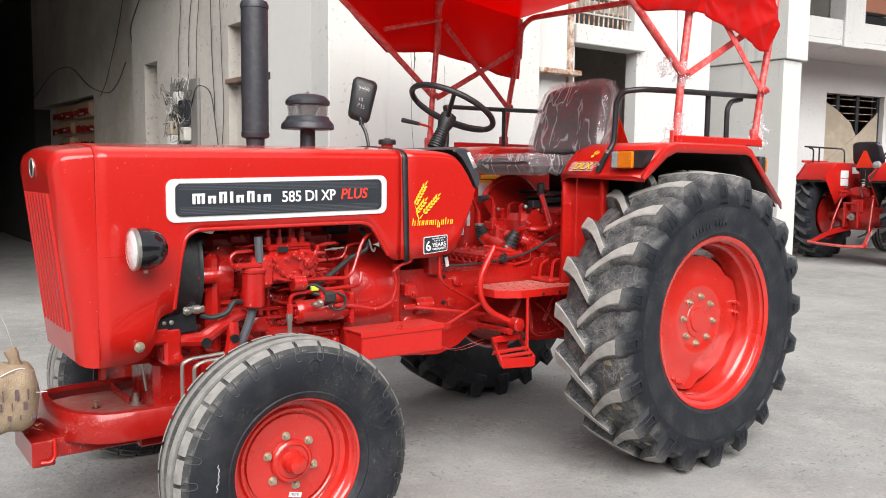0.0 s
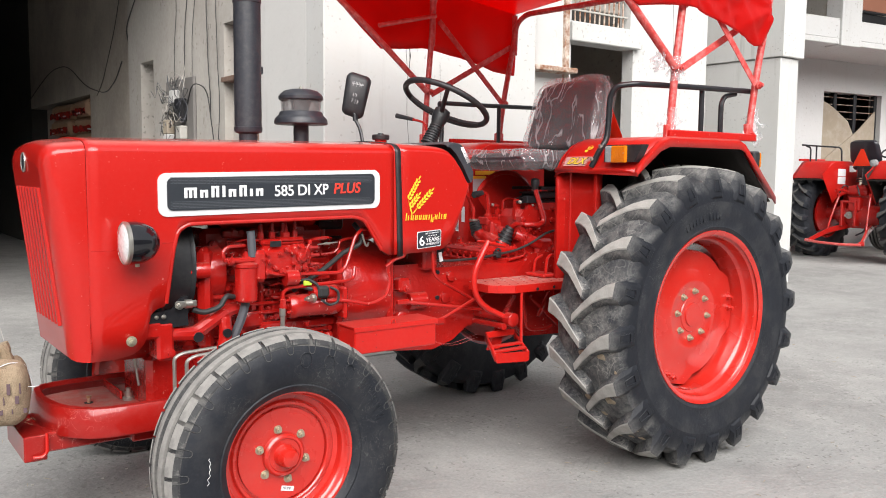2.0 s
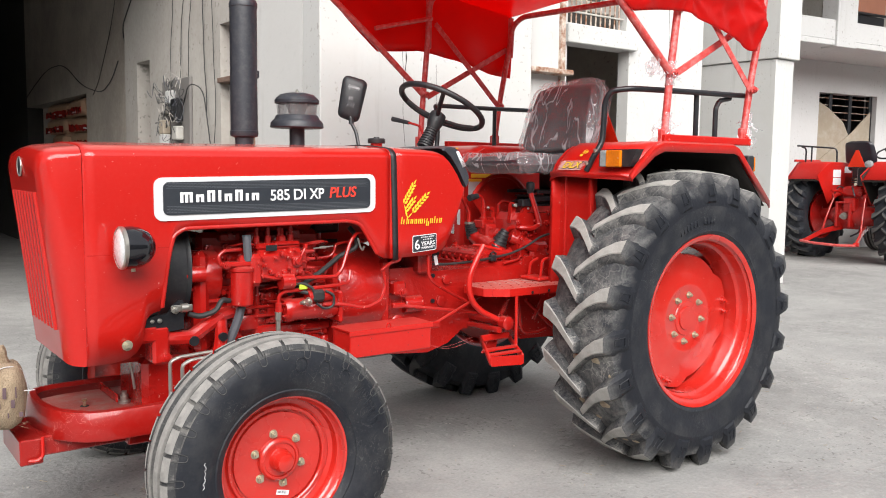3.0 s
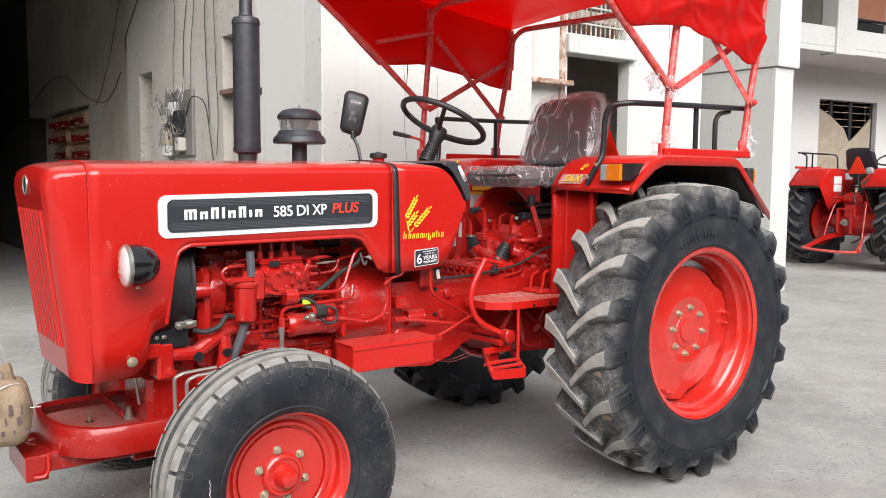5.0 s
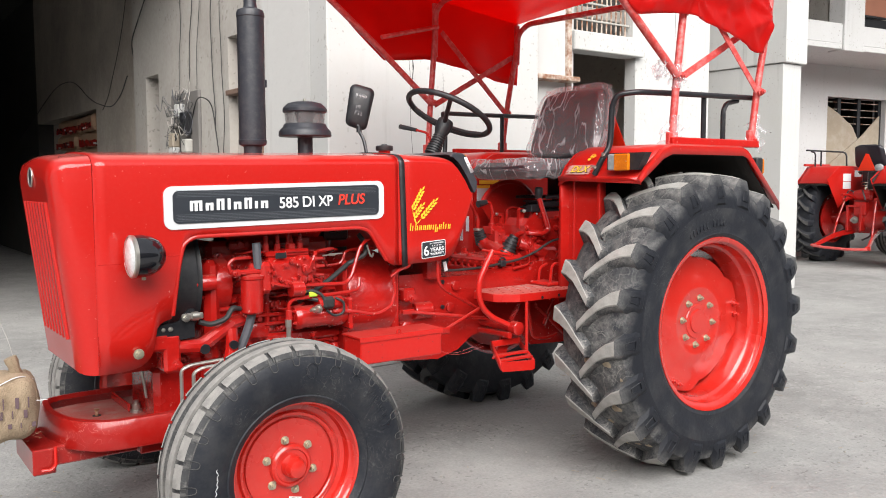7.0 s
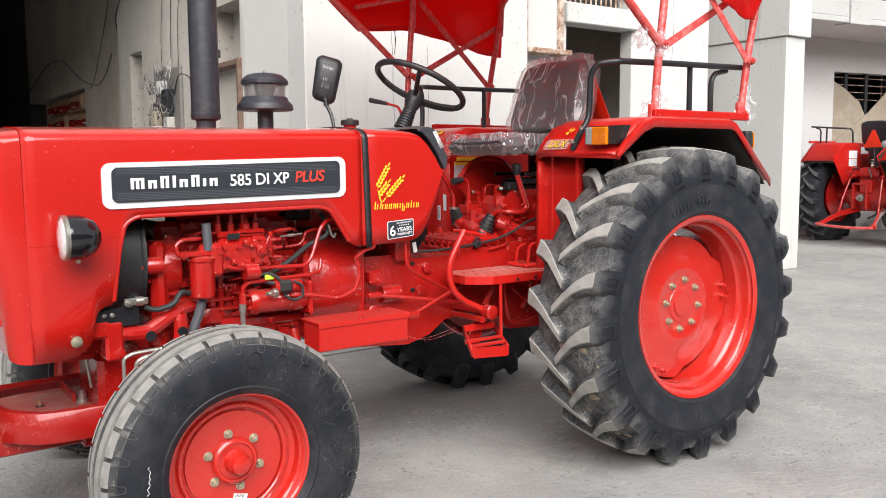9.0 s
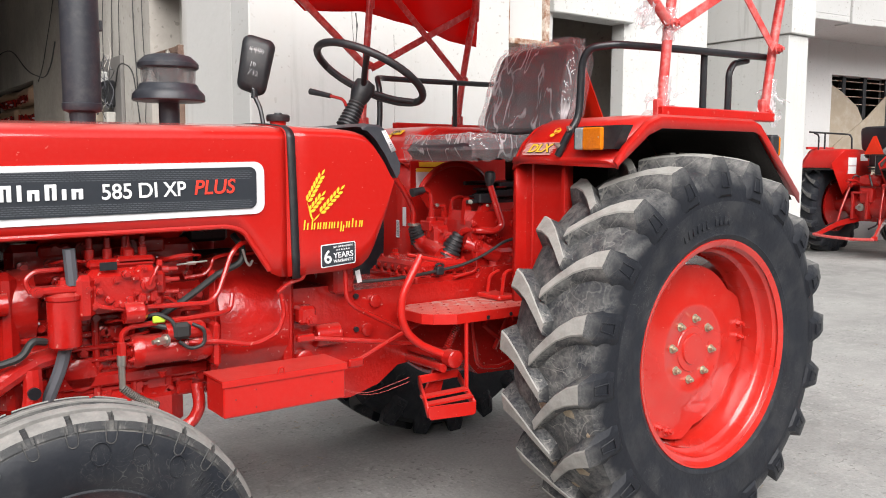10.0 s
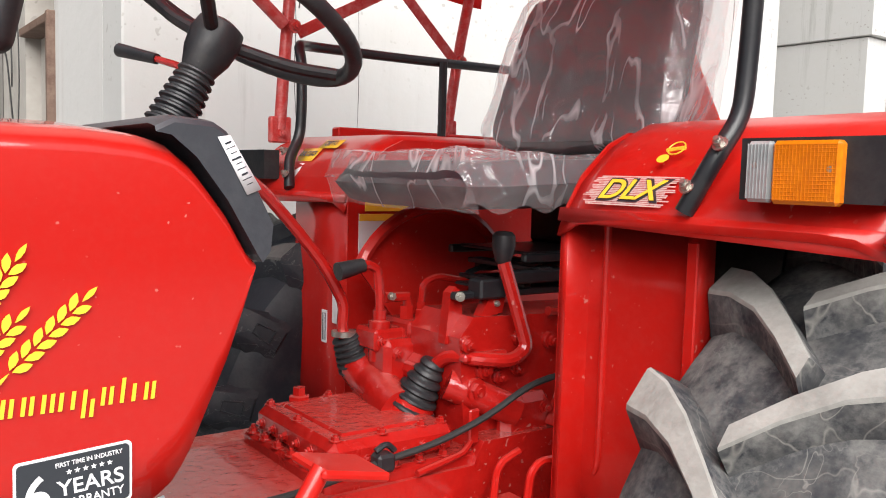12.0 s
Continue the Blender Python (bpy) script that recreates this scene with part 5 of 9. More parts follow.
    part("starter_terminal", Shape().box(-1.585, -1.535, -0.285, -0.255, 0.795, 0.842, 0.01).tube([(-1.53, -0.27, 0.835), (-1.50, -0.285, 0.82), (-1.50, -0.285, 0.775), (-1.54, -0.28, 0.765), (-1.57, -0.275, 0.79)], 0.005, 8), CABLE, e, "black cable boot")
    part("terminal_stud", Shape().bolt((-1.605, -0.28, 0.80), (-1, -0.3, 0), 0.012, 0.03), CHROME, e, "bright terminal stud")
    part("cable_tag", Shape().box(-1.635, -1.60, -0.26, -0.25, 0.845, 0.865, 0.003, m=Matrix.Rotation(0.0, 4, "X")), LIME, e, "lime green tag")
    # second starter cover, cable clamp and the ribbed block side behind it
    rb = Shape()
    for k in range(5):
        rb.box(-1.965 + 0.1 * k, -1.945 + 0.1 * k, CY - 0.162, CY - 0.128, 0.62, 0.86, 0.006)
    for z in (0.64, 0.80, 0.845):
        rb.box(-1.97, -1.45, CY - 0.152, CY - 0.128, z, z + 0.018, 0.005)
    rb.lathe([(0.0, 0.045), (-0.016, 0.045), (-0.02, 0.038)], (-1.80, CY - 0.15, 0.70), "y", 22).lathe([(0.0, 0.03), (-0.018, 0.03), (-0.02, 0.022)], (-1.545, CY - 0.15, 0.86), "y", 20)
    part("block_ribs", rb, RED_CAST, e, "red cast ribs and covers on the block side")
    sc = Shape()
    circle_bolts(sc, (-1.684, -0.215, 0.765), 0.0, 1, (-1, 0, 0), 0.012, 0.014)
    for k in range(4):
        a = 0.6 + math.pi / 2 * k
        sc.bolt((-1.685, -0.215 + 0.032 * math.cos(a), 0.765 + 0.032 * math.sin(a)), (-1, 0, 0), 0.006, 0.010)
    pieces("starter_bolt", sc, RED_CAST, e)
    part("cable_clamp", Shape().tube([(-1.355, -0.22, 1.03), (-1.345, -0.225, 0.99), (-1.335, -0.225, 0.98), (-1.325, -0.22, 0.995)], 0.004, 8), CHROME, e, "small bright cable hook")
    part("cable", Shape().tube([(-1.36, -0.16, 1.07), (-1.34, -0.19, 1.03), (-1.35, -0.20, 0.99), (-1.42, -0.18, 0.955)], 0.010, 8, 5), CABLE, e, "black battery cable")
    part("cable", Shape().tube([(-1.66, -0.215, 0.83), (-1.655, -0.24, 0.86), (-1.62, -0.255, 0.872), (-1.585, -0.27, 0.85), (-1.575, -0.275, 0.82)], 0.006, 8, 5), CABLE, e, "black starter cable")
    # bell housing
    b = Shape().lathe([(-0.14, 0.11), (-0.135, 0.15), (-0.12, 0.20), (-0.05, 0.215), (0.0, 0.212), (0.06, 0.20), (0.075, 0.205), (0.10, 0.205)], (-1.29, CY, 0.78), "x", 40)
    for k in range(12):
        a = 2 * math.pi * k / 12
        b.bolt((-1.415, CY + 0.178 * math.cos(a), 0.78 + 0.178 * math.sin(a)), (-1, 0, 0), 0.010, 0.014)
    b.box(-1.44, -1.415, CY - 0.20, CY + 0.20, 0.58, 0.97, 0.03)
    part("bell_housing", b, RED_CAST, e, "glossy red rounded clutch bell housing")
    # pipes
    def pipe(path, r, mat, label, name="fuel_pipe"):
        part(name, Shape().tube(path, r, 8, 5), mat, e, label)
    pipe([(-1.785, -0.235, 0.945), (-1.78, -0.245, 0.905), (-1.72, -0.25, 0.893), (-1.47, -0.25, 0.886), (-1.44, -0.24, 0.91), (-1.395, -0.23, 1.02), (-1.36, -0.22, 1.05), (-1.30, -0.20, 1.05)], 0.0075, RED_CAST, "red fuel pipe")
    pipe([(-1.716, -0.245, 0.775), (-1.716, -0.245, 0.825), (-1.695, -0.25, 0.842), (-1.44, -0.235, 0.848), (-1.395, -0.22, 0.855), (-1.385, -0.21, 0.90)], 0.0075, RED_CAST, "red oil pipe")
    pipe([(-1.54, -0.265, 0.782), (-1.45, -0.27, 0.775), (-1.34, -0.262, 0.748), (-1.26, -0.25, 0.775), (-1.232, -0.24, 0.83), (-1.245, -0.235, 0.90)], 0.0075, RED_CAST, "red breather pipe")
    pipe([(-1.255, -0.24, 0.895), (-1.22, -0.25, 0.925), (-1.18, -0.26, 0.935), (-1.175, -0.265, 0.962)], 0.0075, RED_CAST, "red drain pipe")
    pipe([(-1.93, -0.225, 0.95), (-1.945, -0.225, 0.985), (-1.92, -0.22, 1.005), (-1.85, -0.21, 1.005)], 0.007, RED_CAST, "red filter pipe")
    pipe([(-1.51, -0.16, 0.95), (-1.45, -0.16, 0.955), (-1.43, -0.16, 0.975), (-1.425, -0.16, 1.0), (-1.38, -0.15, 1.01), (-1.28, -0.14, 1.01)], 0.006, RED_CAST, "red return pipe")
    pipe([(-1.838, -0.235, 1.06), (-1.832, -0.235, 0.965)], 0.016, GREY_HOSE, "grey breather hose", "hose")
    pipe([(-1.850, -0.215, 0.80), (-1.865, -0.21, 0.74), (-1.91, -0.2, 0.63)], 0.017, GREY_HOSE, "grey lower hose", "hose")
    pipe([(-1.42, -0.18, 0.955), (-1.52, -0.2, 0.895), (-1.66, -0.215, 0.825)], 0.010, CABLE, "black battery cable", "cable")
    pipe([(-2.06, -0.235, 0.79), (-2.02, -0.24, 0.775), (-1.96, -0.24, 0.79), (-1.935, -0.235, 0.83), (-1.90, -0.22, 0.82)], 0.010, CABLE, "black rubber hose", "hose")
    pipe([(-1.65, -0.225, 0.845), (-1.60, -0.255, 0.83), (-1.56, -0.27, 0.825)], 0.008, CABLE, "black starter cable", "cable")
    pieces("pipe_union", Shape().lathe([(0.0, 0.013), (0.035, 0.013), (0.036, 0.010)], (-1.716, -0.245, 0.765), "z", 6).lathe([(0.0, 0.011), (0.03, 0.011)], (-1.783, -0.238, 0.93), "z", 6), RED_CAST, e, "red pipe union")
    fl = Shape().lathe([(0.0, 0.009), (0.06, 0.0095), (0.062, 0.0125), (0.09, 0.0125), (0.092, 0.009)], (-1.718, -0.245, 0.675), "z", 12)
    part("metal_hose_end", fl, CHROME, e, "bright hose end")
    coil = Shape()
    turns = [Vector((-1.718 + 0.09 * u, -0.245 - 0.02 * u, 0.675 - 0.09 * u + 0.03 * u * u)) for u in [k / 60 for k in range(61)]]
    for k in range(0, 60, 3):
        d = (turns[k + 1] - turns[k]).normalized()
        a = d.orthogonal().normalized()
        b2 = d.cross(a)
        coil.tube([turns[k] + (a * math.cos(j * math.pi / 5) + b2 * math.sin(j * math.pi / 5)) * 0.0105 for j in range(11)], 0.0022, 5, 0, caps=False)
    part("spring_hose", coil, CHROME, e, "bright spring sleeved hose")
    part("spring_hose_core", Shape().tube(turns, 0.0095, 8, 0), CABLE, e, "dark hose inside the spring")
    # radiator, fan shroud
    part("radiator", Shape().box(-2.30, -2.20, CY - 0.24, CY + 0.24, 0.72, 1.25, 0.01), BLACK, e, "black radiator")
    part("fan_shroud", Shape().box(-2.20, -2.155, CY - 0.245, CY + 0.245, 0.74, 1.22, 0.01).lathe([(-0.06, 0.22), (0.06, 0.215), (0.065, 0.22), (0.075, 0.225), (0.075, 0.21), (-0.05, 0.21)], (-2.11, CY - 0.01, 0.94), "x", 40, close=True), BLACK_PLASTIC, e, "black fan shroud")
    fan = Shape().lathe([(0, 0.0), (0, 0.04), (0.04, 0.04), (0.04, 0.0)], (-2.09, CY - 0.01, 0.94), "x", 16)
    for k in range(6):
        fan.box(-0.002, 0.03, -0.03, 0.03, 0.03, 0.19, 0.002, m=Matrix.Translation((-2.09, CY - 0.01, 0.94)) @ Matrix.Rotation(k * math.pi / 3, 4, "X"))
    part("fan", fan, BLACK_PLASTIC, e, "black cooling fan")
    # dark bracket under the nose with clip
    part("side_bracket", Shape().plate([(-2.235, 0.735), (-2.235, 0.762), (-2.20, 0.79), (-2.135, 0.80), (-2.10, 0.84), (-2.08, 0.84), (-2.08, 0.74), (-2.12, 0.735)], 0.012, "y", -0.245), BLACK, e, "black side bracket")
    pieces("bracket_bolt", Shape().bolt((-2.165, -0.245, 0.775), (0, -1, 0), 0.006, 0.008).bolt((-2.19, -0.245, 0.775), (0, -1, 0), 0.005, 0.007).bolt((-2.115, -0.262, 0.812), (0, -1, 0), 0.010, 0.012), CHROME, e, "bright bracket bolts")
    part("hose_clip", Shape().box(-2.128, -2.05, -0.258, -0.248, 0.802, 0.826, 0.004).lathe([(-0.012, 0.016), (0.012, 0.016)], (-2.08, -0.25, 0.814), "x", 14), CHROME, e, "bright hose clip")
    rg = random.Random(21)
    fit = Shape()
    for k in range(150):
        x, z = rg.uniform(-1.95, -1.46), rg.choice((0.62, 0.645, 0.72, 0.755, 0.81, 0.85, 0.90, 0.955, 1.0, 1.04)) + rg.uniform(-0.008, 0.008)
        y = CY - 0.132 if z < 0.925 else CY - 0.082
        q = rg.random()
        if q < 0.5:
            fit.bolt((x, y, z), (0, -1, 0), rg.uniform(0.007, 0.011), rg.uniform(0.010, 0.016))
        elif q < 0.75:
            fit.lathe([(0.0, 0.016), (-0.02, 0.016), (-0.022, 0.010), (-0.035, 0.010)], (x, y, z), "y", 10)
        else:
            w, h = rg.uniform(0.015, 0.04), rg.uniform(0.01, 0.025)
            fit.box(x - w, x + w, y - rg.uniform(0.01, 0.03), y + 0.01, z - h, z + h, 0.006)
    for k in range(16):
        x0, z0, dy = rg.uniform(-1.93, -1.5), rg.uniform(0.70, 1.03), rg.uniform(0.0, 0.05)
        fit.tube([(x0, -0.10, z0), (x0 + 0.005, -0.20 + dy, z0 + 0.01), (x0 + 0.03, -0.225 + dy, z0 + 0.02), (x0 + 0.08, -0.22 + dy, z0 + rg.uniform(-0.04, 0.04)), (x0 + 0.10, -0.10, z0)], rg.uniform(0.0035, 0.006), 6, 3)
    part("engine_fitting", fit, RED_CAST, e, "red bolts, covers and small pipes")["kind"] = "stuff"
    # battery cables and dark tray behind the rear of the opening
    part("battery_tray", Shape().box(-1.43, -1.30, 0.02, 0.20, 1.035, 1.17, 0.01).box(-1.425, -1.40, -0.10, 0.02, 1.075, 1.10, 0.004), BLACK, e, "black battery box under the cowl")
    # Added dark sheet: the shade under the hood made as a part.
    part("hood_shade_sheet", Shape().box(-2.08, -1.24, CY - 0.255, CY + 0.255, 1.315, 1.325, 0.003), SHADE_DARK, e, "dark sheet for the shade under the hood")
    return e


def bay_dark_sheet(tractor):
    # Added black sheet: keeps bright ground from showing through the dark bay.
    part("bay_dark_sheet", Shape().box(-1.44, -1.19, 0.235, 0.240, 0.86, 0.988, 0.001).box(-1.385, -1.36, 0.234, 0.241, 0.985, 1.06, 0.001), BLACK_PLASTIC, tractor, "black sheet added to darken the far side of the engine bay")


def front_end(tractor):
    f = Shape()
    # cast support with curved bumper
    near_side = [(-2.10, -0.212), (-2.28, -0.212), (-2.345, -0.208), (-2.395, -0.190), (-2.435, -0.150), (-2.470, -0.105), (-2.490, -0.05), (-2.502, 0.004)]
    path = near_side + [(-2.508, 0.08), (-2.506, 0.16), (-2.497, 0.225), (-2.475, 0.265), (-2.43, 0.290), (-2.36, 0.300), (-2.28, 0.302), (-2.10, 0.302)]
    outer = [Vector((x, y, 0)) for x, y in path]
    rows = []
    for i, p in enumerate(outer):
        d = (outer[min(i + 1, len(path) - 1)] - outer[max(i - 1, 0)]).normalized()
        n = Vector((-d.y, d.x, 0)) * -1
        n = n if n.dot(Vector((-2.2, CY, 0)) - p) > 0 else -n
        zt = 0.472
        rows.append([p + Vector((0, 0, zt)), p + n * 0.020 + Vector((0, 0, zt + 0.003)), p + n * 0.024 + Vector((0, 0, zt - 0.014)), p + n * 0.014 + Vector((0, 0, zt - 0.022)), p - n * 0.006 + Vector((0, 0, 0.385)), p - n * 0.018 + Vector((0, 0, 0.376)), p - n * 0.022 + Vector((0, 0, 0.384)), p - n * 0.006 + Vector((0, 0, zt - 0.012)), p + Vector((0, 0, zt))])
    f.grid(rows)
    b = part("front_bumper", f, RED_BUMPER, tractor, "scratched red curved front bumper frame", smooth=40)
    part("bumper_floor", Shape().plate([(-2.10, -0.195), (-2.38, -0.180), (-2.455, -0.10), (-2.488, 0.02), (-2.488, 0.18), (-2.45, 0.26), (-2.36, 0.285), (-2.10, 0.285)], 0.012, "z", 0.418), DUSTY_PLATE, b, "dusty red bumper floor plate")
    part("pin_hole", Shape().lathe([(0.0, 0.0), (0.0, 0.016), (0.001, 0.016), (0.001, 0.0)], (-2.344, 0.064, 0.430), "z", 16), SHADE_DARK, b, "dark hole in the floor plate")
    part("floor_pin", Shape().lathe([(0.0, 0.006), (0.02, 0.006), (0.021, 0.010), (0.026, 0.010), (0.026, 0.0)], (-2.344, 0.064, 0.430), "z", 10), RUST, b, "rusty pin")
    part("bumper_pin", Shape().lathe([(0, 0.022), (0.010, 0.022), (0.012, 0.015), (0.030, 0.015), (0.031, 0.010), (0.045, 0.010), (0.045, 0.0)], (-2.212, 0.029, 0.43), "z", 12), CHROME, b, "threaded bolt in the bumper floor")
    part("tow_bracket", Shape().box(-2.596, -2.524, -0.122, 0.185, 0.305, 0.392, 0.004), RED_BUMPER, b, "red box section tow bracket")
    part("bracket_beam", Shape().box(-2.53, -2.10, -0.105, 0.165, 0.325, 0.392, 0.005).box(-2.25, -2.10, -0.14, -0.09, 0.318, 0.40, 0.006), RED_BUMPER, b, "red beam behind the tow bracket")
    part("tow_pin", Shape().tube([(-2.572, -0.133, 0.324), (-2.542, -0.138, 0.322), (-2.528, -0.138, 0.338), (-2.527, -0.132, 0.40)], 0.006, 8), RED_SHEET, b, "bent red tow pin")
    s = Shape().box(-2.19, -2.02, CY - 0.15, CY + 0.15, 0.40, 0.62, 0.02).box(-2.30, -2.10, CY - 0.10, CY + 0.14, 0.60, 0.74, 0.02).box(-2.238, -2.228, 0.045, 0.27, 0.43, 0.462, 0.003).box(-2.04, -1.90, CY - 0.12, CY + 0.12, 0.48, 0.66, 0.03)
    s.box(-2.19, -2.13, -0.25, -0.15, 0.62, 0.755, 0.01).box(-2.24, -2.17, -0.25, -0.12, 0.70, 0.76, 0.01).box(-2.45, -2.26, CY - 0.16, CY + 0.16, 0.645, 0.668, 0.006)
    s.bolt((-2.145, -0.25, 0.645), (0, -1, 0), 0.012, 0.01)
    part("front_support", s, RED_CAST, tractor, "red cast front axle support")
    c = Shape().tube([(-2.19, -0.21, 0.71), (-2.10, -0.225, 0.705), (-2.05, -0.225, 0.70), (-1.99, -0.22, 0.735), (-1.93, -0.2, 0.765), (-1.88, -0.18, 0.77)], 0.026, 10).tube([(-1.935, -0.215, 0.75), (-1.935, -0.225, 0.69), (-1.945, -0.22, 0.63)], 0.024, 10)
    part("engine_mount", c, RED_CAST, tractor, "red cast engine mount arm")
    pieces("mount_plug", Shape().lathe([(0.0, 0.018), (-0.02, 0.018), (-0.02, 0.0)], (-2.045, -0.232, 0.692), "y", 16).lathe([(0.0, 0.016), (-0.015, 0.016), (-0.015, 0.0)], (-1.937, -0.238, 0.695), "y", 16), BLACK, tractor, "black hollow plugs in the mount arm")
    a = Shape().box(-2.02, -1.92, -0.62, 0.66, 0.40, 0.49, 0.015)
    for sd in (-1, 1):
        a.lathe([(-0.12, 0.035), (0.16, 0.035)], (-1.97, CY + sd * 0.62, 0.42), "z", 16)
        a.lathe([(-0.06, 0.05), (0.06, 0.05)], (-1.97, CY + sd * 0.66, 0.392), "y", 18)
    axle = part("front_axle", a, RED_SHEET, tractor, "red front axle beam")
    pieces("axle_stirrup", Shape().tube([(-2.150, -0.30, 0.42), (-2.150, -0.30, 0.640), (-2.12, -0.30, 0.652), (-2.00, -0.30, 0.658)], 0.0068, 8).tube([(-2.120, -0.335, 0.42), (-2.120, -0.335, 0.632), (-2.09, -0.335, 0.645), (-1.97, -0.335, 0.652)], 0.0068, 8), CHROME, axle, "bright bent stirrup rods")
    part("axle_pad", Shape().box(-2.06, -1.94, -0.36, -0.26, 0.54, 0.63, 0.008), RED_SHEET, axle, "red axle pad")
    part("steering_rod", Shape().tube([(-2.21, -0.05, 0.60), (-2.20, -0.06, 0.50)], 0.005, 8), CHROME, axle, "steel steering rod")


def transmission(tractor):
    s = Shape()
    out = [(-1.19, 0.885), (-0.95, 0.885), (-0.93, 0.862), (-0.40, 0.862), (-0.38, 0.90), (0.12, 0.90), (0.22, 0.86), (0.22, 0.52), (0.05, 0.48), (-0.40, 0.50), (-0.46, 0.56), (-0.62, 0.60), (-0.76, 0.585), (-0.84, 0.53), (-0.95, 0.50), (-1.19, 0.52)]
    s.plate(out, 0.33, "y", CY - 0.165)
    s.box(-1.20, -1.165, CY - 0.20, CY + 0.20, 0.56, 0.93, 0.015)
    g = part("gearbox", s, RED_CAST, tractor, "red cast gearbox housing", smooth=30)
    d = Shape().lathe([(0.0, 0.0), (0.0, 0.034), (0.004, 0.037), (0.088, 0.037), (0.092, 0.034), (0.092, 0.0)], (-1.088, -0.150, 0.726), "x", 22).lathe([(0.0, 0.03), (-0.03, 0.03), (-0.034, 0.024)], (-1.13, -0.145, 0.66), "y", 18).lathe([(0.0, 0.022), (-0.012, 0.022), (-0.014, 0.017)], (-0.855, -0.145, 0.82), "y", 18)
    d.lathe([(0.0, 0.022), (-0.010, 0.022), (-0.012, 0.017)], (-0.885, -0.145, 0.725), "y", 18).box(-1.16, -1.10, -0.20, -0.14, 0.775, 0.835, 0.01).bolt((-1.12, -0.20, 0.79), (0, -1, 0), 0.014, 0.012)
    pieces("gearbox_boss", d, RED_CAST, g, "red bosses and plugs")
    pieces("gearbox_plug", Shape().lathe([(0.0, 0.009), (-0.008, 0.009), (-0.008, 0.0)], (-0.928, -0.146, 0.842), "y", 12).lathe([(0.0, 0.009), (-0.008, 0.009), (-0.008, 0.0)], (-0.928, -0.146, 0.730), "y", 12), BLACK, g, "black hole plugs")
    part("control_rod", Shape().tube([(-1.15, -0.19, 0.733), (-1.13, -0.195, 0.732), (-0.72, -0.20, 0.665)], 0.008, 8, 0).box(-1.17, -1.11, -0.205, -0.18, 0.722, 0.745, 0.005), RED_CAST, g, "red control rod")
    part("control_rod", Shape().tube([(-1.0, -0.25, 0.645), (-0.96, -0.25, 0.66), (-0.66, -0.2, 0.755)], 0.008, 8, 0).box(-1.02, -0.965, -0.262, -0.238, 0.632, 0.66, 0.005), RED_CAST, g, "red brake rod")
    part("clutch_rod", Shape().tube([(-1.025, -0.245, 0.955), (-1.02, -0.245, 0.855), (-0.98, -0.24, 0.82), (-0.78, -0.21, 0.72)], 0.008, 8), RED_CAST, g, "red clutch rod")
    part("loom", Shape().tube([(-0.99, -0.17, 0.90), (-0.90, -0.18, 0.893), (-0.75, -0.185, 0.895), (-0.60, -0.150, 0.902), (-0.48, -0.148, 0.915), (-0.385, -0.155, 0.945), (-0.30, -0.17, 0.995), (-0.225, -0.182, 1.010), (-0.12, -0.182, 0.985)], 0.0058, 8), CABLE, g, "black wiring loom")
    part("loom_tag", Shape().box(-0.009, 0.009, -0.001, 0.001, -0.021, 0.021, 0.0005, m=Matrix.Translation((-0.945, -0.195, 0.915)) @ Matrix.Rotation(radians(-12), 4, "Y")), WHITE, g, "small white tag")
    # pedestal brace between cowl and gearbox
    part("cowl_brace", Shape().box(-1.03, -0.955, -0.19, 0.23, 0.86, 1.0, 0.01), RED_CAST, g, "red cowl support")
    # gear cover and housings on top
    t = Shape().box(-0.676, -0.385, -0.136, 0.178, 0.850, 0.884, 0.007).box(-0.660, -0.42, -0.120, 0.160, 0.88, 0.932, 0.013).box(-0.625, -0.46, -0.088, 0.13, 0.928, 0.9365, 0.004)
    for k in range(6):
        t.bolt((-0.645 + 0.048 * k, -0.128, 0.884), (0, 0, 1), 0.0075, 0.010)
        t.bolt((-0.668, -0.10 + 0.05 * k, 0.884), (0, 0, 1), 0.0075, 0.010)
        t.bolt((-0.63 + 0.036 * k, -0.120, 0.905 - 0.006 * (k % 2)), (0, -1, 0), 0.0065, 0.007)
        t.bolt((-0.660, -0.095 + 0.045 * k, 0.906), (-1, 0, 0), 0.0065, 0.007)
    for x, y in ((-0.642, -0.10), (-0.56, -0.103), (-0.48, -0.10), (-0.642, 0.03), (-0.64, 0.14), (-0.44, -0.10), (-0.52, 0.145)):
        t.bolt((x, y, 0.932), (0, 0, 1), 0.0075, 0.007)
    t.lathe([(0, 0.020), (0.012, 0.020), (0.014, 0.012), (0.028, 0.012)], (-0.585, 0.138, 0.93), "z", 6)
    t.tube([(-0.46, -0.01, 0.93), (-0.452, 0.06, 0.945), (-0.44, 0.12, 0.955), (-0.447, 0.157, 0.980)], 0.041, 18, 4).tube([(-0.44, 0.0, 0.92), (-0.432, 0.0, 0.945)], 0.045, 16, 0)
    t.lathe([(0, 0.016), (0.03, 0.016), (0.032, 0.010), (0.045, 0.010)], (-0.385, 0.09, 0.95), "z", 10)
    part("gear_cover", t, RED_CAST, g, "red gear cover with raised gate")
    def boot(a, b, r0, r1):
        s2 = Shape()
        a, b = Vector(a), Vector(b)
        pts, rad = [], []
        for k in range(25):
            u = k / 24
            pts.append(a + (b - a) * u)
            rad.append((r0 + (r1 - r0) * u) * (1.0 if (k // 2) % 2 else 0.86))
        return s2.tube(pts, r0, 18, 0, radii=rad)
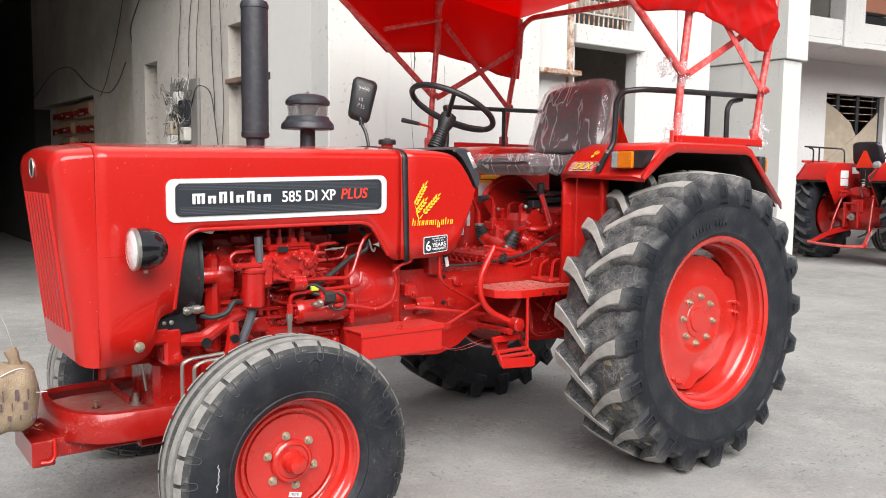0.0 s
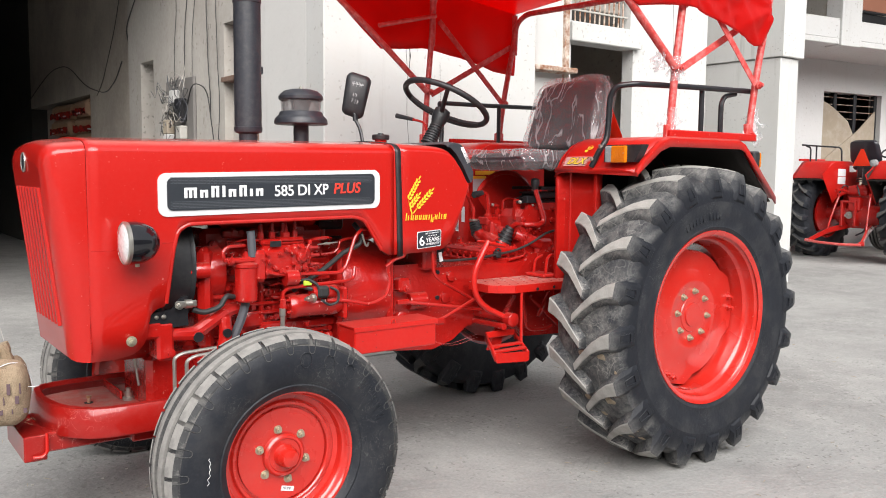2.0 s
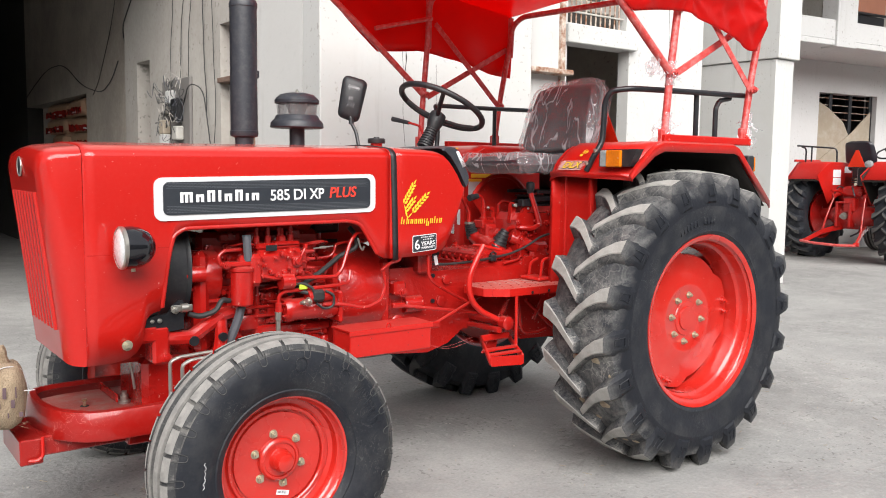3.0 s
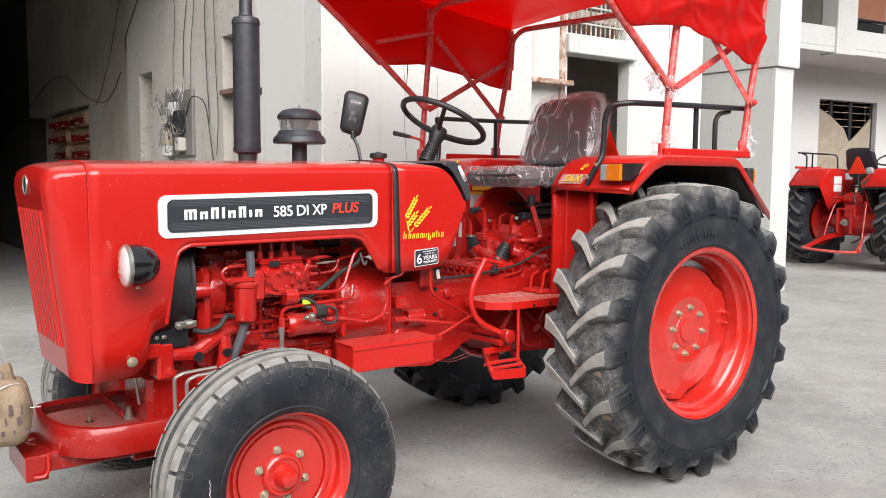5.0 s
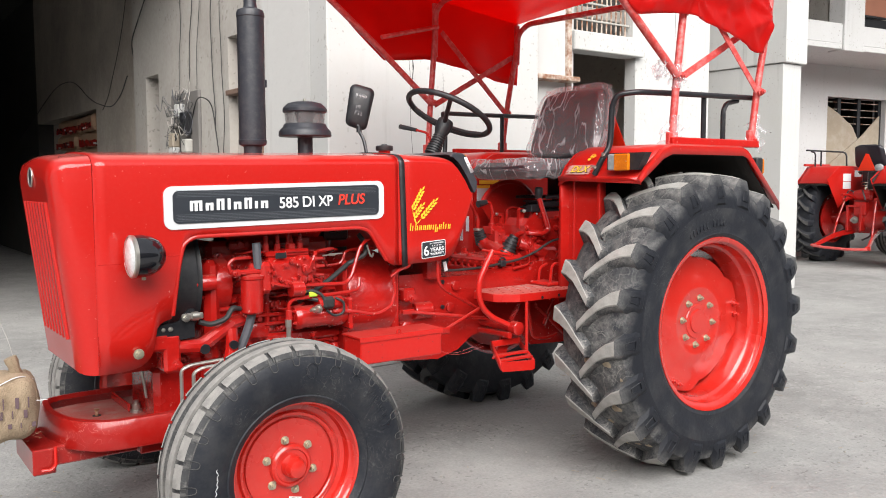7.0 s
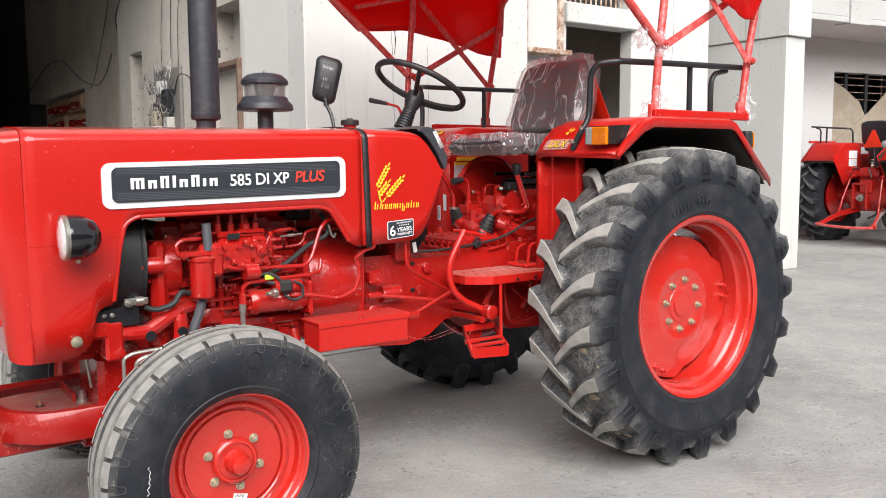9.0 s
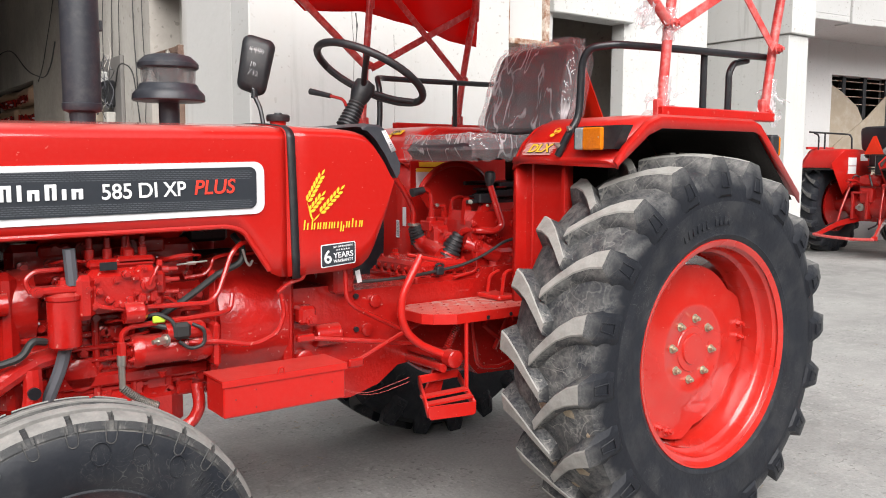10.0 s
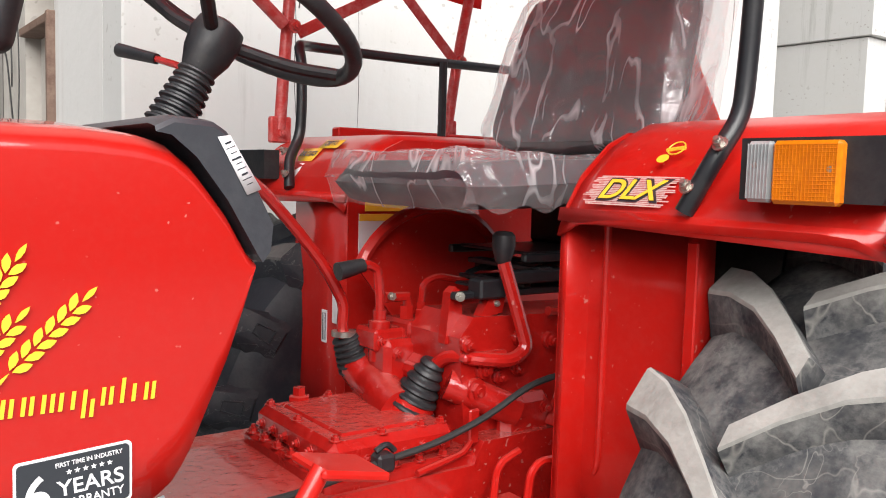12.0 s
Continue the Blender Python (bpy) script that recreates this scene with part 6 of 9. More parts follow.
    part("lever_boot", boot((-0.438, 0.0, 0.928), (-0.405, -0.03, 1.020), 0.050, 0.022), BLACK_PLASTIC, g, "black ribbed rubber boot")
    part("lever_boot", boot((-0.446, 0.158, 0.975), (-0.476, 0.162, 1.040), 0.043, 0.029), BLACK_PLASTIC, g, "black ribbed rubber boot")
    pieces("boot_clamp", Shape().lathe([(-0.004, 0.024), (0.006, 0.024)], (-0.480, 0.162, 1.043), "z", 14).lathe([(-0.004, 0.019), (0.006, 0.019)], (-0.400, -0.021, 1.014), "z", 14), CHROME, g, "bright boot clamps")
    part("gear_lever", Shape().tube([(-0.478, 0.162, 1.03), (-0.486, 0.16, 1.058), (-0.482, 0.16, 1.10), (-0.527, 0.16, 1.178), (-0.592, 0.16, 1.252), (-0.655, 0.16, 1.318), (-0.72, 0.16, 1.36)], 0.011, 10), RED_CAST, tractor, "red bent gear lever")
    part("range_lever", Shape().tube([(-0.405, -0.03, 1.01), (-0.398, -0.06, 1.035), (-0.375, -0.115, 1.036), (-0.315, -0.135, 1.030), (-0.280, -0.135, 1.05), (-0.300, -0.125, 1.122), (-0.318, -0.108, 1.20)], 0.0125, 10), RED_CAST, tractor, "red cranked range lever")
    part("lever_knob", Shape().lathe([(0.0, 0.010), (0.004, 0.014), (0.03, 0.021), (0.05, 0.020), (0.056, 0.014), (0.058, 0.0)], (-0.317, -0.105, 1.198), "z", 18), BLACK_PLASTIC, tractor, "black lever knob")
    part("hand_lever", Shape().tube([(-0.44, 0.10, 1.06), (-0.441, 0.10, 1.13), (-0.447, 0.10, 1.172), (-0.465, 0.10, 1.182), (-0.482, 0.10, 1.181)], 0.009, 8), RED_CAST, tractor, "red short hand lever")
    part("hand_grip", Shape().tube([(-0.478, 0.10, 1.181), (-0.531, 0.10, 1.171)], 0.016, 12, 0, radii=[0.013, 0.017]), BLACK_PLASTIC, tractor, "black hand grip")
    # valve block and rear housing
    v = Shape().box(-0.455, -0.33, 0.05, 0.16, 0.93, 1.045, 0.012).lathe([(0.0, 0.02), (0.03, 0.02), (0.032, 0.015), (0.05, 0.015), (0.052, 0.021), (0.075, 0.021), (0.077, 0.013), (0.095, 0.013)], (-0.44, 0.10, 1.0), "z", 14)
    v.lathe([(0.0, 0.019), (0.007, 0.019), (0.008, 0.015), (0.014, 0.015), (0.015, 0.019), (0.022, 0.019)], (-0.44, 0.10, 1.03), "z", 14).box(-0.40, -0.335, 0.06, 0.15, 1.045, 1.075, 0.006)
    v.lathe([(0.0, 0.014), (0.03, 0.014)], (-0.38, 0.10, 1.07), "z", 6).lathe([(0.0, 0.013), (0.03, 0.013), (0.031, 0.010), (0.045, 0.010)], (-0.346, 0.10, 1.06), "z", 6)
    v.lathe([(0.0, 0.02), (-0.03, 0.02), (-0.032, 0.012)], (-0.40, 0.05, 0.99), "y", 10).box(-0.41, -0.35, 0.0, 0.06, 0.95, 1.02, 0.012).bolt((-0.43, 0.05, 1.02), (0, -1, 0), 0.009, 0.01).bolt((-0.36, 0.05, 1.03), (0, -1, 0), 0.009, 0.01)
    v.box(-0.464, -0.314, 0.075, 0.15, 1.02, 1.062, 0.006).bolt((-0.391, 0.075, 1.05), (0, -1, 0), 0.010, 0.010).bolt((-0.45, 0.075, 1.04), (0, -1, 0), 0.008, 0.008).bolt((-0.33, 0.075, 1.035), (0, -1, 0), 0.009, 0.010).lathe([(0.0, 0.016), (0.022, 0.016), (0.024, 0.011), (0.045, 0.011)], (-0.378, 0.02, 0.955), "z", 6).tube([(-0.40, 0.02, 0.985), (-0.37, 0.02, 0.955)], 0.005, 8, 0)
    part("union_nut", Shape().bolt((-0.424, 0.09, 1.122), (0, -1, 0), 0.008, 0.010, False), CHROME, g, "bright union nut")
    part("loom_clip", Shape().box(-0.602, -0.570, -0.165, -0.135, 0.888, 0.918, 0.005).tube([(-0.60, -0.15, 0.922), (-0.58, -0.15, 0.932), (-0.565, -0.15, 0.918)], 0.005, 8), BLACK_PLASTIC, g, "black loom clip")
    part("loom_bracket", Shape().box(-0.404, -0.382, -0.136, -0.128, 0.895, 0.955, 0.003).tube([(-0.398, -0.132, 0.90), (-0.42, -0.14, 0.885), (-0.52, -0.15, 0.872)], 0.006, 8), RED_CAST, g, "red loom bracket and rod")
    part("valve_block", v, RED_CAST, g, "red hydraulic valve block")
    pieces("valve_pipe", Shape().tube([(-0.346, 0.10, 1.09), (-0.345, 0.10, 1.14), (-0.31, 0.10, 1.153), (-0.23, 0.10, 1.138)], 0.007, 8).tube([(-0.43, 0.10, 1.118), (-0.38, 0.10, 1.117), (-0.375, 0.10, 1.09)], 0.010, 8, 0), RED_CAST, g, "red bent hydraulic pipe")
    r = Shape().plate([(-0.385, 0.90), (-0.40, 1.07), (-0.37, 1.105), (0.15, 1.09), (0.22, 1.0), (0.22, 0.86)], 0.15, "y", CY - 0.115).box(-0.36, 0.2, CY, CY + 0.15, 0.90, 1.06, 0.02)
    r.box(-0.325, -0.29, -0.075, -0.05, 1.09, 1.15, 0.008)
    for x, z, size in ((-0.386, 1.06, 0.010), (-0.365, 0.976, 0.015), (-0.348, 1.012, 0.012), (-0.313, 0.995, 0.009), (-0.272, 1.005, 0.008), (-0.267, 1.06, 0.010), (-0.192, 1.05, 0.011), (-0.15, 1.07, 0.011), (-0.24, 0.94, 0.009)):
        r.lathe([(0.0, size * 1.5), (-0.008, size * 1.5), (-0.010, size * 1.3)], (x, -0.094, z), "y", 14).bolt((x, -0.103, z), (0, -1, 0), size, 0.010)
    r.tube([(-0.40, -0.06, 0.985), (-0.345, -0.095, 0.960), (-0.285, -0.115, 0.932)], 0.029, 16).box(-0.318, -0.205, -0.128, -0.09, 0.865, 0.962, 0.014).bolt((-0.285, -0.128, 0.888), (0, -1, 0), 0.012, 0.012).bolt((-0.225, -0.128, 0.935), (0, -1, 0), 0.009, 0.010)
    r.plate([(-0.225, 0.905), (-0.12, 0.895), (-0.12, 1.005), (-0.165, 1.008), (-0.195, 0.985)], 0.035, "y", -0.165).bolt((-0.165, -0.165, 0.975), (0, -1, 0), 0.014, 0.014).bolt((-0.188, -0.165, 0.925), (0, -1, 0), 0.013, 0.014)
    r.plate([(-0.35, 1.10), (-0.30, 1.108), (-0.29, 1.155), (-0.305, 1.166), (-0.322, 1.155)], 0.022, "y", -0.088).plate([(-0.405, 1.055), (-0.365, 1.05), (-0.372, 1.145), (-0.384, 1.155), (-0.396, 1.145)], 0.022, "y", -0.06)
    r.tube([(-0.20, -0.10, 1.105), (-0.08, -0.10, 1.10)], 0.009, 8, 0).box(-0.40, -0.30, -0.112, -0.09, 1.028, 1.044, 0.005).lathe([(0.0, 0.022), (0.022, 0.022), (0.026, 0.016), (0.04, 0.012)], (-0.372, -0.075, 1.04), "z", 16)
    part("lift_housing", r, RED_CAST, g, "red hydraulic lift housing")
    # black seat slides
    pieces("seat_slide", Shape().box(-0.40, 0.10, -0.080, -0.062, 1.134, 1.148, 0.003).box(-0.24, 0.10, 0.095, 0.113, 1.138, 1.152, 0.003).box(-0.245, -0.225, -0.08, 0.115, 1.148, 1.156, 0.002).box(-0.10, -0.08, -0.08, 0.115, 1.148, 1.156, 0.002).tube([(-0.335, -0.07, 1.156), (-0.22, -0.075, 1.178), (-0.06, -0.075, 1.212)], 0.006, 8, 0).tube([(-0.235, 0.10, 1.156), (-0.16, 0.10, 1.178), (-0.06, 0.10, 1.212)], 0.006, 8, 0).tube([(-0.10, -0.07, 1.156), (-0.20, -0.07, 1.20)], 0.006, 8, 0).box(-0.26, 0.08, -0.10, -0.085, 1.196, 1.212, 0.003).box(-0.26, 0.08, 0.12, 0.135, 1.196, 1.212, 0.003).box(-0.24, 0.06, -0.085, 0.12, 1.208, 1.214, 0.002), BLACK, tractor, "black seat slide frame", together=False)
    sl = Shape().box(-0.27, 0.09, -0.062, 0.095, 1.136, 1.142, 0.002).box(-0.36, -0.30, -0.10, -0.06, 1.135, 1.170, 0.004).box(-0.30, 0.06, -0.098, -0.072, 1.158, 1.182, 0.004).box(-0.20, 0.06, 0.10, 0.125, 1.158, 1.182, 0.004)
    for k in range(4):
        sl.box(-0.22 + 0.075 * k, -0.185 + 0.075 * k, -0.095, 0.12, 1.176, 1.186, 0.002)
    pieces("slide_channel", sl, BLACK, tractor, "black pressed seat slide channel", together=False)
    pieces("slide_bolt", Shape().bolt((-0.392, -0.082, 1.141), (-0.6, -1, 0), 0.006, 0.012).bolt((-0.312, -0.08, 1.125), (-0.3, -1, 0), 0.006, 0.012), CHROME, tractor, "bright slide bolts")
    # rear axle tubes
    a = Shape()
    for sd in (-1, 1):
        a.lathe([(0.16 * sd, 0.15), (0.24 * sd, 0.13), (0.30 * sd, 0.10), (0.60 * sd, 0.085), (0.62 * sd, 0.13), (0.68 * sd, 0.13)], (0, CY, 0.66), "y", 28)
    for sd in (-1, 1):
        part("axle_drum", Shape().lathe([(0.60 * sd, 0.0), (0.60 * sd, 0.308), (0.59 * sd, 0.318), (0.57 * sd, 0.318), (0.56 * sd, 0.2), (0.56 * sd, 0.0)], (0, CY, 0.655), "y", 40), RED_CAST, tractor, "red brake drum cover behind the wheel")
    pieces("rear_axle", a, RED_CAST, tractor, "red rear axle trumpets")
    # brake cross shaft and springs under the footboard
    b = Shape().tube([(-0.70, -0.40, 0.644), (-0.70, -0.12, 0.644)], 0.022, 12, 0).lathe([(0.03, 0.020), (0.028, 0.030), (-0.01, 0.030), (-0.014, 0.024), (-0.014, 0.0)], (-0.70, -0.39, 0.644), "y", 18).tube([(-0.734, -0.38, 0.615), (-0.715, -0.14, 0.605)], 0.014, 10, 0)
    b.plate([(-0.76, 0.50), (-0.70, 0.62), (-0.66, 0.63), (-0.66, 0.60), (-0.69, 0.50)], 0.012, "y", -0.30).tube([(-0.51, -0.25, 0.79), (-0.51, -0.25, 0.715), (-0.49, -0.25, 0.557), (-0.383, -0.25, 0.547), (-0.33, -0.25, 0.56)], 0.008, 8).tube([(-0.42, -0.2, 0.70), (-0.20, -0.2, 0.52)], 0.010, 8, 0).tube([(-0.30, -0.2, 0.72), (-0.37, -0.2, 0.60)], 0.010, 8, 0)
    pieces("brake_shaft", b, RED_CAST, tractor, "red brake cross shaft and rods")
    sp = Shape()
    hel = [Vector((-0.612, -0.30, 0.735)) + Vector((-0.065, -0.02, -0.07)) * (k / 80) + Vector((0.9 * math.cos(k * 0.9), math.sin(k * 0.9), -0.4 * math.cos(k * 0.9))) * 0.011 for k in range(81)]
    sp.tube(hel, 0.0028, 6, 0)
    part("return_spring", sp, RED_CAST, tractor, "red return spring")
    return g


def footboards(tractor):
    top = [(-0.79, -0.20), (-0.79, -0.335), (-0.765, -0.365), (-0.70, -0.405), (-0.36, -0.405), (-0.33, -0.38), (-0.33, -0.16), (-0.72, -0.16)]
    s = Shape().plate(top, 0.006, "z", 0.790)
    fb = part("footboard", s, RED_FLOOR, tractor, "dusty red perforated footboard")
    skirt = Shape()
    for (x0, y0), (x1, y1) in zip(top[:5], top[1:6]):
        skirt.add([(x0, y0, 0.795), (x1, y1, 0.795), (x1, y1, 0.762), (x0, y0, 0.762)], [(0, 1, 2, 3)])
    part("footboard_skirt", skirt, RED_SHEET, fb, "turned down red edge", thick=0.004, smooth=0)
    dots = Shape()
    for i in range(9):
        for j in range(5):
            dots.lathe([(0.0, 0.0045), (0.0008, 0.0045), (0.0008, 0.0)], (-0.75 + 0.05 * i + (0.025 if j % 2 else 0), -0.19 - 0.045 * j, 0.7962), "z", 8)
    pieces("footboard_stud", dots, RED_CAST, fb, "raised anti-slip studs")
    pieces("edge_hole", Shape().lathe([(0.0, 0.007), (-0.002, 0.007), (-0.002, 0.0)], (-0.57, -0.4085, 0.772), "y", 10).lathe([(0.0, 0.007), (-0.002, 0.007), (-0.002, 0.0)], (-0.47, -0.4085, 0.774), "y", 10), BLACK, fb, "dark holes in the edge")
    part("footboard", Shape().plate([(x, 2 * CY - y) for x, y in top], 0.006, "z", 0.790), RED_FLOOR, tractor, "dusty red footboard")
    # step: a tray of two slats on side arms, hung on a rod
    step = part("step", Shape().box(-0.80, -0.635, -0.336, -0.326, 0.562, 0.590, 0.003), RED_SHEET, tractor, "hanging red step with two slats")
    for (xa, za), (xb, zb) in (((-0.799, 0.590), (-0.865, 0.532)), ((-0.634, 0.580), (-0.678, 0.518))):
        part("step_arm", Shape().add([(xa, -0.33, za), (xa, -0.33, za - 0.028), (xb, -0.477, zb - 0.036), (xb, -0.477, zb)], [(0, 1, 2, 3)]), RED_SHEET, step, "red side arm", thick=0.006)
    part("step_rod", Shape().tube([(-0.657, -0.40, 0.79), (-0.654, -0.40, 0.535)], 0.007, 8, 0), RED_SHEET, step, "red hanger rod")
    for k in range(2):
        y, dx = -0.405 - 0.042 * k, -0.012 * k
        part("step_slat", Shape().plate([(-0.836 + dx, y + 0.016), (-0.655 + dx, y + 0.016), (-0.662 + dx, y - 0.016), (-0.848 + dx, y - 0.016)], 0.007, "z", 0.538 - 0.012 * k), RED_SHEET, step, "red step slat")
    part("step_front", Shape().plate([(-0.865, 0.500), (-0.855, 0.488), (-0.69, 0.476), (-0.678, 0.48), (-0.678, 0.518), (-0.865, 0.530)], 0.006, "y", -0.480), RED_SHEET, step, "red step front plate")
    # clutch pedal arm bending up past the footboard
    ped = part("pedal", Shape().tube([(-0.79, -0.33, 0.985), (-0.835, -0.335, 0.92), (-0.868, -0.335, 0.86), (-0.872, -0.335, 0.79), (-0.845, -0.335, 0.735), (-0.80, -0.34, 0.695), (-0.745, -0.35, 0.668), (-0.70, -0.36, 0.646)], 0.013, 12), RED_SHEET, tractor, "red pedal arm bent upwards")
    part("pedal_pad", Shape().box(-0.80, -0.70, -0.35, -0.26, 0.965, 0.978, 0.004, m=Matrix.Translation((-0.75, -0.3, 0.97)) @ Matrix.Rotation(radians(12), 4, "Y") @ Matrix.Translation((0.75, 0.3, -0.97))), RED_SHEET, ped, "worn red pedal pad")
    small = Shape().tube([(-0.395, -0.27, 0.80), (-0.385, -0.27, 0.885), (-0.365, -0.27, 0.90), (-0.30, -0.27, 0.895)], 0.007, 8).tube([(-0.395, -0.19, 0.80), (-0.385, -0.19, 0.875), (-0.34, -0.19, 0.89)], 0.007, 8).box(-0.43, -0.34, -0.30, -0.17, 0.797, 0.815, 0.006)
    part("small_pedal", small, RED_SHEET, tractor, "small red pedal by the fender")
    # tool box
    bx = part("tool_box", Shape().box(-1.495, -1.115, -0.40, -0.275, 0.585, 0.685, 0.004), RED_SHEET, tractor, "red sheet metal tool box under the gearbox")
    part("tool_box_lid", Shape().plate([(-1.50, -0.404), (-1.11, -0.404), (-1.11, -0.262), (-1.50, -0.262)], 0.006, "z", 0.686).box(-1.50, -1.11, -0.4045, -0.4015, 0.672, 0.689, 0.001), RED_SHEET, bx, "dusty red box lid")
    rv = Shape()
    for x, z in ((-1.40, 0.655), (-1.23, 0.66), (-1.40, 0.605), (-1.23, 0.61), (-1.46, 0.635), (-1.16, 0.64)):
        rv.lathe([(0.0, 0.002), (-0.0008, 0.002), (-0.0008, 0.0)], (x, -0.4005, z), "y", 8)
    pieces("rivet_hole", rv, BLACK, bx, "small dark hole")
    part("lid_loop", Shape().tube([(-1.335, -0.405, 0.69), (-1.332, -0.406, 0.708), (-1.318, -0.406, 0.708), (-1.315, -0.405, 0.69)], 0.003, 6), RED_SHEET, bx, "small red lid loop")
    pieces("tie_wire", Shape().tube([(-1.11, -0.30, 0.60), (-0.98, -0.29, 0.545), (-0.80, -0.28, 0.575)], 0.0006, 5).tube([(-1.11, -0.30, 0.595), (-0.96, -0.29, 0.535), (-0.80, -0.28, 0.560)], 0.0006, 5), RED_TUBE, tractor, "thin loose tie wire", together=False)
    part("drain_pipe", Shape().tube([(-1.66, -0.20, 0.485), (-1.58, -0.20, 0.508), (-1.51, -0.20, 0.532), (-1.487, -0.20, 0.575), (-1.49, -0.18, 0.64)], 0.018, 12), RED_CAST, tractor, "red bent pipe below the engine")


def fender(tractor, side, dressed=True):
    """One rear fender: inner wall, sloping shell over the wheel, rail base."""
    yi, yo = CY + side * 0.325, CY + side * 0.835
    prof = [(-0.380, 1.285), (-0.374, 1.303), (-0.335, 1.362), (-0.278, 1.415), (-0.232, 1.436), (-0.1, 1.440), (0.28, 1.440), (0.315, 1.430), (0.345, 1.395), (0.56, 1.185)]
    s = Shape()
    rows = []
    for x, z in prof:
        row = []
        for k in range(13):
            u = k / 12
            y = yi + (yo - yi) * u
            drop = 0.016 * max(0, (u - 0.86) / 0.14) ** 2 + 0.022 * max(0, (0.12 - u) / 0.12) ** 2
            row.append((x - (0.026 * u if x < -0.2 else 0), y, z - drop))
        rows.append(row)
    s.grid(rows)
    f = part("fender", s, RED_SHEET, tractor, "red rear fender with sloping front", smooth=50, thick=0.006)
    lip = Shape()
    lip_rows = []
    outline = [(-0.425, 1.278), (-0.385, 1.325), (-0.285, 1.402), (-0.225, 1.424), (0.27, 1.424), (0.305, 1.412), (0.335, 1.385), (0.565, 1.172)]
    for i, (x, z) in enumerate(outline):
        drop = (0.004, 0.022)[i] if i < 2 else 0.028
        lip_rows.append([(x, yo - side * 0.002, z + 0.014), (x, yo + side * 0.012, z + 0.006), (x, yo + side * 0.014, z - drop)])
    lip.grid(lip_rows)
    part("fender_lip", lip, RED_SHEET, f, "turned down red outer lip", thick=0.006, smooth=28)
    # front apron: the slanted outer corner down to the lip
    part("fender_front", Shape().add([(-0.376, yi, 1.306), (-0.402, yo, 1.303), (-0.404, yo, 1.272), (-0.380, yi, 1.286)], [(0, 1, 2, 3)]), RED_SHEET, f, "red front edge", thick=0.006)
    # inner wall between seat and wheel, with pressed ribs
    tail = [(0.50, 1.20), (0.50, 0.85), (0.35, 0.72)] if dressed else [(0.60, 1.24), (0.30, 0.82), (0.14, 0.95), (-0.10, 0.95)]
    wall = Shape().plate([(-0.372, 0.72), (-0.372, 1.295), (-0.335, 1.355), (-0.278, 1.405), (-0.235, 1.425), (0.28, 1.425), (0.345, 1.395)] + tail, 0.005, "y", yi - 0.0025)
    part("fender_inner_wall", wall, RED_SHEET, f, "red fender inner wall")
    # inner rear skirt behind the wheel
    if dressed:
        part("fender_rear", Shape().grid([[(x, yi + side * 0.27 * k / 3, z) for k in range(4)] for x, z in ((0.47, 1.275), (0.60, 0.95))]), RED_SHEET, f, "red rear skirt of the fender", thick=0.005)
    # dark sheets over the wheel, standing for the shade under the fender
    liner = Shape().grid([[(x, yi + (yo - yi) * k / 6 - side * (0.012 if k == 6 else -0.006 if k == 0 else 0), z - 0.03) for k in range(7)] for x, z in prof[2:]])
    part("fender_shade_sheet", liner, SHADE_DARK, f, "dark sheet for the shade under the fender", thick=0.004)
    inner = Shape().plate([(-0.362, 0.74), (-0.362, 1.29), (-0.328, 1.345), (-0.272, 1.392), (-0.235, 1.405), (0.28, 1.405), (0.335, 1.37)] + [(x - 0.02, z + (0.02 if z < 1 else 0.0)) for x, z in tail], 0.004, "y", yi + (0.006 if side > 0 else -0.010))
    part("fender_shade_sheet", inner, SHADE_DARK, f, "dark sheet for the shade on the fender wall")
    # folded front wall facing ahead, with vertical rib
    if side < 0:
        across = ((-0.371, 0.0), (-0.371, 0.012), (-0.330, 0.020), (-0.328, 0.212), (-0.350, 0.218), (-0.350, 0.232), (-0.318, 0.234))
        part("pressed_rib", Shape().tube([(-0.329, yi - 0.046, 0.90), (-0.331, yi - 0.0525, 0.91), (-0.331, yi - 0.056, 0.93), (-0.331, yi - 0.056, 1.285)], 0.0065, 10, 3), RED_SHEET, f, "rib pressed in the front wall")
    else:
        across = ((-0.371, 0.0), (-0.366, 0.120), (-0.360, 0.262), (-0.325, 0.266))
    fw = Shape().grid([[(x, yi + side * d, z) for x, d in across] for z in (0.74, 0.95, 1.15, 1.285)])
    part("fender_front_wall", fw, RED_SHEET, f, "red folded front wall with pressed rib", thick=0.004, smooth=10)
    if dressed and side > 0:
        strip = part("barcode_strip", Shape().box(-0.3725, -0.3705, 0.428, 0.452, 0.968, 1.042, 0.0006), WHITE, f, "white barcode strip")
        pieces("barcode_line", Shape().box(-0.3732, -0.3724, 0.432, 0.4345, 0.974, 1.036, 0.0002).box(-0.3732, -0.3724, 0.438, 0.4395, 0.974, 1.036, 0.0002).box(-0.3732, -0.3724, 0.443, 0.447, 0.974, 1.036, 0.0002), MESHGREY, strip, "dark bars")
    part("fender_stiffener", Shape().box(-0.355, -0.349, yi + side * 0.226 - 0.009, yi + side * 0.226 + 0.009, 0.80, 1.27, 0.002), RED_SHEET, f, "red stiffener strip")
    # raised rail base for the canopy posts
    part("canopy_base", Shape().box(-0.155, 0.475, yo - side * 0.06 - 0.02, yo - side * 0.06 + 0.02, 1.438, 1.472, 0.004), RED_SHEET, f, "red angle base of the canopy posts")
    # black hand rail
    def ry(v):
        return CY + side * v
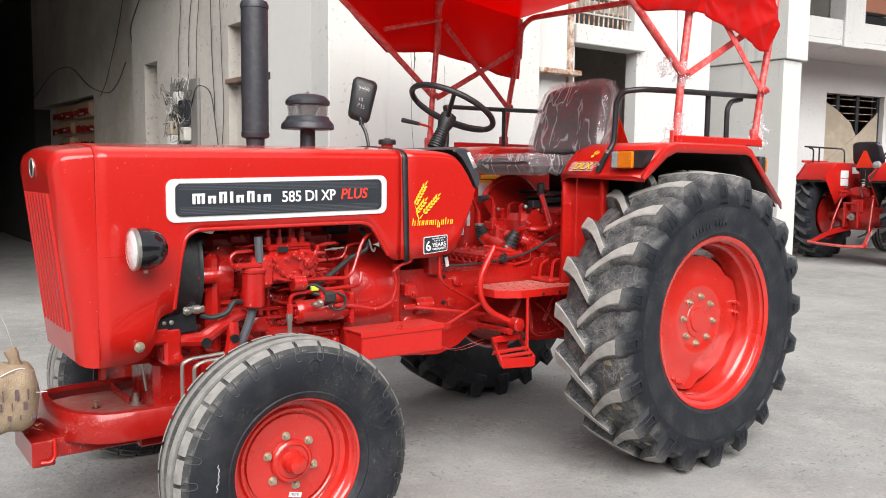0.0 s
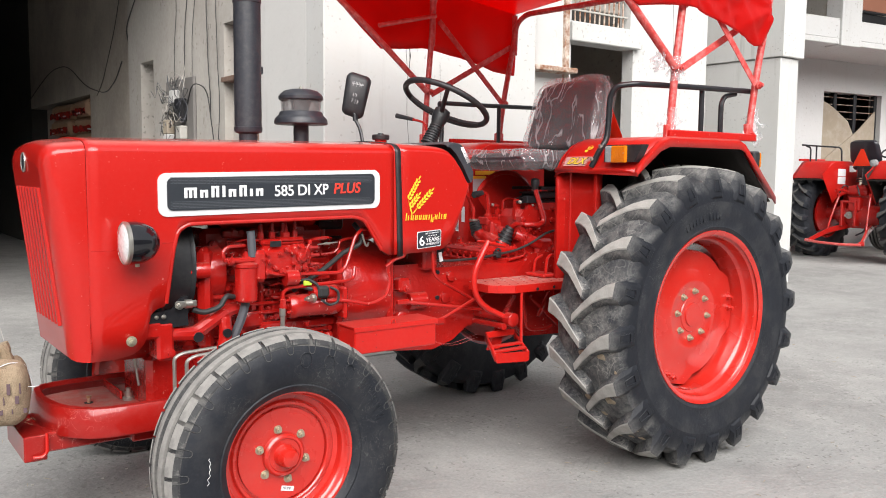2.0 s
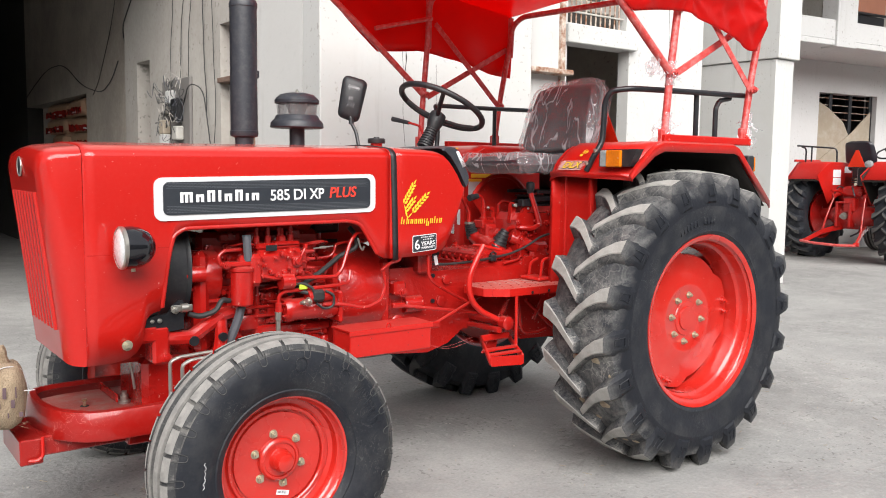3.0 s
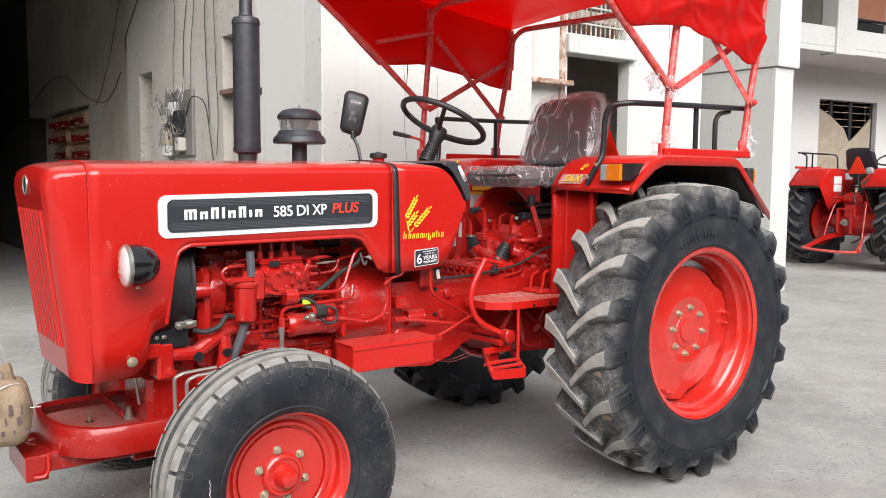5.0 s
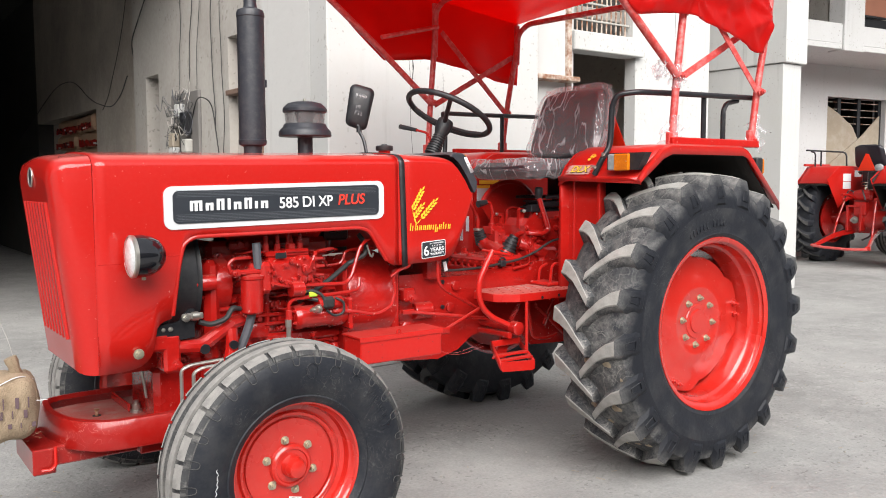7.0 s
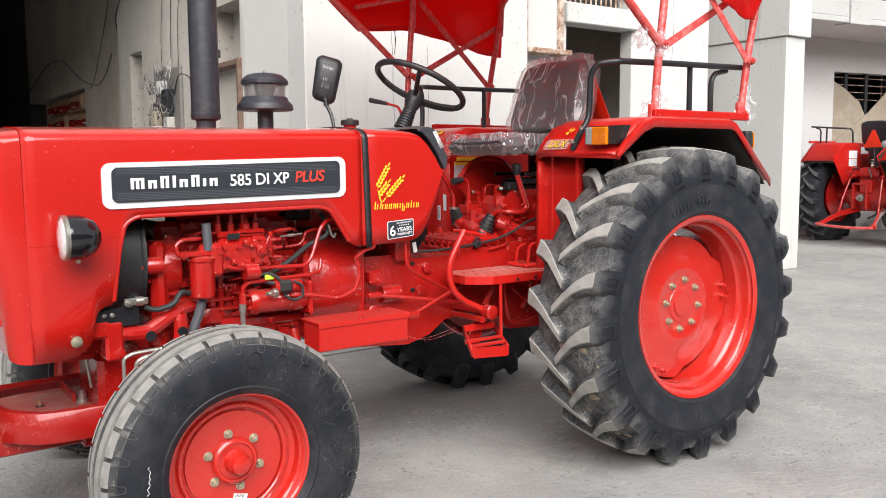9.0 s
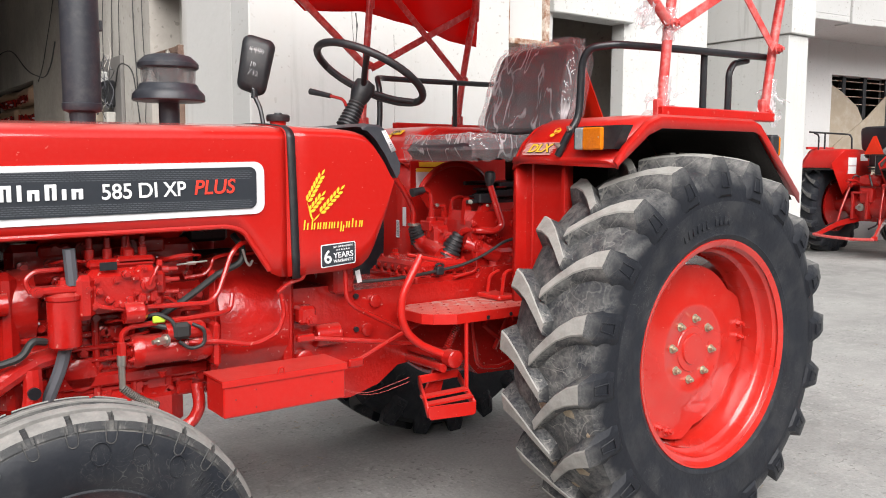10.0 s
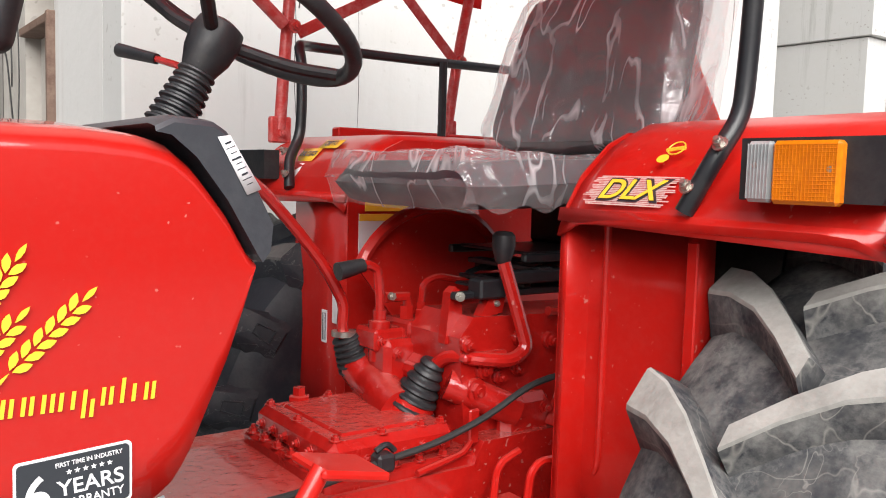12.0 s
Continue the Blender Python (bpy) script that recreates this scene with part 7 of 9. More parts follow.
    r = Shape().tube([(-0.392, ry(0.563), 1.310), (-0.378, ry(0.595), 1.380), (-0.345, ry(0.607), 1.432), (-0.340, ry(0.608), 1.50), (-0.340, ry(0.612), 1.61), (-0.335, ry(0.64), 1.655), (-0.28, ry(0.70), 1.664), (0.0, ry(0.732), 1.668), (0.48, ry(0.74), 1.676)], 0.0128, 12)
    rail = part("hand_rail", r, BLACK, f, "bent black hand rail")
    part("rail_post", Shape().tube([(0.155, ry(0.715), 1.44), (0.155, ry(0.715), 1.67)], 0.012, 10, 0), BLACK, rail, "black rail post")
    if side < 0 or not dressed:
        part("rail_post", Shape().tube([(0.30, ry(0.715), 1.43), (0.30, ry(0.715), 1.61), (0.325, ry(0.715), 1.645), (0.40, ry(0.72), 1.660)], 0.012, 10), BLACK, rail, "curved black rail post")
    if dressed:
        pieces("rail_bolt", Shape().bolt((-0.384, ry(0.606), 1.396), (-0.8, 0.0, 0.6), 0.0072, 0.009).bolt((-0.398, ry(0.570), 1.342), (-0.8, 0.0, 0.6), 0.0072, 0.009), CHROME, rail, "bright rail bolts")
    # side marker lamp
    def span(v0, v1):
        return sorted((ry(v0), ry(v1)))
    (ya, yb), (yc, yd), (ye, yf) = span(0.657, 0.868), span(0.670, 0.702), span(0.703, 0.783)
    h = Shape().plate([(ya, 1.330), (yb, 1.330), (yb, 1.400), (ya, 1.400)] if side > 0 else [(ya + 0.045, 1.330), (yb, 1.330), (yb, 1.401), (ya + 0.004, 1.401)], 0.04, "x", -0.414)
    lampbox = part("side_lamp", h, BLACK_PLASTIC, f, "black side lamp housing")
    if side > 0:
        return f
    part("clear_lens", Shape().box(-0.425, -0.41, yc, yd, 1.328, 1.397, 0.004), LENS, lampbox, "clear parking lens")
    part("amber_lens", Shape().box(-0.426, -0.41, ye, yf, 1.327, 1.397, 0.004), ORANGE, lampbox, "amber indicator lens")
    grid = Shape()
    for k in range(15):
        grid.box(-0.4266, -0.4255, ye + 0.003, yf - 0.003, 1.3315 + 0.0043 * k, 1.3326 + 0.0043 * k, 0.0003)
    for k in range(18):
        yy = ye + 0.004 + 0.0042 * k
        grid.box(-0.4266, -0.4255, yy - 0.0005, yy + 0.0005, 1.331, 1.393, 0.0003)
    part("lens_rib", grid, ORANGE, lampbox, "moulded lens ribs")
    grid = Shape()
    for k in range(7):
        yy = yc + 0.003 + 0.0043 * k
        grid.box(-0.4262, -0.4245, yy - 0.0006, yy + 0.0006, 1.332, 1.394, 0.0003)
    part("lens_rib", grid, LENS, lampbox, "moulded clear lens ribs")
    part("lens_screw", Shape().lathe([(-0.4262, 0.0), (-0.4262, 0.0035), (-0.42, 0.004)], (0, ry(0.772), 1.366), "x", 10), CHROME, lampbox, "small bright lens screw")
    part("lens_screw", Shape().lathe([(-0.4252, 0.0), (-0.4252, 0.0035), (-0.42, 0.004)], (0, ry(0.682), 1.37), "x", 10), CHROME, lampbox, "small bright lens screw")
    if not dressed:
        return f
    # tail lamp behind the outer lip
    (ya, yb) = span(0.72, 0.81)
    tail = part("tail_lamp", Shape().box(0.44, 0.49, ya, yb, 1.315, 1.392, 0.008), BLACK_PLASTIC, f, "black tail lamp housing")
    part("tail_lens", Shape().box(0.487, 0.505, ya + 0.004, yb - 0.002, 1.315, 1.387, 0.006), ORANGE, tail, "amber tail lens")
    return f


def canopy(tractor):
    near, far = -0.745, 0.885
    for y, x0, x1, xt0, xt1 in ((near, -0.128, 0.452, -0.055, 0.575), (far, -0.275, 0.285, -0.225, 0.40)):
        for xb, xt, zb in ((x0, xt0, 1.46), (x1, xt1, 1.485)):
            p = Shape().tube([(xb, y, zb), (xb + (xt - xb) * 0.3, y, zb + 0.24), (xt, y, 2.10), (xt, y, 2.30 if xb == x0 else 2.24)], 0.0165, 12, 3)
            ob = part("canopy_post", p, RED_TUBE, tractor, "red canopy post wrapped in torn polythene")
            part("post_plate", Shape().box(xb - 0.03, xb + 0.03, y - 0.012, y + 0.012, zb - 0.035, zb + 0.035, 0.004).bolt((xb, y - 0.012, zb - 0.01), (0, -1, 0), 0.01, 0.012), RED_TUBE, ob, "red base plate")
        k0, k1 = Vector((x0 + 0.03, y, 1.735)), Vector((x1 + 0.02, y, 1.70))
        part("canopy_brace", Shape().tube([k0 + Vector((-0.03, -0.02, 0)), k0 + Vector((-0.40, -0.02, 0.30)), k0 + Vector((-0.86, -0.02, 0.645))], 0.0165, 12, 0), RED_TUBE, tractor, "red forward strut of the canopy")
        flat = Shape()
        for a, b in ((k0 + Vector((0.03, 0.02, -0.01)), Vector((x1 + 0.10, y + 0.02, 2.05))), (k1 + Vector((-0.02, -0.025, 0.0)), Vector((xt0 + 0.03, y - 0.025, 2.14)))):
            d = (b - a)
            m = Matrix.Translation(a) @ d.to_track_quat("X", "Z").to_matrix().to_4x4()
            flat.box(0, d.length, -0.003, 0.003, -0.016, 0.016, 0.002, m=m)
        flat.bolt(k0 + Vector((0, -0.02, 0)), (0, -1, 0), 0.013, 0.016).bolt(k1 + Vector((0, -0.03, 0)), (0, -1, 0), 0.013, 0.016)
        part("canopy_brace", flat, RED_TUBE, tractor, "red flat cross braces with bolts")
    part("flap_stay", Shape().tube([(-0.604, 0.855, 2.071), (-0.223, 0.855, 2.166)], 0.0125, 10, 0), RED_TUBE, tractor, "short red stay tube under the cloth")
    # tarpaulin: roof and side flaps in one cloth
    rng = random.Random(4)
    rows = []
    nx = 96
    for i in range(nx + 1):
        u = i / nx
        x = -1.10 + 1.70 * u
        ytilt_n, ytilt_f = near - 0.03, far + 0.03
        row = []
        # near flap
        hem_n = lerp([(-1.10, 2.36), (-0.62, 2.16), (-0.45, 1.992), (-0.40, 1.960), (-0.24, 1.985), (-0.06, 1.998), (0.15, 1.958), (0.36, 1.925), (0.50, 1.872), (0.60, 1.88)], x)
        hem_f = lerp([(-1.10, 2.36), (-0.90, 2.26), (-0.56, 1.955), (-0.27, 1.985), (0.0, 1.955), (0.25, 1.895), (0.36, 1.88)], x)
        roof = 2.36 - 0.105 * max(0, (u - 0.35) / 0.65) + 0.015 * math.sin(u * math.pi)
        xx_f = x - 0.17 * max(0, min(1, (u - 0.3) / 0.5))
        for k in range(31):
            t = k / 30
            xn = x - 0.075 * max(0, (u - 0.62) / 0.38) * (1 + 0.5 * (1 - t))
            z = hem_n + (roof - hem_n) * t
            w = 0.010 * math.sin(9 * x - 7 * t + 1) * math.sin(math.pi * t)
            # creases pulled out from the post heads
            for px, pz, count in ((-0.05, 2.10, 9), (0.52, 2.05, 8)):
                a, d = math.atan2(z - pz, xn - px), math.hypot(z - pz, xn - px)
                w += 0.016 * (abs(math.sin(count * a * 0.5 + 3 * px)) - 0.5) * math.exp(-d / 0.30) * min(1, d / 0.05)
            w += 0.030 * (abs(noise.noise(Vector((xn * 6, z * 5, 3.0)))) - 0.15) + 0.012 * (abs(noise.noise(Vector((xn * 15, z * 11, 8.0)))) - 0.12)
            row.append((xn, ytilt_n - 0.012 + w - 0.02 * math.sin(math.pi * t), z))
        for k in range(1, 15):
            t = k / 15
            xc = x + (xx_f - x) * t
            row.append((xc, ytilt_n + (ytilt_f - ytilt_n) * t, roof + 0.06 * math.sin(math.pi * t) - 0.015 * abs(math.sin(math.pi * u * 3))))
        for k in range(9):
            t = 1 - k / 8
            hem = lerp([(-1.10, 2.36), (-0.90, 2.26), (-0.56, 1.955), (-0.27, 1.985), (0.0, 1.955), (0.25, 1.895), (0.43, 1.88)], xx_f)
            w = 0.010 * math.sin(15 * x + 4 * t) * (1 - t)
            row.append((xx_f, ytilt_f + w, hem + (roof - hem) * t))
        rows.append(row)
    part("tarpaulin", Shape().grid(rows), CLOTH, tractor, "taut red tarpaulin roof with wrinkled side flaps", smooth=60, thick=0.004)
    # front and rear bows of tube under the cloth
    for x0, xf, zb in ((-0.055, -0.225, 2.31), (0.575, 0.40, 2.235)):
        part("canopy_bow", Shape().tube([(x0, near, 2.0), (x0, near + 0.01, zb - 0.05), (x0, near + 0.10, zb), (xf, far - 0.10, zb), (xf, far - 0.01, zb - 0.05), (xf, far, 2.0)], 0.0165, 12), RED_TUBE, tractor, "red canopy bow")
    # polythene shreds on the near posts
    for (x, z), (w, h) in (((-0.118, 1.50), (0.05, 0.09)), ((0.475, 1.52), (0.05, 0.10)), ((-0.10, 1.735), (0.045, 0.07)), ((-0.20, 1.76), (0.04, 0.05))):
        s = Shape()
        for strip in range(9):
            a0 = rng.uniform(0, 6.28)
            at = Vector((x + 0.02 * math.cos(a0), near + 0.02 * math.sin(a0), z + h * rng.uniform(-0.5, 0.4)))
            go = Vector((math.cos(a0) * rng.uniform(0.2, 1.0), math.sin(a0) * 0.6, rng.uniform(-1.0, 0.5)))
            side_way = Vector((rng.uniform(-1, 1), rng.uniform(-1, 1), rng.uniform(-1, 1))).normalized()
            wide, rows2 = rng.uniform(0.012, 0.03), []
            for i in range(6):
                rows2.append([at + side_way * wide * (1 - i / 6.5) * e + Vector((rng.uniform(-1, 1), rng.uniform(-1, 1), rng.uniform(-1, 1))) * 0.004 for e in (-1, 0, 1)])
                at = at + go.normalized() * h * 0.14
                go += Vector((rng.uniform(-0.6, 0.6), rng.uniform(-0.4, 0.4), rng.uniform(-0.6, 0.3)))
            s.grid(rows2)
        wrap = []
        for i in range(13):
            a0 = 2 * math.pi * i / 12
            wrap.append([(x + (0.018 + 0.006 * rng.random()) * math.cos(a0) + 0.12 * (j / 5 - 0.5) * h, near + (0.018 + 0.006 * rng.random()) * math.sin(a0), z + h * 1.5 * (j / 5 - 0.5)) for j in range(6)])
        s.grid(wrap)
        pieces("polythene_shred", s, FILM_BRIGHT, tractor, "torn clear polythene round the post", smooth=0, together=False)


def seat(tractor, wrapped=True):
    def pad(nx, ny, place):
        rows = []
        for i in range(nx + 1):
            for_ = []
            for j in range(ny + 1):
                for_.append((i / nx, j / ny))
            rows.append(for_)
        s = Shape()
        for face in (1, -1):
            s.grid([[place(u, v, face) for u, v in row] for row in rows])
        return s
    def round_edge(u, p=4):
        return max(0.0, 1 - abs(2 * u - 1) ** p) ** (1 / p)
    def cushion(u, v, face):
        e = round_edge(u) * round_edge(v)
        return (-0.475 + 0.50 * u, CY - 0.225 + 0.45 * v, 1.332 + 0.02 * u + face * 0.040 * min(1, e * 1.25))
    def back(u, v, face):
        # u up, v across
        e = round_edge(u, 5) * round_edge(v, 5)
        wid = (0.250 - 0.03 * u) * (1 - 0.14 * min(1.0, abs(2 * u - 1)) ** 6)
        u = 0.5 + (u - 0.5) * (1 - 0.12 * min(1.0, abs(2 * v - 1)) ** 6)
        y = CY - 0.072 + (2 * v - 1) * wid
        x = -0.085 + 0.105 * u
        return (x + face * 0.040 * min(1, e * 1.25) - 0.03 * (2 * v - 1) ** 2, y, 1.400 + 0.345 * u)
    st = part("seat_cushion", pad(16, 16, cushion), SEAT, tractor, "black seat cushion under clear wrapping", smooth=60)
    bk = part("seat_backrest", pad(16, 16, back), SEATBACK, tractor, "dark plum seat backrest under clear wrapping", smooth=60)
    part("seat_bracket", Shape().box(-0.04, 0.05, CY - 0.12, CY + 0.12, 1.21, 1.44, 0.01), BLACK, tractor, "black seat bracket")
    if not wrapped:
        bk.data.materials[0] = SEAT
        bk["label"] = "black seat backrest"
        st["label"] = "black seat cushion"
        return
    def crumple(x, y, z, a):
        n = noise.noise_vector(Vector((x * 9, y * 9, z * 9)))
        m = noise.noise_vector(Vector((x * 24, y * 24, z * 24)))
        return (x + n.x * a + m.x * a * 0.4, y + n.y * a + m.y * a * 0.4, z + n.z * a + m.z * a * 0.4)
    film = Shape()
    for face in (1, -1):
        rows = []
        for i in range(29):
            rows.append([crumple(*[c + d for c, d in zip(back(-0.11 + 1.19 * i / 28, -0.19 + 1.24 * j / 28, 0) if not (0 <= -0.11 + 1.19 * i / 28 <= 1 and 0 <= -0.19 + 1.24 * j / 28 <= 1) else back(-0.11 + 1.19 * i / 28, -0.19 + 1.24 * j / 28, face), (face * 0.012, 0, 0))], 0.012) for j in range(29)])
        film.grid(rows)
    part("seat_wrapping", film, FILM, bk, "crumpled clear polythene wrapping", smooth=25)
    film = Shape()
    rows = []
    for i in range(25):
        rows.append([crumple(-0.487 + (0.29 + 0.12 * j / 24 + 0.03 * math.sin(j * 0.8)) * i / 24, CY - 0.230 + 0.46 * j / 24, 1.338 + 0.052 * min(1, round_edge(j / 24) * 1.3) * min(1, 0.35 + round_edge(min(0.5, i / 24)) * 0.9) , 0.010) for j in range(25)])
    film.grid(rows)
    rows = []
    for i in range(25):
        rows.append([crumple(-0.487 + (0.29 + 0.02 * k) * i / 24, CY - 0.232 + 0.004 * k, 1.338 - 0.013 * k + 0.008 * math.sin(i * 0.9) * k / 3, 0.006) for k in range(4)])
    film.grid(rows)
    rows = []
    for j in range(25):
        rows.append([crumple(-0.485 + 0.008 * k, CY - 0.230 + 0.46 * j / 24, 1.345 - 0.018 * k, 0.010) for k in range(4)])
    film.grid(rows)
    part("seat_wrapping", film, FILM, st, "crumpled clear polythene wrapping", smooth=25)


def steering(tractor):
    hub = Vector((-0.7955, CY - 0.006, 1.543))
    tilt = radians(27.5)
    q = Matrix.Translation(hub) @ Matrix.Rotation(tilt, 4, "Y") @ Matrix.Identity(4)
    rim = Shape()
    loop = [q @ Vector((0.200 * math.cos(2 * math.pi * k / 48), 0.200 * math.sin(2 * math.pi * k / 48), 0.058)) for k in range(49)]
    rim.tube(loop, 0.0135, 12, 0, caps=False)
    w = part("steering_wheel", rim, BLACK_PLASTIC, tractor, "black three-spoke steering wheel", smooth=60)
    for k in range(3):
        a = radians(-7 + 120 * k)
        part("spoke", Shape().tube([q @ Vector((0.02 * math.cos(a), 0.02 * math.sin(a), 0.0)), q @ Vector((0.12 * math.cos(a), 0.12 * math.sin(a), 0.025)), q @ Vector((0.195 * math.cos(a), 0.195 * math.sin(a), 0.058))], 0.0105, 10), BLACK_PLASTIC, w, "black spoke")
    part("steering_hub", Shape().add([q @ Vector(p) for p in Shape().lathe([(-0.06, 0.025), (-0.03, 0.036), (0.0, 0.04), (0.02, 0.036), (0.028, 0.02), (0.03, 0.0)], (0, 0, 0), "z", 24).v], Shape().lathe([(-0.06, 0.025), (-0.03, 0.036), (0.0, 0.04), (0.02, 0.036), (0.028, 0.02), (0.03, 0.0)], (0, 0, 0), "z", 24).f), BLACK_PLASTIC, w, "black steering hub")
    a, b = q @ Vector((0, 0, -0.03)), q @ Vector((0, 0, -0.155))
    pts = [a + (b - a) * k / 40 for k in range(41)]
    part("column_bellows", Shape().tube(pts, 0.03, 18, 0, radii=[(0.026 + 0.012 * k / 40) * (1 if (k // 2) % 2 else 0.86) for k in range(41)]), BLACK_PLASTIC, tractor, "black ribbed column bellows")
    th = part("throttle_lever", Shape().tube([(-0.83, 0.05, 1.40), (-0.80, 0.12, 1.48), (-0.80, 0.145, 1.512), (-0.825, 0.205, 1.528)], 0.006, 8), RED_CAST, tractor, "thin red throttle lever")
    part("throttle_grip", Shape().tube([(-0.823, 0.20, 1.527), (-0.858, 0.29, 1.547)], 0.011, 12, 0, radii=[0.009, 0.012]), BLACK_PLASTIC, th, "black throttle grip")


def bonnet_fittings(tractor):
    ex = (-1.725, 0.035)
    e = part("exhaust", Shape().lathe([(1.36, 0.0), (1.36, 0.035), (1.40, 0.035), (1.415, 0.036), (1.424, 0.036), (1.430, 0.052), (1.437, 0.055), (1.450, 0.055), (1.452, 0.0525), (1.928, 0.0525), (1.930, 0.055), (1.943, 0.055), (1.955, 0.05), (1.965, 0.028), (1.978, 0.025), (2.30, 0.025), (2.30, 0.0)], (*ex, 0), "z", 32), EXHAUST, tractor, "tall dark grey exhaust silencer")
    pieces("exhaust_clip", Shape().box(ex[0] + 0.05, ex[0] + 0.062, ex[1] - 0.01, ex[1] + 0.012, 1.66, 1.69, 0.002).box(ex[0] - 0.065, ex[0] + 0.065, ex[1] - 0.065, ex[1] + 0.065, 1.365, 1.392, 0.02), EXHAUST, e, "dark exhaust clip and base plate")
    pc = (-1.433, 0.155)
    p = part("air_precleaner", Shape().lathe([(1.30, 0.032), (1.472, 0.032), (1.474, 0.06), (1.476, 0.108), (1.480, 0.113), (1.498, 0.111), (1.508, 0.103), (1.516, 0.094), (1.528, 0.090), (1.531, 0.086), (1.531, 0.0)], (*pc, 0), "z", 40), EXHAUST, tractor, "dark grey air precleaner with clear bowl")
    part("precleaner_bowl", Shape().lathe([(1.531, 0.082), (1.582, 0.086), (1.582, 0.080), (1.533, 0.076)], (*pc, 0), "z", 40, close=True), CLEAR, p, "smoky clear bowl")
    part("precleaner_core", Shape().lathe([(1.531, 0.03), (1.582, 0.05)], (*pc, 0), "z", 20), GREY_HOSE, p, "grey inner cone")
    part("precleaner_cap", Shape().lathe([(1.578, 0.0), (1.578, 0.090), (1.582, 0.094), (1.594, 0.094), (1.601, 0.089), (1.617, 0.072), (1.624, 0.045), (1.626, 0.0)], (*pc, 0), "z", 40), EXHAUST, p, "dark domed cap")
    part("cap_nut", Shape().bolt((*pc, 1.625), (0, 0, 1), 0.007, 0.01), CHROME, p, "small bright nut")
    # mirror on a short stalk
    m = Matrix.Translation((-1.050, 0.345, 1.637)) @ Matrix.Rotation(radians(-30), 4, "Z") @ Matrix.Rotation(radians(11), 4, "Y")
    out = []
    for cx, cz, a in ((0.030, 0.066, 0), (-0.030, 0.071, 90), (-0.024, -0.071, 180), (0.024, -0.079, 270)):
        out += [(cx + 0.029 * math.cos(radians(a + 18 * k)), cz + 0.029 * math.sin(radians(a + 18 * k))) for k in range(6)]
    s = Shape()
    for sc, y in ((1.0, 0.010), (1.0, -0.004), (0.93, -0.018), (0.70, -0.028)):
        s.add([m @ Vector((x * sc, y, z * sc)) for x, z in out], [])
    n = len(out)
    s.f += [(k * n + i, k * n + (i + 1) % n, (k + 1) * n + (i + 1) % n, (k + 1) * n + i) for k in range(3) for i in range(n)] + [tuple(range(n)), tuple(range(3 * n, 4 * n))]
    mir = part("mirror", s, BLACK_PLASTIC, tractor, "black wing mirror with chalk marks", smooth=50)
    st = Shape().tube([(-1.066, 0.335, 1.55), (-1.064, 0.325, 1.52), (-1.055, 0.30, 1.48), (-1.05, 0.285, 1.42), (-1.05, 0.27, 1.35)], 0.008, 8).lathe([(0, 0.013), (0.03, 0.011)], (-1.064, 0.327, 1.515), "z", 10)
    part("mirror_stalk", st, BLACK, mir, "black mirror stalk")
    chalk = Shape()
    def stroke(*pts):
        chalk.tube([m @ Vector((x, -0.0285, z)) for x, z in pts], 0.0007, 5, 0)
    for x in (-0.024, -0.008, 0.006):
        stroke((x, 0.058), (x - 0.002, 0.046), (x + 0.008, 0.046))
        stroke((x + 0.006, 0.058), (x + 0.004, 0.036))
    stroke((0.018, 0.054), (0.026, 0.048), (0.022, 0.038), (0.015, 0.044), (0.018, 0.054))
    stroke((-0.026, 0.05), (0.026, 0.046))
    stroke((-0.012, 0.005), (-0.012, -0.012))
    stroke((-0.004, 0.004), (0.004, 0.0), (0.002, -0.01), (-0.004, -0.008), (-0.004, 0.004))
    stroke((-0.016, -0.022), (-0.006, -0.022), (-0.014, -0.032), (-0.016, -0.04))
    stroke((0.002, -0.024), (0.002, -0.042))
    stroke((0.010, -0.026), (0.016, -0.030), (0.010, -0.042), (0.018, -0.042))
    pieces("chalk_mark", chalk, WHITE, mir, "white chalk stroke", smooth=0)
    # tank filler
    fc = part("filler_neck", Shape().lathe([(1.36, 0.026), (1.418, 0.026)], (-1.127, 0.005, 0), "z", 20), RED, tractor, "red filler neck")
    part("filler_cap", Shape().lathe([(1.418, 0.0), (1.418, 0.036), (1.422, 0.038), (1.436, 0.038), (1.440, 0.034), (1.440, 0.014), (1.446, 0.012), (1.446, 0.0)], (-1.127, 0.005, 0), "z", 24), BLACK_PLASTIC, fc, "black filler cap")
    part("hood_bolt", Shape().bolt((-2.283, CY - 0.291, 0.707), (0, -1, 0), 0.0125, 0.012), YELLOW_ZINC, tractor, "yellow zinc hood bolt")
    for xa, xb, za in ((-2.405, -2.33, 1.0135), (-2.175, -2.135, 1.031)):
        part("seam_line", Shape().box(xa, xb, CY - 0.2925, CY - 0.289, za, za + 0.0025, 0.0005), RED_CAST, tractor, "thin seam across the hood side")
    part("seam_line", Shape().box(-2.4115, -2.4085, CY - 0.2895, CY - 0.286, 0.675, 1.33, 0.0005), RED_CAST, tractor, "dark seam of the nose cowl")
    part("dash_sticker", Shape().add([(-0.905, -0.276, 1.385), (-0.890, -0.276, 1.388), (-0.850, -0.276, 1.325), (-0.868, -0.276, 1.318)], [(0, 1, 2, 3)]), WHITE, tractor, "white barcode sticker", thick=0.001)
    for k in range(9):
        t0, t1 = 0.10 + 0.092 * k, 0.10 + 0.092 * k + (0.014 if k % 3 else 0.03)
        e0, e1 = Vector((-0.897, -0.2772, 1.3865)), Vector((-0.859, -0.2772, 1.3215))
        d, w = e1 - e0, Vector((0.0062, 0, 0.0028)) * (0.9 if k % 2 else 0.6)
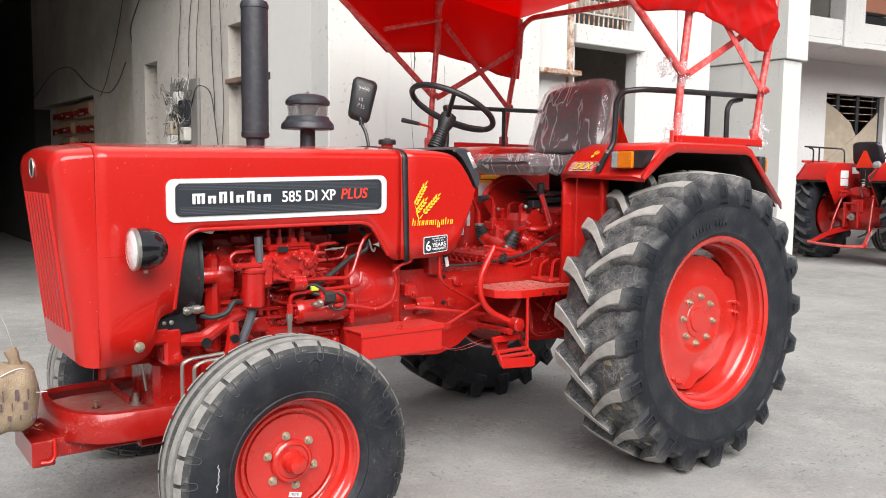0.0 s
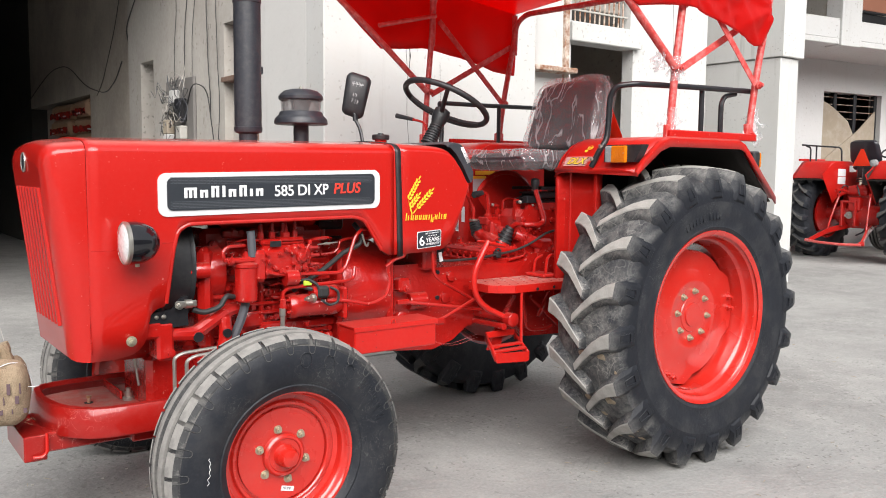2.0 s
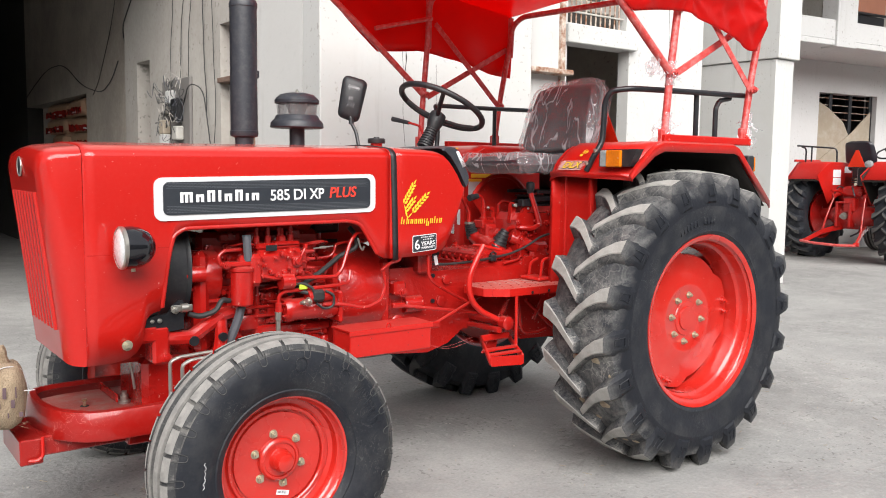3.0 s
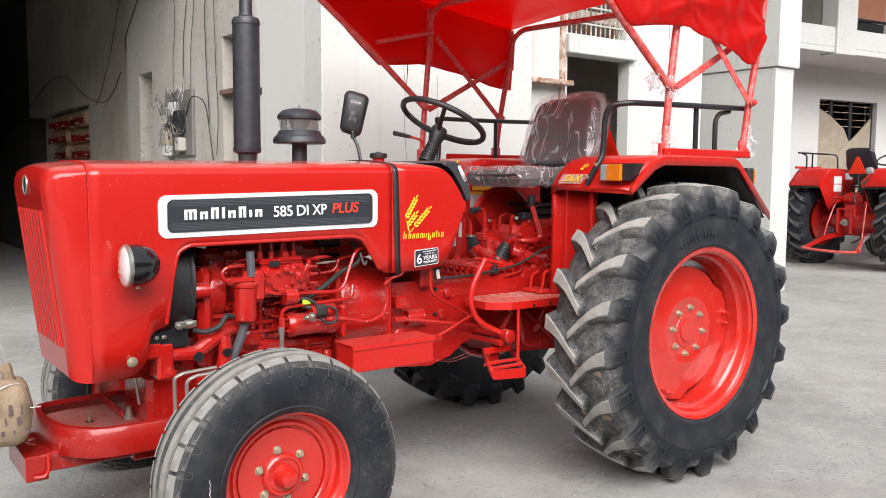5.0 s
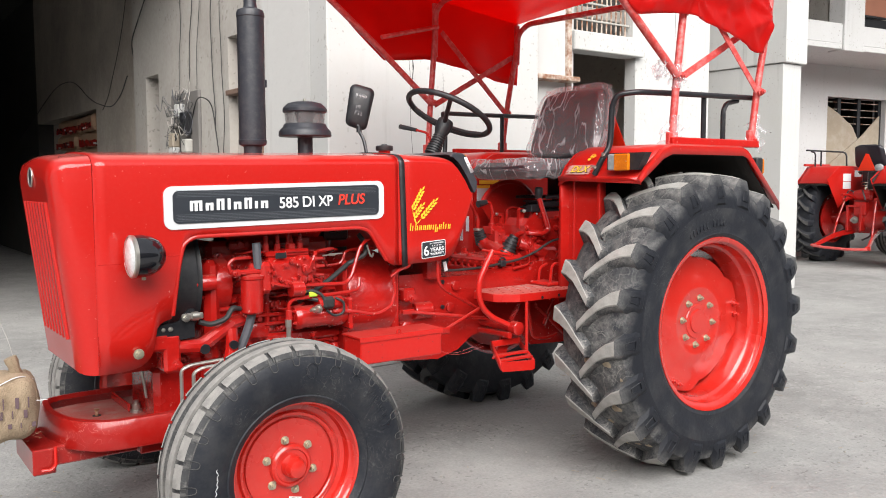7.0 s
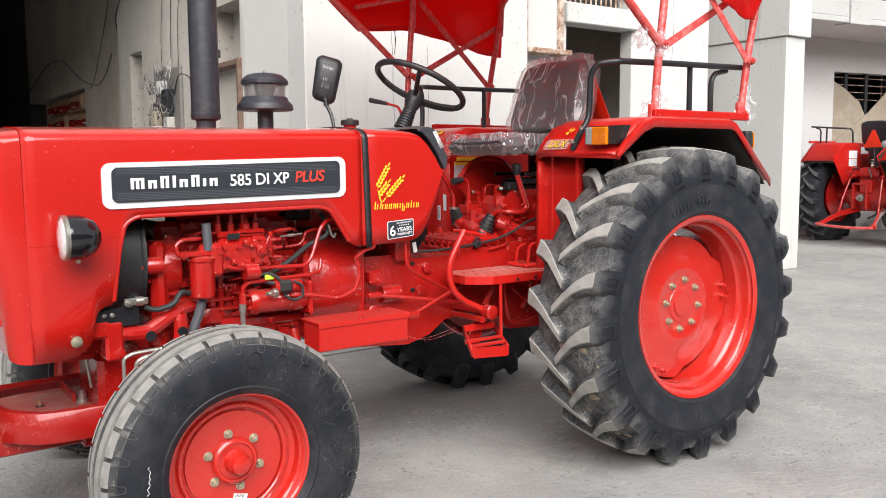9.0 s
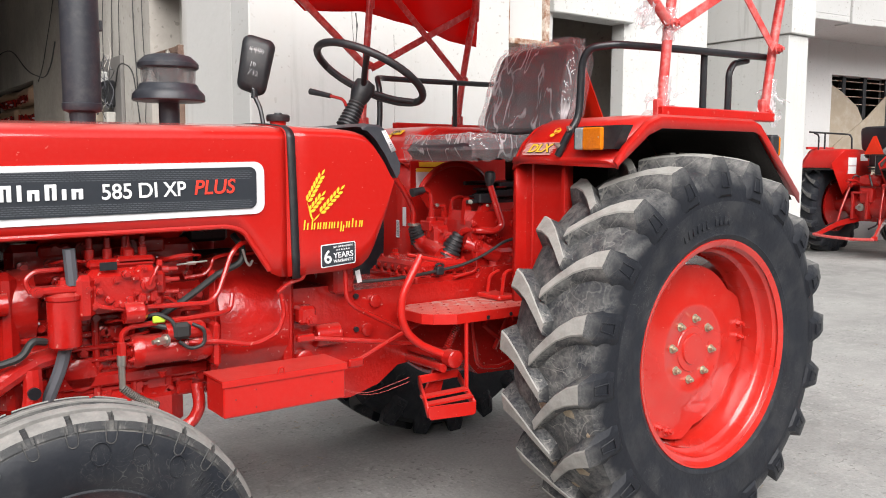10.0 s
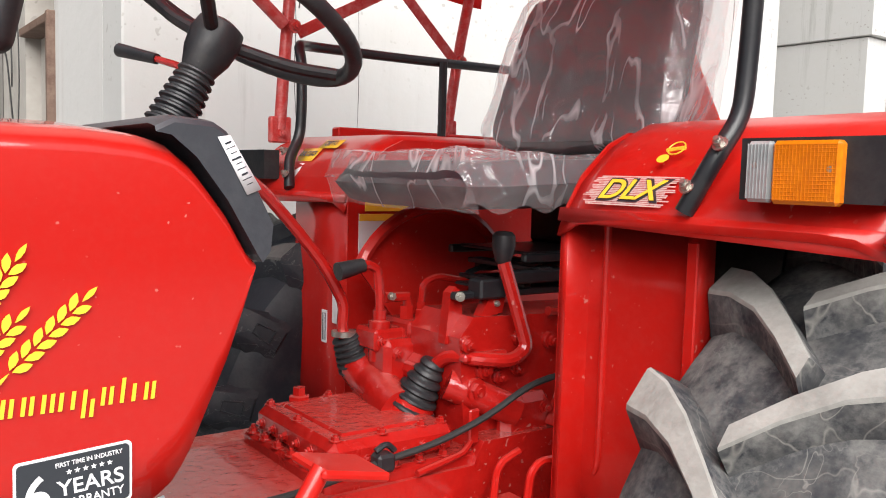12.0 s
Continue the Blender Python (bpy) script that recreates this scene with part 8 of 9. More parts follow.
        part("sticker_print", Shape().add([e0 + d * t0 - w, e0 + d * t0 + w, e0 + d * t1 + w, e0 + d * t1 - w], [(0, 1, 2, 3)]), BADGE, tractor, "dark print bar", smooth=0)


def fender_decals(tractor):
    """Decals on the sloping front of the near fender."""
    m = Matrix.Translation((-0.3715, -0.433, 1.333)) @ Matrix.Rotation(radians(-90), 4, "Z") @ Matrix.Rotation(radians(55), 4, "X")
    s = Shape()
    rng = random.Random(3)
    for k in range(17):
        w, e = 0.060 + 0.022 * rng.random(), 0.060 + 0.022 * rng.random()
        zz = -0.024 + 0.0030 * k
        s.add([m @ Vector(p) for p in ((-w + 0.2 * zz, zz, 0.0012), (e + 0.2 * zz, zz, 0.0012), (e + 0.2 * zz, zz + 0.0022, 0.0012), (-w + 0.2 * zz, zz + 0.0022, 0.0012))], [(0, 1, 2, 3)])
    pieces("decal_hatch", s, DECAL_GREY, tractor, "white hatch stroke behind the letters", smooth=0, together=False)
    lettering("letter_outline", "DLX", 0.050, m @ Matrix.Translation((0, 0, 0.0022)), BADGE, tractor, "dark outline of the fender letters", shear=0.25, width=0.122, extrude=0.0003, swell=0.055)
    lettering("fender_letters", "DLX", 0.047, m @ Matrix.Translation((0, 0, 0.0036)), YELLOW, tractor, "yellow letters on the fender", shear=0.25, width=0.109, extrude=0.0004, swell=0.012)
    m2 = Matrix.Translation((-0.338, -0.475, 1.387)) @ Matrix.Rotation(radians(-90), 4, "Z") @ Matrix.Rotation(radians(47), 4, "X")
    ring = [m2 @ Vector((0.006 + 0.013 * math.cos(k * math.pi / 10), 0.008 + 0.012 * math.sin(k * math.pi / 10), 0.0025)) for k in range(20)]
    part("round_decal", Shape().tube(ring + ring[:2], 0.0012, 5, 0, caps=False).tube([m2 @ Vector(p) for p in ((-0.008, 0.004, 0.0025), (0.02, 0.009, 0.0025))], 0.003, 5, 0).add([m2 @ Vector((-0.006 + 0.010 * math.cos(k * math.pi / 7), -0.012 + 0.008 * math.sin(k * math.pi / 7), 0.003)) for k in range(14)], [tuple(range(14))]), YELLOW, tractor, "plain yellow round decal", smooth=0)
    # stickers on the far fender
    FAR_SLOPE = ((-0.380, 1.319), (-0.361, 1.348), (-0.313, 1.399), (-0.290, 1.418), (-0.276, 1.427))
    for word, px, py, wide in (("DUAL CLUTCH", -0.325, 0.62, 0.078), ("CRPTO", -0.298, 0.555, 0.056)):
        lettering("sticker_letters", word, 0.023, Matrix.Translation((px, py, lerp(FAR_SLOPE, px) + 0.0068)) @ Matrix.Rotation(radians(-90), 4, "Z") @ Matrix.Rotation(radians(45), 4, "X"), BADGE, tractor, "dark letters on the yellow sticker", width=wide, extrude=0.0003)
    part("fender_sticker", Shape().box(-0.332, -0.20, 0.3385, 0.3405, 1.268, 1.288, 0.0004), YELLOW, tractor, "yellow instruction sticker")
    st = part("fender_sticker", Shape().box(-0.347, -0.26, 0.3385, 0.3405, 1.175, 1.262, 0.0004), WHITE, tractor, "white sticker with yellow head")
    part("sticker_head", Shape().box(-0.347, -0.26, 0.3375, 0.3385, 1.247, 1.262, 0.0003), YELLOW, st, "yellow sticker head")
    for p0, mat, lab in ((((-0.340, 0.575), (-0.340, 0.665), (-0.310, 0.665), (-0.310, 0.575)), YELLOW, "yellow fender sticker"), (((-0.3095, 0.51), (-0.3095, 0.60), (-0.284, 0.60), (-0.284, 0.51)), YELLOW, "yellow fender sticker"), (((-0.372, 0.60), (-0.372, 0.645), (-0.345, 0.645), (-0.345, 0.60)), WHITE, "white fender sticker")):
        part("slope_sticker", Shape().add([(px, py, lerp(FAR_SLOPE, px) + 0.0045) for px, py in p0], [(0, 1, 2, 3)]), mat, tractor, lab, thick=0.001)
    part("inner_sticker", Shape().box(-0.3775, -0.3765, 0.368, 0.395, 1.02, 1.10, 0.0003), WHITE, tractor, "white barcode strip")


def quadrant(tractor):
    """Hydraulic lever quadrant on the far side of the seat."""
    s, pts = Shape(), []
    for k in range(15):
        a = radians(155 - 130 * k / 14)
        pts.append((-0.235 + 0.205 * math.cos(a), 1.078 + 0.205 * math.sin(a)))
    s.plate(pts + [(-0.135, 1.06), (-0.335, 1.06)], 0.006, "y", 0.22)
    qd = part("lever_quadrant", s, RED_SHEET, tractor, "red lever quadrant plate")
    part("quadrant_rim", Shape().tube([(x, 0.21, z) for x, z in pts], 0.013, 8, 0), RED_SHEET, qd, "red quadrant rim")


def warning_triangle(tractor, x, y, z, k=1.0):
    t = part("warning_triangle", Shape().plate([(y - 0.17 * k, z), (y + 0.17 * k, z), (y + 0.02, z + 0.30 * k), (y - 0.02, z + 0.30 * k)], 0.006, "x", x), REFLECTOR, tractor, "orange red slow vehicle triangle")
    part("triangle_face", Shape().plate([(y - 0.105 * k, z + 0.035), (y + 0.105 * k, z + 0.035), (y, z + 0.225 * k)], 0.003, "x", x + 0.006), REFLECTOR, t, "bright inner triangle")


def rear_linkage(tractor):
    for sd in (-1, 1):
        y, e = 0.10 + sd * 0.16, 0.10 + sd * 0.40
        link = part("lower_link", Shape().plate([(0.20, 0.555), (0.60, 0.475), (0.92, 0.325), (0.92, 0.270), (0.60, 0.405), (0.20, 0.475)], 0.03, "y", 0).lathe([(-0.02, 0.03), (0.05, 0.03)], (0.905, 0, 0.296), "y", 12), RED_CAST, tractor, "red flat lower link arm")
        link.matrix_basis = Matrix.Translation((0.2, y, 0)) @ Matrix.Rotation(math.atan2(e - y, 0.7), 4, "Z") @ Matrix.Translation((-0.2, 0, 0))
        part("lift_rod", Shape().tube([(0.60, 0, 0.44), (0.54, 0.0, 0.66), (0.42, 0.0, 0.95)], 0.016, 10, 0).lathe([(-0.02, 0.03), (0.02, 0.03)], (0.42, 0, 0.95), "y", 12), RED_CAST, link, "red lift rod")
        part("lift_arm", Shape().tube([(0.15, 0, 1.00), (0.42, 0, 0.955)], 0.026, 10), RED_CAST, link, "red lift arm")
    part("drawbar", Shape().tube([(0.90, -0.32, 0.300), (0.96, -0.10, 0.285), (0.96, 0.28, 0.275), (0.90, 0.51, 0.285)], 0.020, 10), RED_TUBE, tractor, "worn red cross drawbar")
    part("rear_housing", Shape().box(0.20, 0.32, CY - 0.12, CY + 0.28, 0.47, 1.0, 0.05).box(0.30, 0.42, CY - 0.02, CY + 0.16, 0.72, 0.92, 0.02).lathe([(-0.30, 0.13), (-0.10, 0.17), (0.14, 0.17), (0.34, 0.13)], (0.22, CY + 0.06, 0.66), "y", 20).box(0.22, 0.40, CY - 0.06, CY + 0.24, 0.94, 1.08, 0.03), RED_CAST, tractor, "red rear housing")
    part("top_link", Shape().tube([(0.42, CY, 0.98), (0.62, CY + 0.02, 1.03), (0.80, CY + 0.04, 1.02)], 0.020, 10), RED_CAST, tractor, "red top link")
    part("power_shaft", Shape().lathe([(0.0, 0.07), (0.05, 0.07), (0.055, 0.05), (0.09, 0.05), (0.092, 0.02), (0.17, 0.02), (0.17, 0.0)], (0.32, CY, 0.66), "x", 20), CHROME, tractor, "steel power take-off shaft")
    part("hitch_frame", Shape().box(0.32, 0.44, CY - 0.12, CY - 0.08, 0.50, 0.86, 0.008).box(0.32, 0.44, CY + 0.08, CY + 0.12, 0.50, 0.86, 0.008).box(0.40, 0.44, CY - 0.12, CY + 0.12, 0.84, 0.87, 0.006), RED_CAST, tractor, "red hitch frame plates")
    for sd in (-1, 1):
        part("check_chain", Shape().tube([(0.30, CY + sd * 0.20, 0.52), (0.50, CY + sd * 0.30, 0.44), (0.70, CY + sd * 0.30, 0.40)], 0.012, 8), BLACK, tractor, "dark check chain")
        part("spool_pipe", Shape().tube([(0.30, CY + sd * 0.05, 1.04), (0.40, CY + sd * 0.10, 1.10), (0.42, CY + sd * 0.16, 0.95)], 0.010, 8), BLACK, tractor, "black hydraulic hose")
    part("work_lamp", Shape().lathe([(0.0, 0.05), (0.02, 0.058), (0.06, 0.05), (0.08, 0.0)], (0.34, CY + 0.315, 1.405), "x", 20), LENS, tractor, "round work lamp")
    part("control_box", Shape().box(0.22, 0.30, CY + 0.10, CY + 0.38, 1.10, 1.36, 0.02), BLACK, tractor, "black control box behind the seat")
    st = Shape()
    for x0, x1, z0, z1 in ((0.0, 0.20, 1.10, 1.205), (0.0, 0.20, 1.215, 1.325), (-0.27, -0.09, 1.28, 1.375)):
        st.box(x0, x1, -0.3022, -0.2995, z0, z1, 0.0008)
    pieces("fender_label", st, WHITE, tractor, "white and orange fender labels")


def build_tractor(at, label, near=True):
    t = thing("tractor", label, "tractor", at)
    for sd in (-1, 1):
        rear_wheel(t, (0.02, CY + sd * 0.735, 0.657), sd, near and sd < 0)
        front_wheel(t, (-1.963, CY + sd * 0.757, 0.391), sd)
        headlamp(t, sd)
        fender(t, sd, near)
    hood(t)
    front_end(t)
    transmission(t)
    footboards(t)
    quadrant(t)
    seat(t, near)
    steering(t)
    engine(t)
    bay_dark_sheet(t)
    if near:
        badge_panel(t)
        bonnet_fittings(t)
        fender_decals(t)
        warning_triangle(t, 0.30, CY + 0.04, 1.44)
        canopy(t)
    else:
        rear_linkage(t)
        warning_triangle(t, 0.32, CY + 0.105, 1.365, 0.80)
    return t


build_tractor((0, 0, 0), "glossy red farm tractor with red tarpaulin canopy, parked on concrete")
build_tractor(pose(9.73, 3.45, 0, 0, 0, 177) @ Matrix.Scale(1.04, 4), "second red farm tractor without canopy, parked beside the house", False)


# ---- things of the place ----
rng = random.Random(11)


def cable(name, path, r, label, mat=CABLE):
    return tagged(part(name, Shape().tube(path, r, 6, 6), mat, None), label, "cable", "wall cables")


def boarded_window():
    w = thing("window_1", "barred house window closed with two pale boards", "window", (0, 0, 0))
    w["kind"] = "structure"
    of_house(w)
    for x in (X0 + 0.03, 11.18, 11.72, X1 - 0.03):
        part("window_bar", Shape().box(x - 0.04, x + 0.04, 4.84, 4.92, 0.9, Z1, 0.005), BLACK, w, "dark window frame bar")
    for k in range(4):
        part("window_rail", Shape().box(X0, X1, 4.86, 4.88, 2.62 - 0.12 * k, 2.632 - 0.12 * k, 0.003), RUST, w, "thin steel rail")
    part("board", Shape().plate([(X0 + 0.02, 0.9), (X1 - 0.1, 0.9), (X1 - 0.10, 2.42), (11.75, 2.05), (11.0, 1.62), (X0 + 0.02, 1.45)], 0.02, "y", 4.80), PLYWOOD, w, "pale leaning board")
    part("board", Shape().plate([(X0 + 0.02, 1.3), (11.75, 1.9), (11.52, 2.22), (11.1, 2.45), (X0 + 0.02, 2.58)], 0.02, "y", 4.825), PLYWOOD, w, "pale leaning board behind")


boarded_window()
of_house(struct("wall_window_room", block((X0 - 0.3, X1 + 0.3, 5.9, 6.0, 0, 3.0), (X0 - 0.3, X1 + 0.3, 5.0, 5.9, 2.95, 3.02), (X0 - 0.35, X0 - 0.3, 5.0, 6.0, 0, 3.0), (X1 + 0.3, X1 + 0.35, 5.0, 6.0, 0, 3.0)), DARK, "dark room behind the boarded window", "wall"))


def balcony_openings():
    for x0, x1 in ((6.5, 8.75), (10.2, 11.6)):
        sh = of_house(thing("shutter", "brown painted shutter above the balcony parapet", "shutter", (0, 0, 0), "shutters"))
        part("shutter_leaf", Shape().box(x0, x1, 4.2, 4.26, 3.97, 5.4, 0.01), BROWNPANEL, sh)
        part("shutter_frame", Shape().box(x0 - 0.02, x1 + 0.02, 4.18, 4.2, 3.93, 3.97, 0.004).box(x0, x1, 4.22, 4.26, 3.30, 3.93, 0.004), BLACK, sh, "dark lower pane")
    for x in (8.82, 8.93, 9.94, 10.05):
        tagged(of_house(part("striped_post", Shape().box(x, x + 0.05, 3.86, 3.92, 3.30, 5.4, 0.004), BLACK, None)), "dark upright bar beside the white pier", "post", "balcony posts")


balcony_openings()


def iron_frame():
    f = thing("iron_frame", "rusty painted iron frame standing against the white wall", "frame", (0, 0, 0))
    y = 1.93
    part("upright", Shape().box(1.86, 1.91, y, y + 0.05, 0.0, 4.0, 0.004), RUST, f, "rusty upright")
    part("upright", Shape().box(1.52, 1.555, y + 0.02, y + 0.06, 0.0, 4.0, 0.004), RUST, f, "thin rusty upright")
    part("cross_bar", Shape().box(1.44, 1.91, y - 0.10, y + 0.05, 2.085, 2.125, 0.005), RUST, f, "flaking cross bar")
    part("cross_bar", Shape().box(1.44, 1.91, y - 0.02, y + 0.05, 3.1, 3.14, 0.005), RUST, f, "flaking cross bar")
    part("infill_sheet", Shape().box(1.555, 1.86, y + 0.03, y + 0.04, 0.0, 4.0, 0.001), DIRTY_WHITE, f, "white sheet behind the bars")


iron_frame()


def window_grille():
    g = thing("window_grille", "grey iron grille in the opening over the doorway", "grille", (0, 0, 0))
    for k in range(12):
        x = 2.27 + 0.062 * k
        part("grille_bar", Shape().tube([(x, 2.30, 2.60), (x + 0.008 * math.sin(k * 2.1), 2.30, 3.1), (x, 2.30, 3.5)], 0.008, 6, 0), RUST, g)
    for z in (2.70, 2.85, 3.05):
        part("grille_rail", Shape().box(2.24, 3.0, 2.285, 2.30, z, z + 0.016, 0.002), RAW, g)
    # Dark sheet standing for the unlit opening.
    part("grille_dark_sheet", Shape().box(2.24, 3.0, 2.40, 2.42, 2.60, 3.5, 0.002), DARK, g, "dark sheet for the unlit opening behind the grille")


window_grille()


def flank_window():
    f = thing("window_2", "window in the flank wall, its lower part closed by a pale panel", "window", (0, 0, 0))
    f["kind"] = "structure"
    part("panel", Shape().box(-0.36, -0.33, W0 + 0.04, W1, 0.9, 1.98, 0.004), PLASTER, f, "pale plaster panel")
    part("frame_angle", Shape().box(-0.465, -0.40, W0 - 0.015, W0 + 0.02, 0.9, 2.02, 0.004).box(-0.46, -0.33, W0, W1, 1.975, 2.015, 0.004), material("brown_rusty_angle", (0.10, 0.055, 0.04), 0.8, colour2=(0.28, 0.2, 0.15), scale=16), f, "brown rusty steel angle")
    part("back_panel", Shape().box(-0.22, -0.20, W0, W1, 2.0, 2.44, 0.004), RAW, f, "grey board high in the window")


flank_window()


def meter_box():
    m = thing("meter_box", "open electric meter box with tangled wires on the wall", "meter box", (0, 0, 0))
    part("backboard", Shape().box(-0.46, -0.43, 4.08, 4.78, 1.50, 2.08, 0.006), material("dark_grey_board", (0.16, 0.15, 0.14), 0.8), m, "dark grey backboard")
    for y, z, w, h, mat in ((4.60, 1.86, 0.14, 0.16, PLASTER), (4.62, 1.66, 0.12, 0.13, PLYWOOD), (4.30, 1.80, 0.14, 0.2, BLACK), (4.62, 1.55, 0.12, 0.10, DIRTY_WHITE), (4.45, 1.92, 0.10, 0.12, DIRTY_WHITE), (4.28, 1.60, 0.12, 0.12, RAW)):
        part("fuse_box", Shape().box(-0.53, -0.46, y - w / 2, y + w / 2, z - h / 2, z + h / 2, 0.01), mat, m)
    for k in range(44):
        y, z = 4.15 + 0.6 * rng.random(), 1.6 + 0.45 * rng.random()
        pts = [(-0.50 - 0.06 * rng.random(), y, z)]
        for j in range(4):
            y, z = y + rng.uniform(-0.12, 0.12), z + rng.uniform(-0.14, 0.12)
            pts.append((-0.50 - 0.07 * rng.random(), y, z))
        part("wire", Shape().tube(pts, 0.0026, 5, 3), rng.choice((CABLE, CABLE, PLASTER, GREY_HOSE)), m)


meter_box()


def wall_cables():
    x = -0.445
    for k, (y0, y1, z1) in enumerate(((4.32, 4.55, 2.05), (4.05, 4.35, 2.05), (3.98, 4.12, 1.7), (3.70, 3.72, 1.75), (3.55, 3.58, 1.5))):
        pts = []
        for j in range(25):
            t = j / 24
            pts.append((x - 0.006, y0 + (y1 - y0) * t + (0.05 * math.sin(3 * t + k * 2) + 0.030 * math.sin(15 * t + k) + 0.012 * math.sin(31 * t + 2 * k)) * (1 - 0.3 * t), 4.6 + (z1 - 4.6) * t))
        cable("cable", pts, 0.003 + 0.001 * (k % 2), "loose black cable hanging down the flank wall")
    cable("cable", [(x, 5.05, 3.5), (x - 0.02, 5.40, 3.12), (x - 0.02, 5.72, 2.90), (x - 0.02, 5.97, 2.72), (x + 0.12, 6.3, 2.52)], 0.006, "thick black cable slung across the wall")
    cable("cable", [(-0.46, 6.15, 2.40), (-0.40, 6.6, 2.25), (-0.32, 7.3, 2.15), (-0.30, 8.3, 2.30), (-0.30, 9.2, 2.66), (-0.30, 10.2, 2.68), (-0.32, 11.2, 2.45), (-0.32, 12.2, 2.2), (-0.32, 13.2, 2.0)], 0.006, "sagging black cable inside the hall mouth")
    cable("cable", [(-0.27, 6.4, 4.2), (-0.28, 6.9, 3.0), (-0.28, 7.6, 2.3), (-0.27, 7.9, 2.17)], 0.004, "thin loose cable on the inner wall")
    cable("cable", [(x, 4.35, 1.75), (x - 0.05, 4.0, 2.02), (x - 0.03, 3.72, 1.95), (x - 0.01, 3.62, 1.45)], 0.005, "loose black cable by the meter box")


wall_cables()


def stacked_cartons():
    for j, (y, w) in enumerate(((8.90, 0.86), (10.05, 0.92))):
        for i in range(5):
            z = 1.10 + 0.216 * i
            c = thing("carton", "brown carton wrapped in red printed plastic, stacked on the hall ledge", "carton", (0.05 + rng.uniform(-0.05, 0.05), y + rng.uniform(-0.04, 0.04), z, 0, 0, rng.uniform(-6, 6)), "stacked cartons")
            part("carton_body", Shape().box(-0.26, 0.26, -w / 2, w / 2, 0.0, 0.211, 0.045), CARD, c)
            rows = [[(-0.27 - 0.012 * rng.random(), -w / 2 + w * k / 14, z1 + 0.03 * rng.random()) for k in range(15)] for z1 in (0.0, 0.03, 0.06, 0.085)]
            part("printed_wrap", Shape().grid(rows), REDBAG, c, "red crumpled printed wrap", smooth=0, thick=0.004)
            for k in range(2):
                yy, zz = rng.uniform(-0.36, 0.28), rng.uniform(0.02, 0.06)
                part("wrap_print", Shape().box(-0.289, -0.284, yy, yy + rng.uniform(0.04, 0.12), zz, zz + 0.018, 0.001), DIRTY_WHITE, c, "pale print bar")


stacked_cartons()


def jute_bundle():
    """Sacking tied round the end of a bar at the front of the tractor."""
    s, rows = Shape(), []
    for i in range(23):
        u = i / 22
        row = []
        r = 0.108 * (1 - abs(2 * u - 1) ** 5) ** 0.4 if 0 < u < 1 else 0.012
        for k in range(29):
            a = 2 * math.pi * k / 28
            n = noise.noise(Vector((math.cos(a) * 2.2, math.sin(a) * 2.2, u * 5)))
            f = (abs(math.cos(a)) ** 4 + abs(math.sin(a)) ** 4) ** -0.25
            rr = r * f * (1 + 0.13 * n)
            row.append((-0.15 + 0.28 * u, rr * math.cos(a), rr * math.sin(a)))
        rows.append(row)
    s.grid(rows)
    b = thing("jute_bundle", "frayed jute sacking tied in a bundle over the bumper end", "bundle", (-2.685, -0.045, 0.545, 0, 0, -8))
    part("sacking", s, JUTE, b, smooth=60)
    part("sacking_ear", Shape().tube([(0.06, 0.0, 0.10), (0.055, -0.01, 0.135), (0.045, -0.01, 0.16)], 0.02, 8, 2, radii=[0.024, 0.017, 0.019, 0.021, 0.020, 0.012]), JUTE, b, "twisted jute ear")
    part("string", Shape().tube([(0.0, -0.105, 0.085), (0.06, -0.08, 0.108), (0.115, -0.02, 0.09), (0.135, 0.01, 0.0)], 0.0018, 6), WHITE, b, "white string")
    part("string", Shape().tube([(0.115, -0.07, 0.02), (0.15, -0.08, 0.022)], 0.0012, 6), WHITE, b, "white string end")
    ink = Shape()
    for k in range(16):
        x, z = -0.08 + 0.012 * k + 0.003 * rng.random(), -0.055 + 0.032 * (k % 3)
        ink.box(x, x + 0.004 + 0.007 * (k % 2), -0.1135, -0.1105, z, z + 0.016 + 0.010 * (k % 3), 0.0005)
    pieces("sack_print", ink, JUTE_INK, b, "plain purple print bars")
    hair = Shape()
    for k in range(70):
        a, x = rng.uniform(2.2, 5.6), rng.uniform(-0.12, 0.12)
        p = Vector((x, 0.112 * math.cos(a) * (1.0 if abs(math.cos(a)) < 0.7 else 1.02), 0.112 * math.sin(a)))
        q = p * 1.05 + Vector((rng.uniform(-0.02, 0.02), rng.uniform(-0.012, 0.004), rng.uniform(-0.02, 0.02)))
        hair.tube([p, q, q + Vector((rng.uniform(-0.012, 0.012), rng.uniform(-0.006, 0.004), rng.uniform(-0.012, 0.012)))], 0.0005, 4)
    part("loose_fibre", hair, JUTE, b, "frayed jute fibres")["kind"] = "stuff"
    w = thing("loose_wire", "thin pale wire curling up from the ground", "wire", (0, 0, 0))
    part("wire", Shape().tube([(-2.62, -0.05, 0.655), (-2.64, -0.03, 0.76), (-2.66, 0.0, 0.82), (-2.665, 0.02, 0.90)], 0.0008, 5), RAW, w)


jute_bundle()


